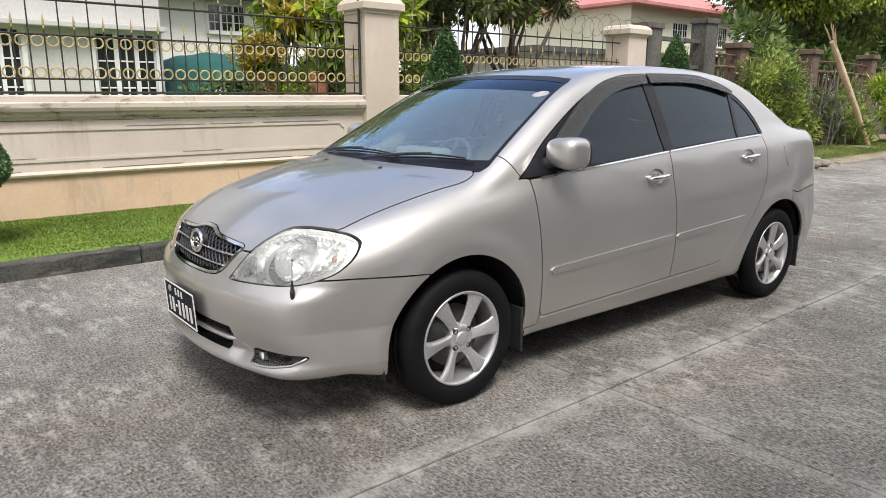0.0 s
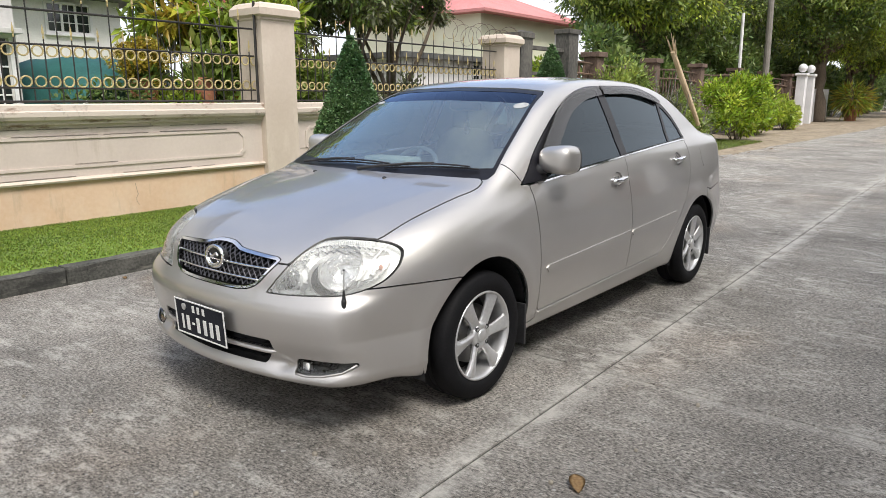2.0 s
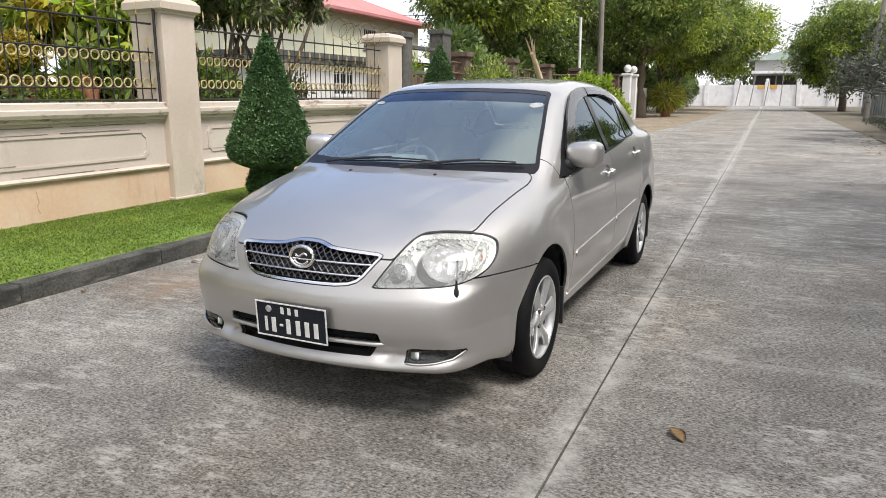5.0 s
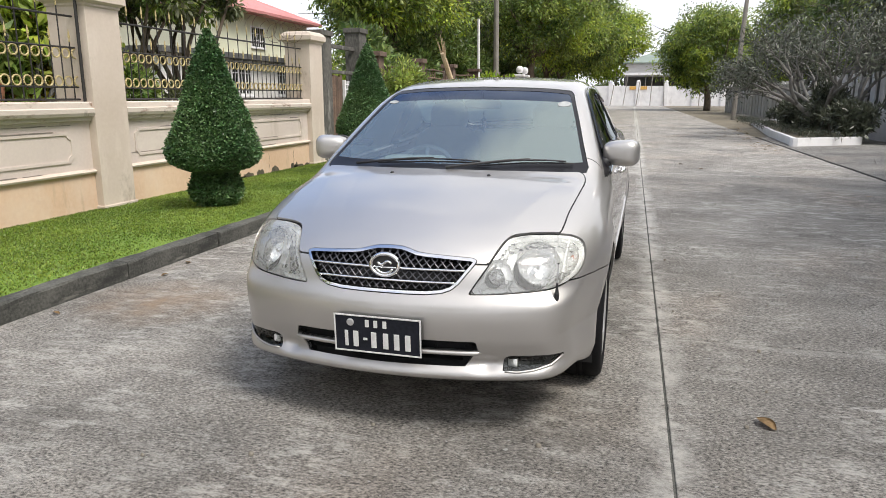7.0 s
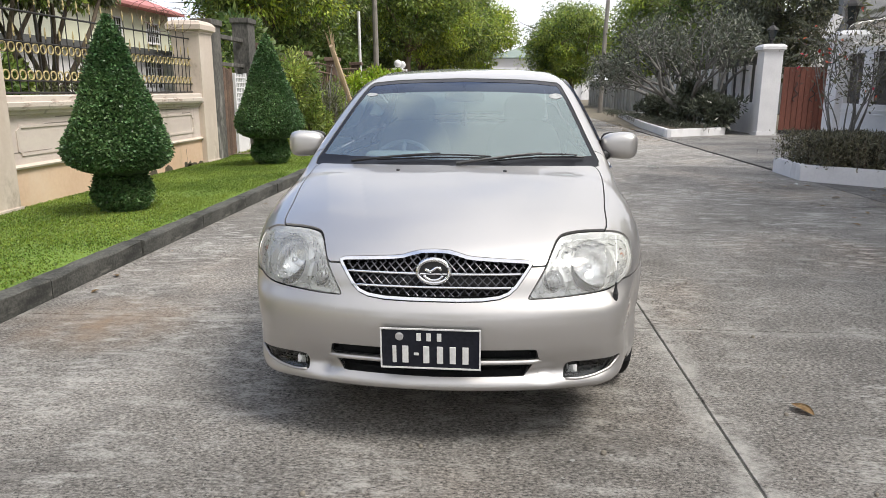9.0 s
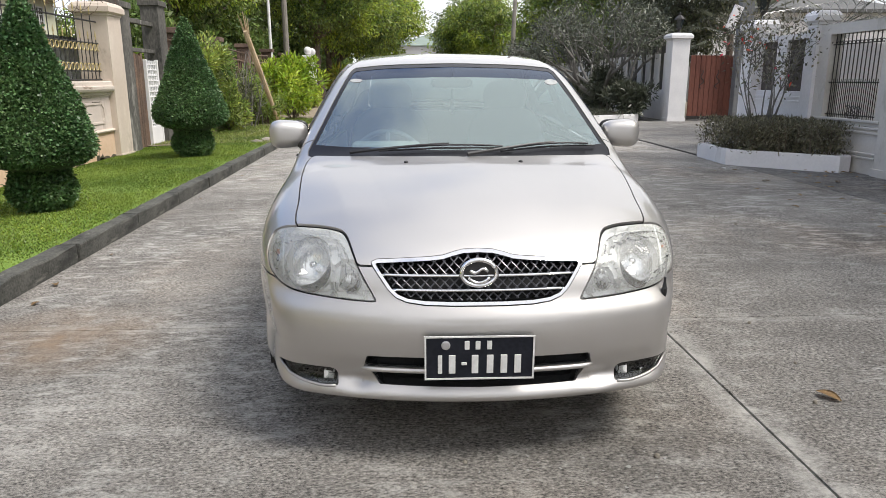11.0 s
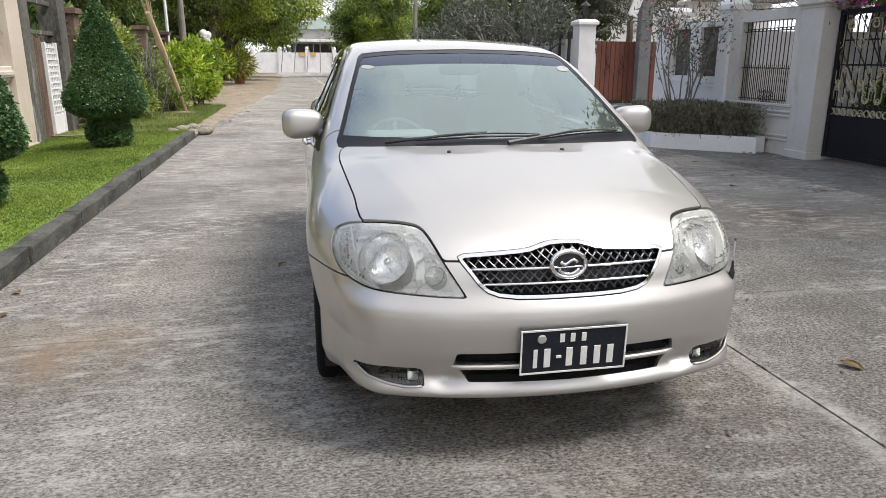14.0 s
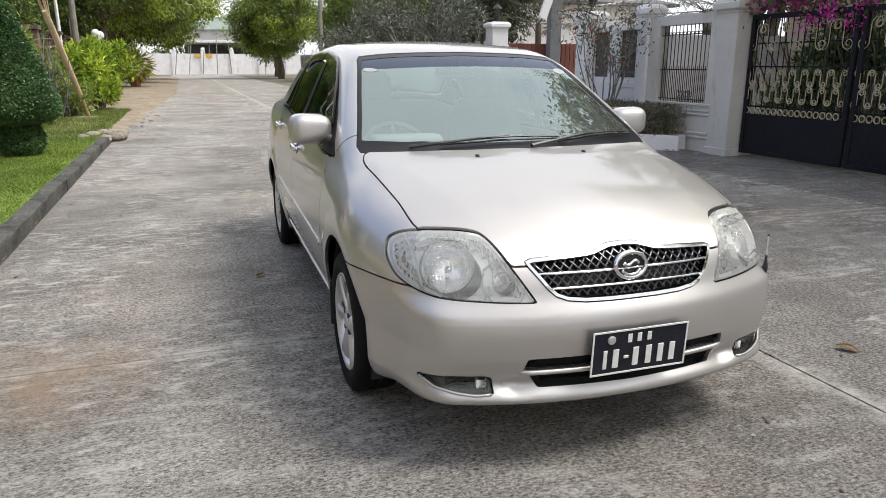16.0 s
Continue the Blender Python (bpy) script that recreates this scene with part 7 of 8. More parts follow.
def house(name, label, x0, x1, y0, y1, h, wall_mat, roof_mat, over=0.5, rise=1.6, windows=()):
    hs = thing(name, label, "house")
    bm = bmesh.new()
    box(bm, x0, x1, y0, y1, -0.1, h)
    part("wall", bm, wall_mat, hs)
    bm = bmesh.new()
    e = [(x0 - over, y0 - over, h), (x1 + over, y0 - over, h), (x1 + over, y1 + over, h), (x0 - over, y1 + over, h)]
    lowr = [bm.verts.new((a, b, c)) for a, b, c in e]
    top = [bm.verts.new((a, b, c + 0.16)) for a, b, c in e]
    cy, in_ = (y0 + y1) / 2, min((y1 - y0) / 2, (x1 - x0) / 2 - 0.2)
    ridge = [bm.verts.new((x0 + in_, cy, h + rise)), bm.verts.new((x1 - in_, cy, h + rise))]
    bm.faces.new(lowr[::-1])
    for k in range(4):
        bm.faces.new((lowr[k], lowr[(k + 1) % 4], top[(k + 1) % 4], top[k]))
    bm.faces.new((top[0], top[1], ridge[1], ridge[0]))
    bm.faces.new((top[2], top[3], ridge[0], ridge[1]))
    bm.faces.new((top[1], top[2], ridge[1]))
    bm.faces.new((top[3], top[0], ridge[0]))
    part("roof", bm, roof_mat, hs)
    for wdw in windows:
        window(hs, *wdw, y=y0)
    return hs


house("grey_house", "pale grey house with white-framed glazed doors behind the wall", -8.0, 4.14, 12.5, 20, 5.6, HOUSE_GREY, ROOF_DARK, 0.5, 1.2, [(3.08, 4.02, 0.95, 2.22), (1.2, 2.05, 0.95, 2.22)])
bm = bmesh.new()
box(bm, -8, 4.16, 12.25, 12.498, 2.28, 2.36, 0.01)
tagged(part("house_ledge", bm, HOUSE_GREY), "projecting ledge along the grey house front", "ledge")
house("white_house", "white two-storey house with dark casement windows", 5.4, 10.9, 22, 30, 4.15, HOUSE_WHITE, ROOF_DARK, 0.7, 1.8, [(8.75, 9.95, 3.2, 3.95), (6.4, 7.2, 3.2, 3.95)])
house("red_roof_house", "cream house with a red tiled roof behind the trees", 33.0, 44.5, 24, 34, 6.0, HOUSE_CREAM, ROOF_RED, 0.8, 2.6, [(41.5, 43.0, 4.2, 5.3), (37.0, 38.5, 4.2, 5.3)])
house("low_white_house", "long low white house seen through the railing", 15.5, 26.0, 14.5, 20, 2.5, HOUSE_WHITE, ROOF_DARK, 0.3, 0.4, [(19.0, 20.2, 1.4, 2.4), (22.0, 23.2, 1.4, 2.4)])
TARP = material("green_tarpaulin", (0.005, 0.055, 0.05), (0.02, 0.11, 0.095), rough=0.6, scale=2, fine=25, bump=0.01)
tarp = thing("covered_car", "parked car under a dark green cover in the garden", "car cover", pose(5.45, 13.2, 0))
bm = bmesh.new()
g = [[bm.verts.new((u * 1.35 + 0.05 * noise.noise((u * 3, v * 3, 0)), v * 2.0, 0.15 + max(0, (1.85 - 0.5 * abs(v) ** 3) * (1 - abs(u) ** 6)) + 0.05 * noise.noise((u * 4, v * 4, 5)))) for u in np.linspace(-1, 1, 15)] for v in np.linspace(-1, 1, 19)]
for a, c in zip(g, g[1:]):
    for k in range(14):
        bm.faces.new((a[k], a[k + 1], c[k + 1], c[k]))
part("cover", bm, TARP, tarp, smooth=True)

# ---- trees along the north side ----
tree("shade_tree", (24.2, 11.0, 0), 7.0, 0.22, (0, 0, 5.6), (4.0, 2.8, 3.2), 300, 170, (0.18, 0.075), LEAF_MID, BARK, "large leafy mango tree behind the fence", seed=41)
tree("shade_tree", (29.0, 12.0, 0), 8.5, 0.26, (0, 0, 6.0), (5.0, 3.6, 4.0), 300, 170, (0.20, 0.08), LEAF_MID, BARK, "large leafy tree behind the fence", seed=42)
tree("shade_tree", (36.0, 13.0, 0), 9.0, 0.28, (0, 0, 6.4), (5.4, 4.0, 4.8), 300, 170, (0.21, 0.085), LEAF_DARK, BARK, "large dark leafy tree behind the fence", seed=43)
tree("street_tree", (41.5, 8.0, 0), 9.5, 0.38, (1.0, -0.6, 6.4), (6.2, 4.6, 4.0), 300, 170, (0.21, 0.085), LEAF_MID, BARK, "big roadside tree with a reddish leaning trunk", seed=44, fork=0.36)
tree("street_tree", (54.0, 8.5, 0), 9.5, 0.3, (0, -2.0, 6.3), (5.5, 4.6, 3.8), 300, 170, (0.23, 0.10), LEAF_MID, BARK, "tall leafy green roadside tree", seed=45, fork=0.3)
tree("street_tree", (66.0, 9.0, 0), 9.5, 0.3, (0, -3.4, 6.3), (5.5, 5.0, 3.7), 300, 170, (0.26, 0.11), LEAF_LIGHT, BARK, "tall yellow-green leafy roadside tree", seed=46, fork=0.3)
tree("shade_tree", (47.0, 15.0, 0), 10.0, 0.3, (0, 0, 6.6), (6.5, 4.6, 5.0), 300, 170, (0.25, 0.10), LEAF_DARK, BARK, "large dark leafy tree behind the street", seed=47)
tree("shade_tree", (62.0, 16.0, 0), 11.0, 0.3, (0, 0, 6.6), (8, 5, 5.5), 300, 170, (0.36, 0.12), LEAF_DARK, BARK, "large dark leafy tree behind the street", seed=48)
tree("shade_tree", (12.6, 17.5, 0), 5.0, 0.16, (0, 0, 3.6), (2.0, 1.8, 1.5), 150, 110, (0.2, 0.06), LEAF_OLIVE, BARK, "leafy olive-green tree behind the neighbour's gate", seed=49)

# roadside poles
CONC_POLE = material("pole_concrete", (0.16, 0.145, 0.125), (0.27, 0.25, 0.22), rough=0.9, scale=3, fine=40)
bm = bmesh.new()
tube(bm, [(30.3, 8.0, -0.1), (30.1, 8.0, 4), (29.8, 8.0, 8.5)], [0.14, 0.12, 0.09], 10)
tagged(part("utility_pole", bm, CONC_POLE), "tall weathered utility pole at the roadside", "utility pole")
bm = bmesh.new()
tube(bm, [(26.8, 8.05, -0.1), (26.6, 8.05, 4.3)], 0.055, 8)
tagged(part("white_pipe", bm, WHITE_PAINT), "thin white pipe standing at the fence", "pipe")
bm = bmesh.new()
tube(bm, [(31.5, 8.3, -0.1), (31.5, 8.3, 3.2), (31.2, 8.2, 3.35), (30.8, 8.1, 3.3)], 0.035, 6)
tagged(part("lamp_pipe", bm, CONC_POLE), "thin bent lamp pipe by the fence", "pipe")
# white gate with globe lamps
for x in (36.4, 38.2):
    g = thing("globe_gate_post", "white gate post with a round globe lamp on top", "post", pose(x, 7.9, 0), "globe lamp posts")
    bm = bmesh.new()
    box(bm, -0.2, 0.2, -0.2, 0.2, -0.1, 2.35, 0.02)
    box(bm, -0.26, 0.26, -0.26, 0.26, 2.35, 2.47, 0.02)
    part("post", bm, WHITE_PAINT, g)
    bm = bmesh.new()
    bmesh.ops.create_uvsphere(bm, u_segments=16, v_segments=10, radius=0.2, matrix=Matrix.Translation((0, 0, 2.7)))
    part("globe", bm, WHITE_PAINT, g, smooth=True)
far_gate = thing("white_gate", "white slatted street gate beyond the fence", "gate")
for i in range(22):
    bm = bmesh.new()
    box(bm, 38.5 + i * 0.28, 38.68 + i * 0.28, 8.1, 8.14, 0.1, 1.8, 0.01)
    part("board", bm, WHITE_PAINT, far_gate)
# potted palm
pot = thing("potted_palm", "yellow-green palm in a terracotta pot at the roadside", "potted plant", pose(44.6, 6.9, 0))
bm = bmesh.new()
turned(bm, [(0.24, 0.0), (0.36, 0.55), (0.42, 0.62), (0.42, 0.70), (0.36, 0.70)], 18)
part("pot", bm, TERRACOTTA, pot)
n = 900
pp, dd = blob_points((0, 0, 1.25), (1.0, 0.9, 0.75), n, 0.3)
v, q = leaves(pp, dd, 0.5, 0.06, 0.6, 0.3)
ob = new("fronds", quick_mesh("fronds", v, q, [LEAF_YELLOW, LEAF_LIGHT], RNG.integers(0, 2, n)))
ob.parent = pot


# ---- far end of the street ----
endw = thing("end_wall", "white boundary wall with posts closing the street", "wall")
bm = bmesh.new()
box(bm, 104, 104.3, -30, 22, -0.1, 2.75)
part("wall_face", bm, WHITE_PAINT, endw)
for i in range(14):
    bm = bmesh.new()
    y = -29 + i * 3.8
    box(bm, 103.8, 104.5, y - 0.3, y + 0.3, -0.1, 3.1, 0.03)
    bmesh.ops.create_uvsphere(bm, u_segments=10, v_segments=8, radius=0.28, matrix=Matrix.Translation((104.15, y, 3.3)))
    part("post", bm, WHITE_PAINT, endw)
ROOF_GREEN = material("green_grey_roof", (0.16, 0.20, 0.17), (0.26, 0.31, 0.27), rough=0.8, scale=0.7, fine=12)
house("end_house", "white house with a green-grey roof beyond the end of the street", 122, 138, -14, 3.5, 6.6, HOUSE_WHITE, ROOF_GREEN, 1.0, 3.4)
port = thing("car_port", "flat-roofed open car port with thin posts behind the end wall", "car port")
bm = bmesh.new()
box(bm, 107, 118, -9.0, 3.6, 4.3, 4.65, 0.05)
part("roof", bm, WHITE_PAINT, port)
# dark sheet at the back puts the open port's inner shade into colour
bm = bmesh.new()
box(bm, 117.4, 117.9, -9.0, 3.6, -0.1, 4.3)
part("shade_backdrop", bm, ROOF_DARK, port)
for y in (-8.6, -5.6, -2.6, 0.4, 3.2):
    bm = bmesh.new()
    tube(bm, [(107.4, y, -0.1), (107.4, y, 4.3)], 0.07, 8)
    part("post", bm, CONC_POLE, port)
for k, (y, lean) in enumerate(((5.2, 0.7), (3.4, 0.5), (1.6, 0.4), (-0.3, 0.15), (-2.2, -0.2), (-6.8, 0.1))):
    bm = bmesh.new()
    tube(bm, [(103.2, y, -0.1), (103.4, y - lean, 4.6 - 0.5 * (k % 3))], 0.06, 6)
    tagged(part("fence_post", bm, CONC_POLE), "thin leaning post before the white end wall", "post", "leaning posts")
bm = bmesh.new()
box(bm, 103.85, 103.98, 0.2, 2.6, 2.25, 2.72, 0.02)
tagged(part("banner", bm, material("orange_banner", (0.55, 0.30, 0.06), (0.68, 0.42, 0.12), rough=0.7, scale=2, fine=20)), "faded orange banner on the white end wall", "banner")
for i, (x, y, r) in enumerate(((112, 14, 7), (116, -20, 7), (140, 6, 8), (141, -10, 8), (110, -34, 8), (112, 34, 9), (100, 44, 9), (96, -44, 9))):
    tree("distant_tree", (x, y, 0), 10, 0.3, (0, 0, 6.4), (r, r, 5), 60, 60, (0.7, 0.26), LEAF_DARK, BARK, "hazy green tree beyond the end of the street", seed=60 + i)

# ---- south side, far stretch ----
tree("street_tree", (71, -4.9, 0), 9.0, 0.34, (0, 0.3, 6.0), (5.8, 5.2, 4.6), 300, 150, (0.3, 0.1), LEAF_MID, BARK, "round leafy roadside tree", seed=71, fork=0.3)
tree("street_tree", (58, -10.5, 0), 9.5, 0.28, (0, 0, 6.2), (5.5, 4.6, 4.8), 300, 150, (0.32, 0.1), LEAF_MID, BARK, "round leafy roadside tree", seed=72, fork=0.3)
tree("street_tree", (84, -6.0, 0), 8.5, 0.28, (0, 0, 5.0), (4.5, 4.0, 4.0), 90, 90, (0.4, 0.13), LEAF_DARK, BARK, "dark roadside tree far down the street", seed=73, fork=0.3)
bm = bmesh.new()
tube(bm, [(43.2, -3.75, -0.1), (43.3, -3.85, 4.5), (43.6, -4.1, 9.5)], [0.15, 0.13, 0.10], 10)
tagged(part("utility_pole", bm, CONC_POLE), "tall leaning concrete utility pole", "utility pole")
GREY_BOARD = material("grey_board", (0.20, 0.20, 0.185), (0.36, 0.355, 0.33), rough=0.9, scale=2, fine=30, bump=0.003, vary=0.15)
gf = thing("board_fence", "weathered grey panelled street fence", "fence")
for i in range(26):
    x = 33 + i * 1.15
    bm = bmesh.new()
    box(bm, x, x + 1.0, -5.65, -5.6, 0.1, 1.95, 0.01)
    part("panel", bm, GREY_BOARD, gf)
    bm = bmesh.new()
    box(bm, x + 1.0, x + 1.15, -5.72, -5.55, -0.1, 2.1, 0.01)
    part("post", bm, GREY_BOARD, gf)
bm = bmesh.new()
box(bm, 32.4, 32.98, -5.8, -5.4, -0.1, 2.1, 0.02)
tagged(part("fence_pillar", bm, WHITE_PAINT), "white pillar at the end of the panelled fence", "pillar")
house("south_house", "pale house hidden behind the street trees", 40, 62, -26, -14, 5.0, HOUSE_WHITE, ROOF_DARK, 0.8, 2.2)


def planter(name, outline, h, label):
    """A low white kerb wall round a bed of soil."""
    p = thing(name, label, "planter")
    n = len(outline)
    cx, cy = sum(q[0] for q in outline) / n, sum(q[1] for q in outline) / n
    for i in range(n):
        a, c = Vector((*outline[i], 0)), Vector((*outline[(i + 1) % n], 0))
        d = (c - a).normalized()
        nrm = Vector((-d.y, d.x, 0))
        if nrm.dot(Vector((cx, cy, 0)) - a) < 0:
            nrm = -nrm
        bm = bmesh.new()
        q = [a - d * 0.0, c + d * 0.0, c + nrm * 0.12, a + nrm * 0.12]
        lo_ = [bm.verts.new((v.x, v.y, -0.1)) for v in q]
        hi_ = [bm.verts.new((v.x, v.y, h)) for v in q]
        bm.faces.new(lo_[::-1])
        bm.faces.new(hi_)
        for k in range(4):
            bm.faces.new((lo_[k], lo_[(k + 1) % 4], hi_[(k + 1) % 4], hi_[k]))
        bmesh.ops.recalc_face_normals(bm, faces=bm.faces[:])
        bmesh.ops.bevel(bm, geom=[e for e in bm.edges if all(v.co.z > 0 for v in e.verts)], offset=0.012, segments=2, affect="EDGES")
        part("edging", bm, WHITE_PAINT, p)
    bm = bmesh.new()
    bm.faces.new([bm.verts.new((u + (cx - u) * 0.05, v + (cy - v) * 0.05, h - 0.06)) for u, v in outline])
    bmesh.ops.recalc_face_normals(bm, faces=bm.faces[:])
    part("soil", bm, EARTH, p)
    return p


planter("planter", [(10.6, -1.93), (9.42, -1.88), (8.36, -3.05), (8.5, -3.30), (10.9, -3.30)], 0.235, "low white planter kerb on the forecourt corner")
planter("planter", [(36.5, -3.75), (24.5, -2.55), (19.45, -2.27), (20.7, -4.30), (36.5, -5.3)], 0.22, "long white planter kerb along the road")


def spiky_bed(name, pts, n, tall, mat, label):
    """Upright narrow-leaved hedge plants rooted at points."""
    th = thing(name, label, "hedge")
    idx = RNG.integers(0, len(pts), n)
    p = np.array(pts)[idx] + RNG.normal(size=(n, 3)) * np.array([0.10, 0.10, 0.0])
    p[:, 2] += RNG.random(n) ** 0.8 * tall
    v, q = leaves(p, np.tile([0, 0, 0.6], (n, 1)), 0.062, 0.018, 0.1, 0.7)
    ob = new("foliage", quick_mesh("foliage", v, q, mat))
    ob.parent = th
    bm = bmesh.new()
    for k, (x, y, z) in enumerate(pts[:: max(1, len(pts) // 60)]):
        limb(bm, (x, y, z - 0.05), (x + 0.05 * math.sin(k), y + 0.05 * math.cos(k * 2), z + tall * 0.95), 0.008, 0.003, 0.05, 3, k)
    tagged(part("stem", bm, BARK, th), kind="stuff")
    return th


bed = []
rnd = random.Random(9)
while len(bed) < 150:
    x, y = rnd.uniform(8.6, 10.7), rnd.uniform(-3.25, -2.0)
    if y < -1.95 and (x - 8.36) * 1.17 + (-3.05 - y) * -1.0 > 0.12 and x < 10.7 and y < -2.02 + 0.0 * x and (y + 3.05) < 1.1 * (x - 8.45):
        bed.append((x, y, 0.18))
spiky_bed("planter_hedge", bed, 20000, 0.50, LEAF_HEDGE, "dense dark spiky hedge filling the white planter")
# thin flowering shrub in the planter
fs = thing("flowering_shrub", "thin bare-stemmed shrub with sparse leaves and red flowers in the planter", "shrub", pose(10.1, -2.75, 0.2))
bm = bmesh.new()
tips = []
for i in range(13):
    a = i * 2.4
    e = Vector((math.cos(a) * rnd.uniform(0.3, 1.0), math.sin(a) * rnd.uniform(0.2, 0.7), rnd.uniform(1.1, 2.0)))
    limb(bm, (0, 0, 0), e, 0.016, 0.006, 0.12, 6, 90 + i)
    tips.append(e)
    for k in range(3):
        e2 = e + Vector((rnd.uniform(-0.4, 0.4), rnd.uniform(-0.4, 0.4), rnd.uniform(-0.1, 0.4)))
        limb(bm, e * 0.8, e2, 0.007, 0.003, 0.1, 4, 200 + i * 3 + k)
        tips.append(e2)
part("branching", bm, BARK_GREY, fs)
tp = np.array([tuple(t) for t in tips])
idx = RNG.integers(0, len(tp), 1500)
v, q = leaves(tp[idx] + RNG.normal(size=(1500, 3)) * 0.14, RNG.normal(size=(1500, 3)), 0.07, 0.028, 0.3)
ob = new("foliage", quick_mesh("foliage", v, q, LEAF_HEDGE))
ob.parent = fs
idx = RNG.integers(0, 9, 26)
v, q = leaves(tp[idx] + RNG.normal(size=(26, 3)) * 0.07, RNG.normal(size=(26, 3)), 0.07, 0.045, 0.0)
ob = tagged(new("bloom", quick_mesh("bloom", v, q, PETAL_RED)), kind="stuff")
ob.parent = fs

# shaded planter down the road: bare-branched frangipani over dark shrubs
th = thing("bare_frangipani", "wide grey frangipani with tangled branches and thin dark leaves", "tree", pose(23.6, -4.0, 0.1))
bm = bmesh.new()
ends = []
rnd = random.Random(77)
def fork(p, d, ln, r, depth):
    e = p + d * ln
    limb(bm, p, e, r, r * 0.72, 0.08, 4, rnd.randrange(99999))
    if depth == 0:
        ends.append(e)
        return
    for _ in range(3 if depth > 2 else 2):
        nd = (d + Vector((rnd.uniform(-1, 1), rnd.uniform(-1, 1), rnd.uniform(-0.35, 0.6))) * 0.8).normalized()
        nd.z = max(nd.z, -0.1)
        fork(e, nd, ln * rnd.uniform(0.68, 0.9), r * 0.62, depth - 1)
    if depth <= 2:
        ends.append(e)
for a in (0.3, 1.7, 2.9, 4.2, 5.4):
    fork(Vector((0, 0, 0.3)), Vector((math.cos(a), math.sin(a), 0.75)).normalized(), 1.15, 0.10, 4)
limb(bm, (0, 0, -0.2), (0, 0, 0.45), 0.2, 0.17, 0.02, 3, 1)
part("trunk", bm, BARK_GREY, th, smooth=True)
tp = np.array([tuple(e) for e in ends])
idx = RNG.integers(0, len(tp), 9000)
pp = tp[idx] + RNG.normal(size=(9000, 3)) * 0.16
v, q = leaves(pp, RNG.normal(size=(9000, 3)) * 0.6 + np.array([0, 0, 0.4]), 0.17, 0.045, 0.3)
ob = new("crown", quick_mesh("crown", v, q, LEAF_GREY))
ob.parent = th
copy_thing(th, pose(28.5, -4.6, 0.1, 0, 0, 130))
tree("street_tree", (44, -10.5, 0), 9.5, 0.25, (0, 0, 6.2), (5.5, 3.6, 4.6), 220, 130, (0.26, 0.09), LEAF_DARK, BARK, "dull green tree behind the board fence", seed=75)
tree("street_tree", (31, -9.5, 0), 8.5, 0.2, (0, 0, 5.6), (5.0, 3.0, 4.0), 200, 120, (0.24, 0.08), LEAF_GREY, BARK, "dull green tree behind the southern walls", seed=74)
for i, (x, y, rx, hz) in enumerate(((21.5, -4.2, 1.0, 0.6), (23.4, -4.0, 1.2, 0.75), (25.5, -3.9, 1.2, 0.6), (28, -4.1, 1.4, 0.55), (31, -4.3, 1.3, 0.5))):
    shrub("dark_shrub", (x, y, 0.12), (rx, 0.8, hz), 3500, (0.17, 0.055), LEAF_GREY, "dark shaded shrub in the roadside planter", seed=120 + i, group="planter shrubs")
bed2 = [(20.0 + i * 0.11 + rnd.uniform(-0.1, 0.1), -2.75 - rnd.random() * 0.9, 0.14) for i in range(150)]
spiky_bed("low_bed", bed2, 7000, 0.22, LEAF_GREY, "low dark ground plants in the roadside planter")

# white boundary wall with dark slots, and the pillar by the red gate
bw = thing("slotted_wall", "white boundary wall with tall dark slots", "wall")
bm = bmesh.new()
box(bm, 21.2, 34, -5.55, -5.35, -0.1, 0.95, 0.01)
part("wall_base", bm, WHITE_PAINT, bw)
for i in range(14):
    bm = bmesh.new()
    box(bm, 21.3 + i * 0.85, 21.75 + i * 0.85, -5.52, -5.38, 0.95, 2.1, 0.01)
    part("pier", bm, WHITE_PAINT, bw)
    bm = bmesh.new()
    box(bm, 21.75 + i * 0.85, 22.15 + i * 0.85, -5.47, -5.43, 0.95, 2.35, 0.01)
    part("slot", bm, DARK_STAIN, bw)


def carriage_lamp(x, y, z):
    l = thing("carriage_lamp", "black iron carriage lantern standing on a pillar", "lantern", pose(x, y, z), "pillar lanterns")
    bm = bmesh.new()
    turned(bm, [(0.10, 0.0), (0.05, 0.03), (0.03, 0.10), (0.08, 0.13), (0.09, 0.16)], 10)
    part("base", bm, IRON, l)
    bm = bmesh.new()
    turned(bm, [(0.08, 0.165), (0.13, 0.40)], 6)
    part("glass", bm, PANE, l)
    bm = bmesh.new()
    turned(bm, [(0.17, 0.402), (0.15, 0.44), (0.05, 0.53), (0.02, 0.55), (0.03, 0.58), (0.005, 0.62)], 6)
    part("hood", bm, IRON, l)
    return l


pillar(20.6, 21.15, -5.75, -5.2, 2.66, WHITE_PAINT, "white pillar with a lantern beside the red gate", 0.07)
carriage_lamp(20.88, -5.47, 2.665)
rg = thing("red_gate", "weathered red-brown sheet gate with scrollwork and a grey post", "gate", pose(20.75, -5.8, 0, 0, 0, 0))
RED_GATE = material("red_gate_paint", (0.11, 0.036, 0.024), (0.20, 0.070, 0.046), rough=0.7, scale=2.5, fine=25, bump=0.003, stretch=(1, 1, 0.3), vary=0.1)
for i in range(16):
    bm = bmesh.new()
    box(bm, -0.03, 0.03, -0.06 - (i + 1) * 0.16, -0.075 - i * 0.16, 0.15, 2.0, 0.006)
    part("board", bm, RED_GATE, rg)
bm = bmesh.new()
box(bm, -0.05, 0.05, -2.65, -0.06, 0.04, 0.15, 0.005)
part("bottom_rail", bm, IRON, rg)
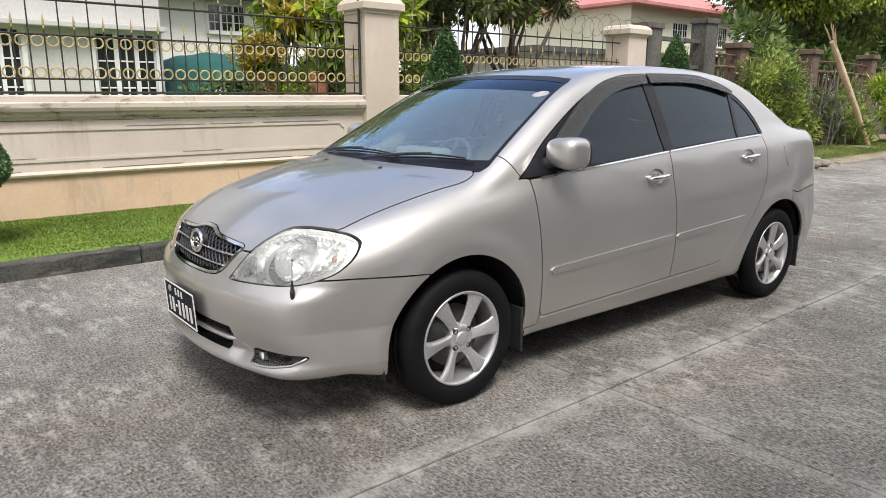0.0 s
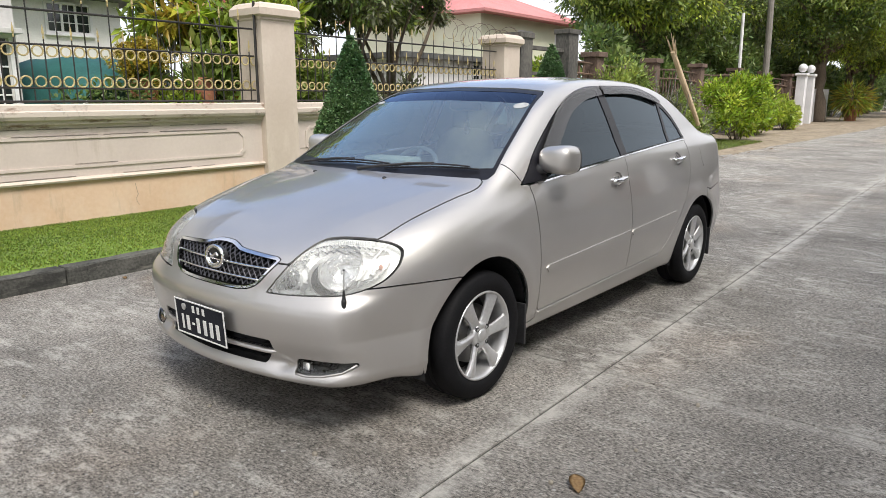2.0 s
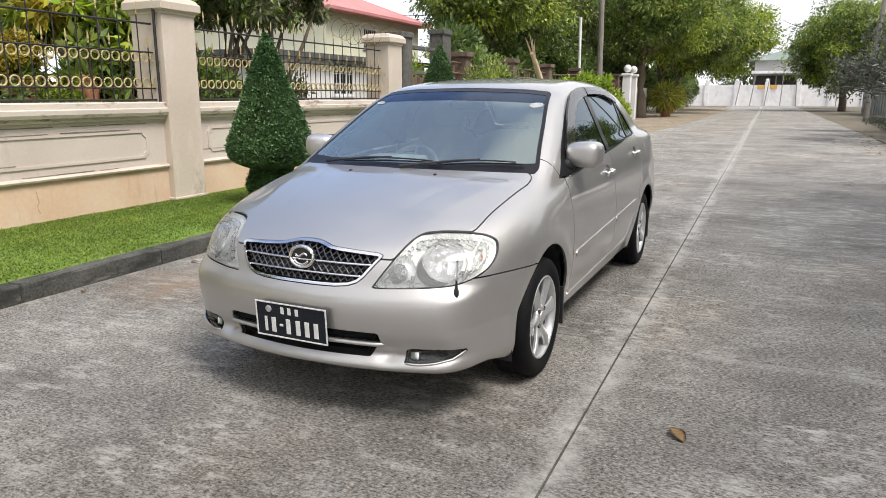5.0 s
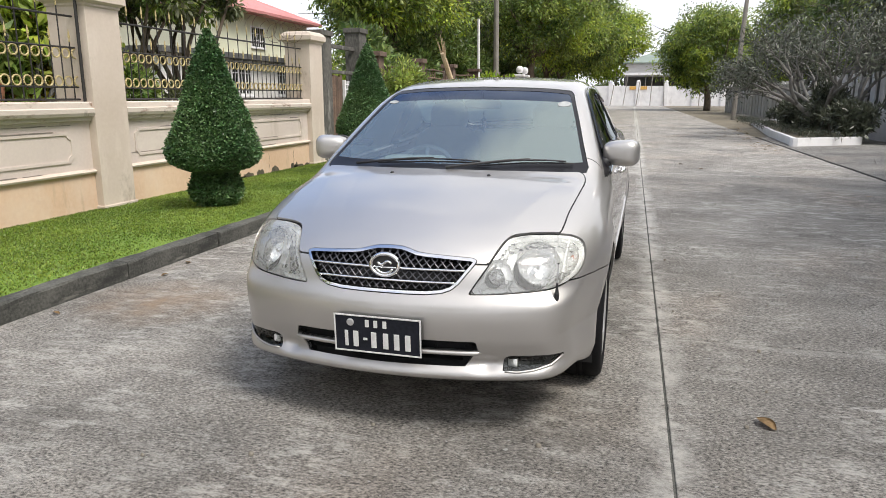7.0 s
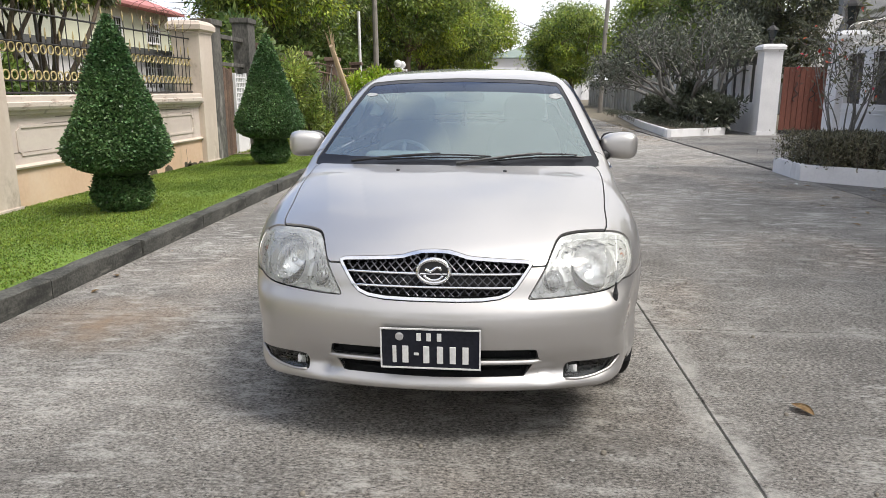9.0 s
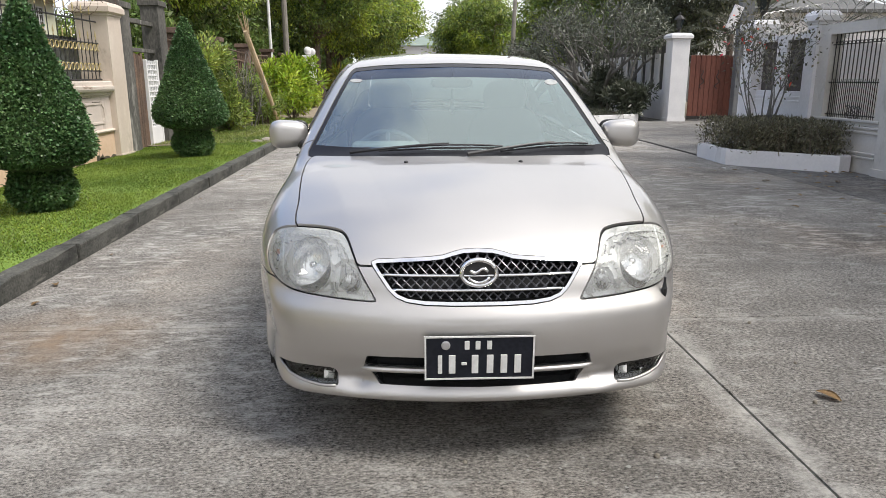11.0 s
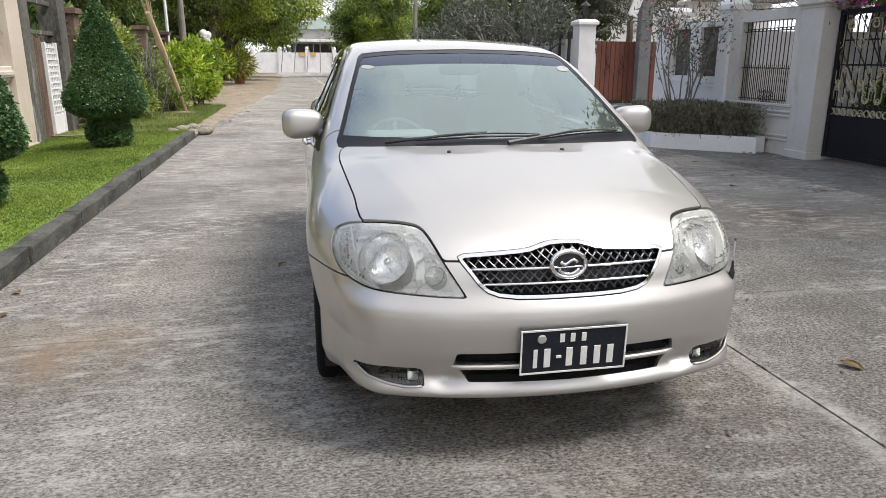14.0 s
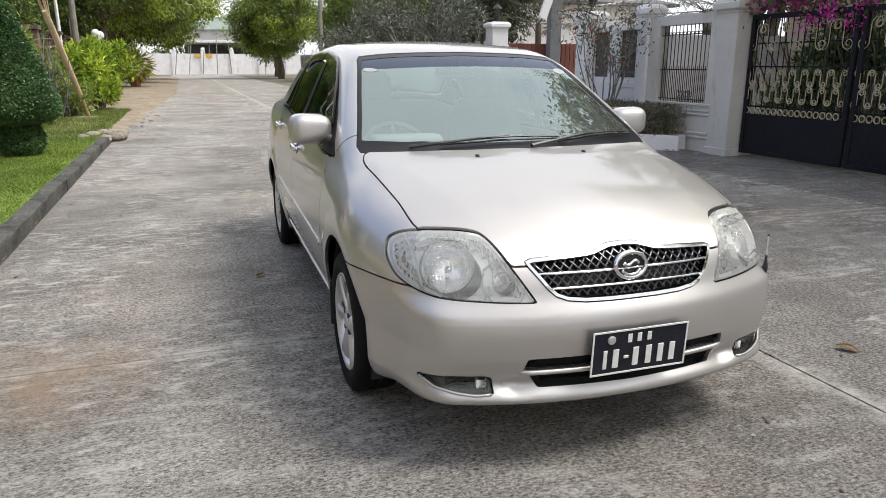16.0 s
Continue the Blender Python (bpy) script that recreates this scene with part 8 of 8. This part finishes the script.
for k in range(4):
    bm = bmesh.new()
    yy = -0.45 - k * 0.5
    tube(bm, [(-0.05, yy + 0.09 * math.sin(a * 1.6) * (1 - a / 9), 1.0 + a * 0.075) for a in np.arange(0, 8, 0.5)], 0.014, 5)
    part("scroll", bm, IRON, rg)
bm = bmesh.new()
box(bm, 20.35, 20.62, -7.55, -7.15, -0.1, 4.2, 0.02)
tagged(part("grey_post", bm, material("grey_render", (0.10, 0.105, 0.11), (0.18, 0.185, 0.19), rough=0.85, scale=2, fine=25)), "tall dark grey concrete post before the red gate", "post")
bm = bmesh.new()
box(bm, 20.25, 20.33, -7.06, -6.78, 2.75, 3.45, 0.01)
bmesh.ops.rotate(bm, verts=bm.verts[:], cent=(20.3, -6.9, 3.1), matrix=Matrix.Rotation(0.35, 3, "X"))
tagged(part("sign_board", bm, WHITE_PAINT), "blank white board hung aslant on the grey post", "board")
# fan palms behind the red gate
for i, (x, y, z) in enumerate(((23.5, -8.5, 3.4), (26, -10.5, 4.0), (22.0, -11.5, 3.6), (18.5, -12.5, 3.8), (15.0, -9.0, 3.3))):
    fp = thing("fan_palm", "dull fan palm behind the gate", "palm", pose(x, y, 0), "fan palms")
    bm = bmesh.new()
    limb(bm, (0, 0, -0.1), (0.1, 0.1, z - 0.6), 0.14, 0.11, 0.03, 5, i)
    part("trunk", bm, BARK, fp)
    rnd = random.Random(500 + i)
    for k in range(14):
        az, el = rnd.uniform(0, 6.28), rnd.uniform(-0.3, 0.9)
        c = Vector((math.cos(az) * math.cos(el), math.sin(az) * math.cos(el), math.sin(el))) * rnd.uniform(0.8, 1.3) + Vector((0.1, 0.1, z - 0.6))
        out = (c - Vector((0.1, 0.1, z - 0.6))).normalized()
        bm = bmesh.new()
        tube(bm, [(0.1, 0.1, z - 0.6), tuple(c)], 0.012, 4)
        s1 = out.cross(Vector((0, 0, 1))).normalized()
        for m in range(22):
            a = -1.5 + 3.0 * m / 21
            d = (out * math.cos(a) + s1 * math.sin(a) - Vector((0, 0, 0.25))).normalized()
            w = d.cross(Vector((0, 0, 1))).normalized() * 0.022
            e = c + d * rnd.uniform(0.7, 0.9)
            vs = [bm.verts.new(t) for t in (c, c + d * 0.4 + w, e, c + d * 0.4 - w)]
            bm.faces.new(vs)
        part("frond", bm, LEAF_GREY, fp)

# ---- south side, near the camera: white wall, grille wall, black gate ----
RY = -3.35
HOUSE_GATEWALL = material("gate_wall_render", (0.51, 0.485, 0.445), (0.62, 0.595, 0.55), rough=0.85, scale=1.0, fine=25, bump=0.002, amount=0.3)
weather(HOUSE_GATEWALL, (0.20, 0.17, 0.13), (2.2, 2.2, 0.7), 0.55, 0.70, 0.6)
DARK_PANEL = material("dark_wood_panel", (0.05, 0.04, 0.035), (0.10, 0.085, 0.075), rough=0.7, scale=3, fine=40)
ww = thing("white_wall", "white boundary wall with recessed dark panels", "wall")
bm = bmesh.new()
box(bm, 9.98, 11.9, RY - 0.2, RY, -0.1, 1.10, 0.008)
part("wall_base", bm, WHITE_PAINT, ww)
for x0, x1 in ((9.98, 10.06), (10.64, 10.96), (11.52, 11.9)):
    bm = bmesh.new()
    box(bm, x0, x1, RY - 0.2, RY, 1.10, 1.93, 0.0)
    part("pier", bm, WHITE_PAINT, ww)
bm = bmesh.new()
box(bm, 9.98, 11.9, RY - 0.2, RY, 1.93, 2.02, 0.006)
part("top_rail", bm, WHITE_PAINT, ww)
for x0, x1 in ((10.06, 10.64), (10.96, 11.52)):
    bm = bmesh.new()
    box(bm, x0, x1, RY - 0.12, RY - 0.07, 1.10, 1.93)
    part("panel", bm, DARK_PANEL, ww, "dark brown recessed panel")
for z in (0.92, 0.99):
    bm = bmesh.new()
    box(bm, 10.0, 11.88, RY, RY + 0.018, z, z + 0.03, 0.005)
    part("moulding", bm, WHITE_PAINT, ww)
pillar(11.55, 11.98, RY - 0.28, RY + 0.12, 2.33, WHITE_PAINT, "white pillar with a lantern at the wall's end", 0.06)
carriage_lamp(11.76, RY - 0.08, 2.335)
pillar(9.72, 10.0, RY - 0.25, RY + 0.06, 2.33, WHITE_PAINT, "slim white pillar between the walls", 0.05)
bm = bmesh.new()
box(bm, 11.98, 12.18, -14, RY - 0.1, -0.1, 1.95)
tagged(part("side_wall", bm, WHITE_PAINT), "white side wall running back from the forecourt", "wall", kind="structure")
gw = thing("grille_wall", "pale grey wall with an iron grille window above mouldings", "wall")
for x0, x1, z0, z1 in ((8.03, 9.72, -0.1, 0.70), (9.44, 9.72, 0.70, 2.1), (8.03, 8.20, 0.70, 2.1), (8.20, 9.44, 1.95, 2.1)):
    bm = bmesh.new()
    box(bm, x0, x1, RY - 0.2, RY - 0.002, z0, z1)
    part("wall_face", bm, HOUSE_GATEWALL, gw)
for z in (0.20, 0.26, 0.55, 0.61):
    bm = bmesh.new()
    box(bm, 8.06, 9.69, RY, RY + 0.022, z, z + 0.03, 0.006)
    part("moulding", bm, HOUSE_GATEWALL, gw)
bm = bmesh.new()
box(bm, 8.06, 9.69, RY - 0.21, RY + 0.03, 0.70, 0.735, 0.008)
part("sill", bm, HOUSE_GATEWALL, gw)
for i in range(13):
    x = 8.27 + i * 0.092
    bm = bmesh.new()
    tube(bm, [(x, RY - 0.06, 0.72), (x, RY - 0.06, 1.98)], 0.008, 5)
    part("bar", bm, IRON, gw)
    if i < 12:
        bm = bmesh.new()
        tube(bm, [(x + 0.046, RY - 0.06, 0.72), (x + 0.046, RY - 0.06, 1.30)], 0.006, 5)
        part("bar", bm, IRON, gw)
        bm = bmesh.new()
        tube(bm, [(x + 0.046 + 0.04 * math.cos(a), RY - 0.06, 1.80 + 0.04 * math.sin(a)) for a in np.linspace(0, 3.14, 8)], 0.007, 5)
        part("arch", bm, IRON, gw)
for z in (0.78, 1.25, 1.80):
    bm = bmesh.new()
    tube(bm, [(8.2, RY - 0.06, z), (9.44, RY - 0.06, z)], 0.009, 5)
    part("rail", bm, IRON, gw)
for k in range(5):
    bm = bmesh.new()
    tube(bm, [(8.62 + k * 0.07 + 0.05 * math.sin(a * 2), RY - 0.05, 0.74 + a * 0.05) for a in np.arange(0, 4, 0.4)], 0.008, 5)
    part("scroll", bm, IRON, gw)
pillar(7.60, 8.03, RY - 0.42, RY + 0.04, 2.27, HOUSE_GATEWALL, "pale grey gate pillar with a moulded cap", 0.06)

GATE_BLACK = material("gate_black_paint", (0.006, 0.0065, 0.009), (0.015, 0.016, 0.02), spec=0.2, rough=0.6, scale=2, fine=40, bump=0.001)
SCROLL = material("cream_scroll_paint", (0.36, 0.31, 0.20), (0.50, 0.44, 0.31), rough=0.6, scale=8, fine=60)
GY = RY - 0.22


def scroll_s(x, z0, z1, r, flip=1):
    """An upright S with a spiral at each end."""
    k = np.linspace(0, 1, 13)
    top = [(x + flip * (r + r * (0.25 + 0.75 * t) * math.cos(math.pi - 2.6 * math.pi * (1 - t))), z1 - r + r * (0.25 + 0.75 * t) * math.sin(math.pi - 2.6 * math.pi * (1 - t))) for t in k]
    low = [(x + flip * (-r + r * (1 - 0.75 * t) * math.cos(-2.6 * math.pi * t)), z0 + r + r * (1 - 0.75 * t) * math.sin(-2.6 * math.pi * t)) for t in k]
    return top + low


def gate_leaf(x0, x1):
    g = thing("driveway_gate", "black sheet and bar driveway gate with cream scrollwork", "gate", pose(0, GY, 0), "driveway gate leaves")
    for a in ((x0, x0 + 0.06, 0.05, 2.02), (x1 - 0.06, x1, 0.05, 2.02), (x0 + 0.06, x1 - 0.06, 1.95, 2.02), (x0 + 0.06, x1 - 0.06, 0.05, 0.11)):
        bm = bmesh.new()
        box(bm, a[0], a[1], -0.03, 0.03, a[2], a[3], 0.005)
        part("frame", bm, GATE_BLACK, g)
    bm = bmesh.new()
    box(bm, x0 + 0.06, x1 - 0.06, -0.012, 0.012, 0.11, 0.62)
    part("sheet", bm, GATE_BLACK, g, "solid black lower sheet")
    for z in (0.62, 0.74, 1.30, 1.62):
        bm = bmesh.new()
        tube(bm, [(x0 + 0.05, 0, z), (x1 - 0.05, 0, z)], 0.011, 5)
        part("rail", bm, GATE_BLACK, g)
    n = int((x1 - x0 - 0.12) / 0.098)
    step = (x1 - x0 - 0.12) / n
    for k in range(n):
        x = x0 + 0.06 + (k + 0.5) * step
        bm = bmesh.new()
        tube(bm, [(x, 0, 0.62), (x, 0, 1.96)], 0.008, 5)
        part("bar", bm, GATE_BLACK, g)
        bm = bmesh.new()
        tube(bm, [(x + step / 2 + 0.04 * math.cos(a), 0.012, 0.68 + 0.042 * math.sin(a)) for a in np.linspace(0, 2 * math.pi, 13)[:-1]], 0.008, 5, close=True)
        part("ring", bm, SCROLL, g)
        fl = 1 if k % 2 == 0 else -1
        bm = bmesh.new()
        tube(bm, [(u, 0.016, w) for u, w in scroll_s(x + step / 2, 0.80, 1.04, 0.048, fl)], 0.0065, 5)
        part("scroll", bm, SCROLL, g)
        bm = bmesh.new()
        tube(bm, [(u, 0.018, w) for u, w in scroll_s(x + step / 2, 1.03, 1.27, 0.048, -fl)], 0.0065, 5)
        part("scroll", bm, SCROLL, g)
        if k % 2 == 1:
            bm = bmesh.new()
            tube(bm, [(u, 0.016, w) for u, w in scroll_s(x, 1.50, 1.90, 0.085, 1 if k % 4 == 1 else -1)], 0.0065, 5)
            part("scroll", bm, SCROLL, g)
    return g


gate_leaf(5.80, 7.57)
gate_leaf(3.98, 5.75)
pillar(3.5, 3.95, RY - 0.42, RY + 0.04, 2.27, HOUSE_GATEWALL, "pale grey gate pillar with a moulded cap", 0.06)
bm = bmesh.new()
box(bm, -14, 3.5, RY - 0.2, RY, -0.1, 2.1)
tagged(part("wall_south", bm, HOUSE_GATEWALL), "pale grey boundary wall", "wall", kind="structure")
HOUSE_BEIGE = material("house_beige_wall", (0.52, 0.40, 0.27), (0.66, 0.53, 0.39), rough=0.85, scale=0.8, fine=20)
house("gate_house", "beige house behind the black driveway gate", -6.0, 12.0, -16, -8.6, 4.6, HOUSE_BEIGE, ROOF_RED, 0.6, 1.3)
for i, (x, y, m) in enumerate(((7.0, -5.6, LEAF_OLIVE), (5.6, -6.2, LEAF_MID), (4.6, -5.4, LEAF_OLIVE), (8.6, -5.8, LEAF_DARK))):
    shrub("yard_shrub", (x, y, 0), (0.7, 0.6, 0.7), 2200, (0.13, 0.045), m, "garden shrub behind the black gate", seed=150 + i, group="yard shrubs")
for i, (x, y, cx, cy) in enumerate(((6.2, -8.2, 0.4, 2.4), (1.2, -8.2, 1.2, 2.4))):
    tree("yard_tree", (x, y, 0), 10.0, 0.24, (cx, cy, 7.4), (4.2, 3.4, 2.5), 120, 100, (0.22, 0.08), LEAF_DARK, BARK, "tall leafy tree spreading over the forecourt wall", seed=85 + i, fork=0.5, limbs=9)
tree("yard_tree", (13.4, -9.0, 0), 9.0, 0.22, (0, 0, 6.6), (3.2, 2.8, 2.4), 70, 80, (0.24, 0.08), LEAF_DARK, BARK, "tall leafy tree standing behind the gate wall", seed=88, fork=0.5)
tree("yard_tree", (6.4, -6.0, 0), 5.6, 0.14, (0, 0, 4.4), (3.4, 2.6, 1.9), 110, 110, (0.18, 0.06), LEAF_DARK, BARK, "dark-stemmed tree behind the black gate", seed=81, fork=0.45)
for i, (x, y) in enumerate(((8.9, -7.2), (2.6, -7.0))):
    shrub("yard_hedge", (x, y, 0), (1.2, 0.6, 1.2), 5000, (0.14, 0.05), LEAF_OLIVE if i % 2 else LEAF_DARK, "tall loose hedge behind the black gate", seed=170 + i, group="yard hedge")
tree("yard_tree", (10.6, -6.0, 0), 4.6, 0.12, (0, 0, 3.8), (2.0, 1.6, 1.2), 50, 60, (0.14, 0.05), LEAF_GREY, BARK, "thin grey-green tree behind the white wall", seed=82, fork=0.45)
# bougainvillea over the gate pillar
bg = thing("bougainvillea", "bougainvillea with magenta flowers hanging over the black gate", "climber", pose(6.9, RY - 0.45, 0))
for i in range(9):
    bm = bmesh.new()
    limb(bm, (-0.6 + 0.1 * i, -0.3, -0.05), (-0.9 + 0.28 * i, 0.15, 2.15 + 0.1 * math.sin(i)), 0.02, 0.006, 0.15, 6, 700 + i)
    part("stem", bm, BARK, bg)
n = 3600
pp = np.stack([RNG.uniform(-2.2, 0.75, n), RNG.normal(size=n) * 0.22 + 0.05, 2.32 + RNG.normal(size=n) * 0.16], 1)
v, q = leaves(pp, RNG.normal(size=(n, 3)), 0.075, 0.045, 0.3)
ob = new("foliage", quick_mesh("foliage", v, q, LEAF_DARK))
ob.parent = bg
n = 1500
cl = np.stack([RNG.uniform(-1.6, 0.7, 22), RNG.uniform(0.1, 0.35, 22), 2.18 + RNG.normal(size=22) * 0.16], 1)
pp = cl[RNG.integers(0, 22, n)] + RNG.normal(size=(n, 3)) * 0.075
v, q = leaves(pp, RNG.normal(size=(n, 3)), 0.045, 0.038, 0.1)
ob = tagged(new("bloom", quick_mesh("bloom", v, q, PETAL)), kind="stuff")
ob.parent = bg
# razor wire coils along the wall tops
WIRE = material("razor_wire", (0.30, 0.30, 0.30), (0.45, 0.45, 0.44), rough=0.4, metal=0.9, scale=10, fine=60)
bm = bmesh.new()
tube(bm, [(8.2 + t * 0.018, RY - 0.1 + 0.17 * math.cos(t * 0.55), 2.28 + 0.17 * math.sin(t * 0.55)) for t in range(0, 190)], 0.006, 4)
tagged(part("razor_wire", bm, WIRE), "coiled razor wire along the wall top", "razor wire")

bm = bmesh.new()
tube(bm, [(9.1 + t * 0.019, WY + 0.10 + 0.19 * math.cos(t * 0.5), 2.44 + 0.17 * math.sin(t * 0.5) + 0.05 * math.sin(t * 0.13)) for t in range(0, 110)], 0.0035, 4)
tagged(part("razor_wire", bm, RUST), "rusty coiled razor wire over the garden railing", "razor wire")

# ---- behind the camera ----
for i, (x, y) in enumerate(((-14, 12), (-16, 3), (-13, -9), (-4, -10), (-6, 13))):
    tree("street_tree", (x, y, 0), 8.0, 0.25, (0, 0, 5.4), (4.5, 4.0, 3.2), 60, 60, (0.4, 0.14), LEAF_DARK, BARK, "leafy tree behind the start of the street", seed=90 + i)


# ---- small things on the road ----
def dry_leaf(x, y, s, a, mat, z=0.004):
    bm = bmesh.new()
    rows = []
    for i in range(9):
        t = i / 8
        w = 0.5 * math.sin(math.pi * min(1, t * 0.97 + 0.015)) ** 0.8 * 0.55
        lift = 0.10 * math.sin(math.pi * t) + 0.25 * (t - 0.3) ** 2
        rows.append([bm.verts.new((t - 0.5, u * w, lift + 0.35 * abs(u) ** 1.6 * w)) for u in (-1, -0.5, 0, 0.5, 1)])
    for p, q in zip(rows, rows[1:]):
        for k in range(4):
            bm.faces.new((p[k], q[k], q[k + 1], p[k + 1]))
    bmesh.ops.solidify(bm, geom=bm.faces[:], thickness=0.012)
    bmesh.ops.scale(bm, vec=(s, s, s), verts=bm.verts)
    ob = part("dry_leaf", bm, mat, smooth=True)
    ob.matrix_basis = pose(x, y, z, 0, 0, a)
    return ob


LEAF_BROWN = material("dry_leaf_brown", (0.20, 0.12, 0.05), (0.38, 0.26, 0.13), rough=0.7, scale=12, fine=90, vary=0.25)
tagged(dry_leaf(1.41, 1.385, 0.105, 35, LEAF_BROWN), "curled dry brown leaf lying on the road", "leaf", "fallen leaves")
rnd = random.Random(15)
spots = [(2.9, 5.35), (3.3, 5.42), (4.1, 5.38), (6.6, 5.4), (1.9, 5.4), (8.5, 5.35), (5.9, 4.9), (3.6, 3.9), (13.2, 1.0), (12.3, 0.7), (11.6, -0.6), (14.6, -0.9)]
spots += [(rnd.uniform(17, 27), rnd.uniform(-2.2, -0.6)) for _ in range(36)]
spots += [(rnd.uniform(4.5, 9.5), rnd.uniform(-3.2, -0.9)) for _ in range(46)]
spots += [(rnd.uniform(12.6, 20), rnd.uniform(4.9, 5.6)) for _ in range(40)]
spots += [(17.5 + 0.13 * k + rnd.gauss(0, 0.3), -1.75 - 0.05 * 0.13 * k + abs(rnd.gauss(0, 0.45))) for k in range(110)]
spots += [(rnd.uniform(3.5, 9.0), RY + abs(rnd.gauss(0, 0.35)) + 0.05) for _ in range(40)]
for x, y in spots:
    tagged(dry_leaf(x, y, rnd.uniform(0.04, 0.10), rnd.uniform(0, 360), LEAF_BROWN), "small dry brown leaf lying on the concrete", "leaf", "fallen leaves")
PAPER = material("white_paper", (0.6, 0.6, 0.58), (0.75, 0.75, 0.73), rough=0.7, scale=10, fine=60)
tagged(dry_leaf(10.9, -0.05, 0.22, 70, PAPER), "scrap of white paper lying on the road", "paper scrap")
tagged(dry_leaf(8.9, -1.62, 0.10, 10, PAPER), "scrap of white paper by the planter", "paper scrap")
for i in range(40):
    bm = bmesh.new()
    bmesh.ops.create_icosphere(bm, subdivisions=1, radius=rnd.uniform(0.006, 0.014))
    ob = tagged(part("pebble", bm, STONE, smooth=True), "tiny pale pebble on the concrete", "pebble", "pebbles on the road")
    ob.location = (rnd.uniform(0.2, 8), rnd.uniform(-1.5, 5.4), 0.005)

# ---- road slabs ----
bm = bmesh.new()
box(bm, -42, 120, -1.99, 5.53, -0.2, -0.007)
tagged(part("joint_filler", bm, KERB), "dark dirt filling the slab joints", "joint", kind="structure")
road = thing("road", "grey brushed concrete road laid in large slabs", "road", kind="structure")
for k in range(-5, 13):
    x0 = 2.44 + 9.0 * k
    for y0, y1 in ((-2.0, 1.775), (1.775, 5.548)):
        slab(x0, x0 + 9.0, y0, y1, road)
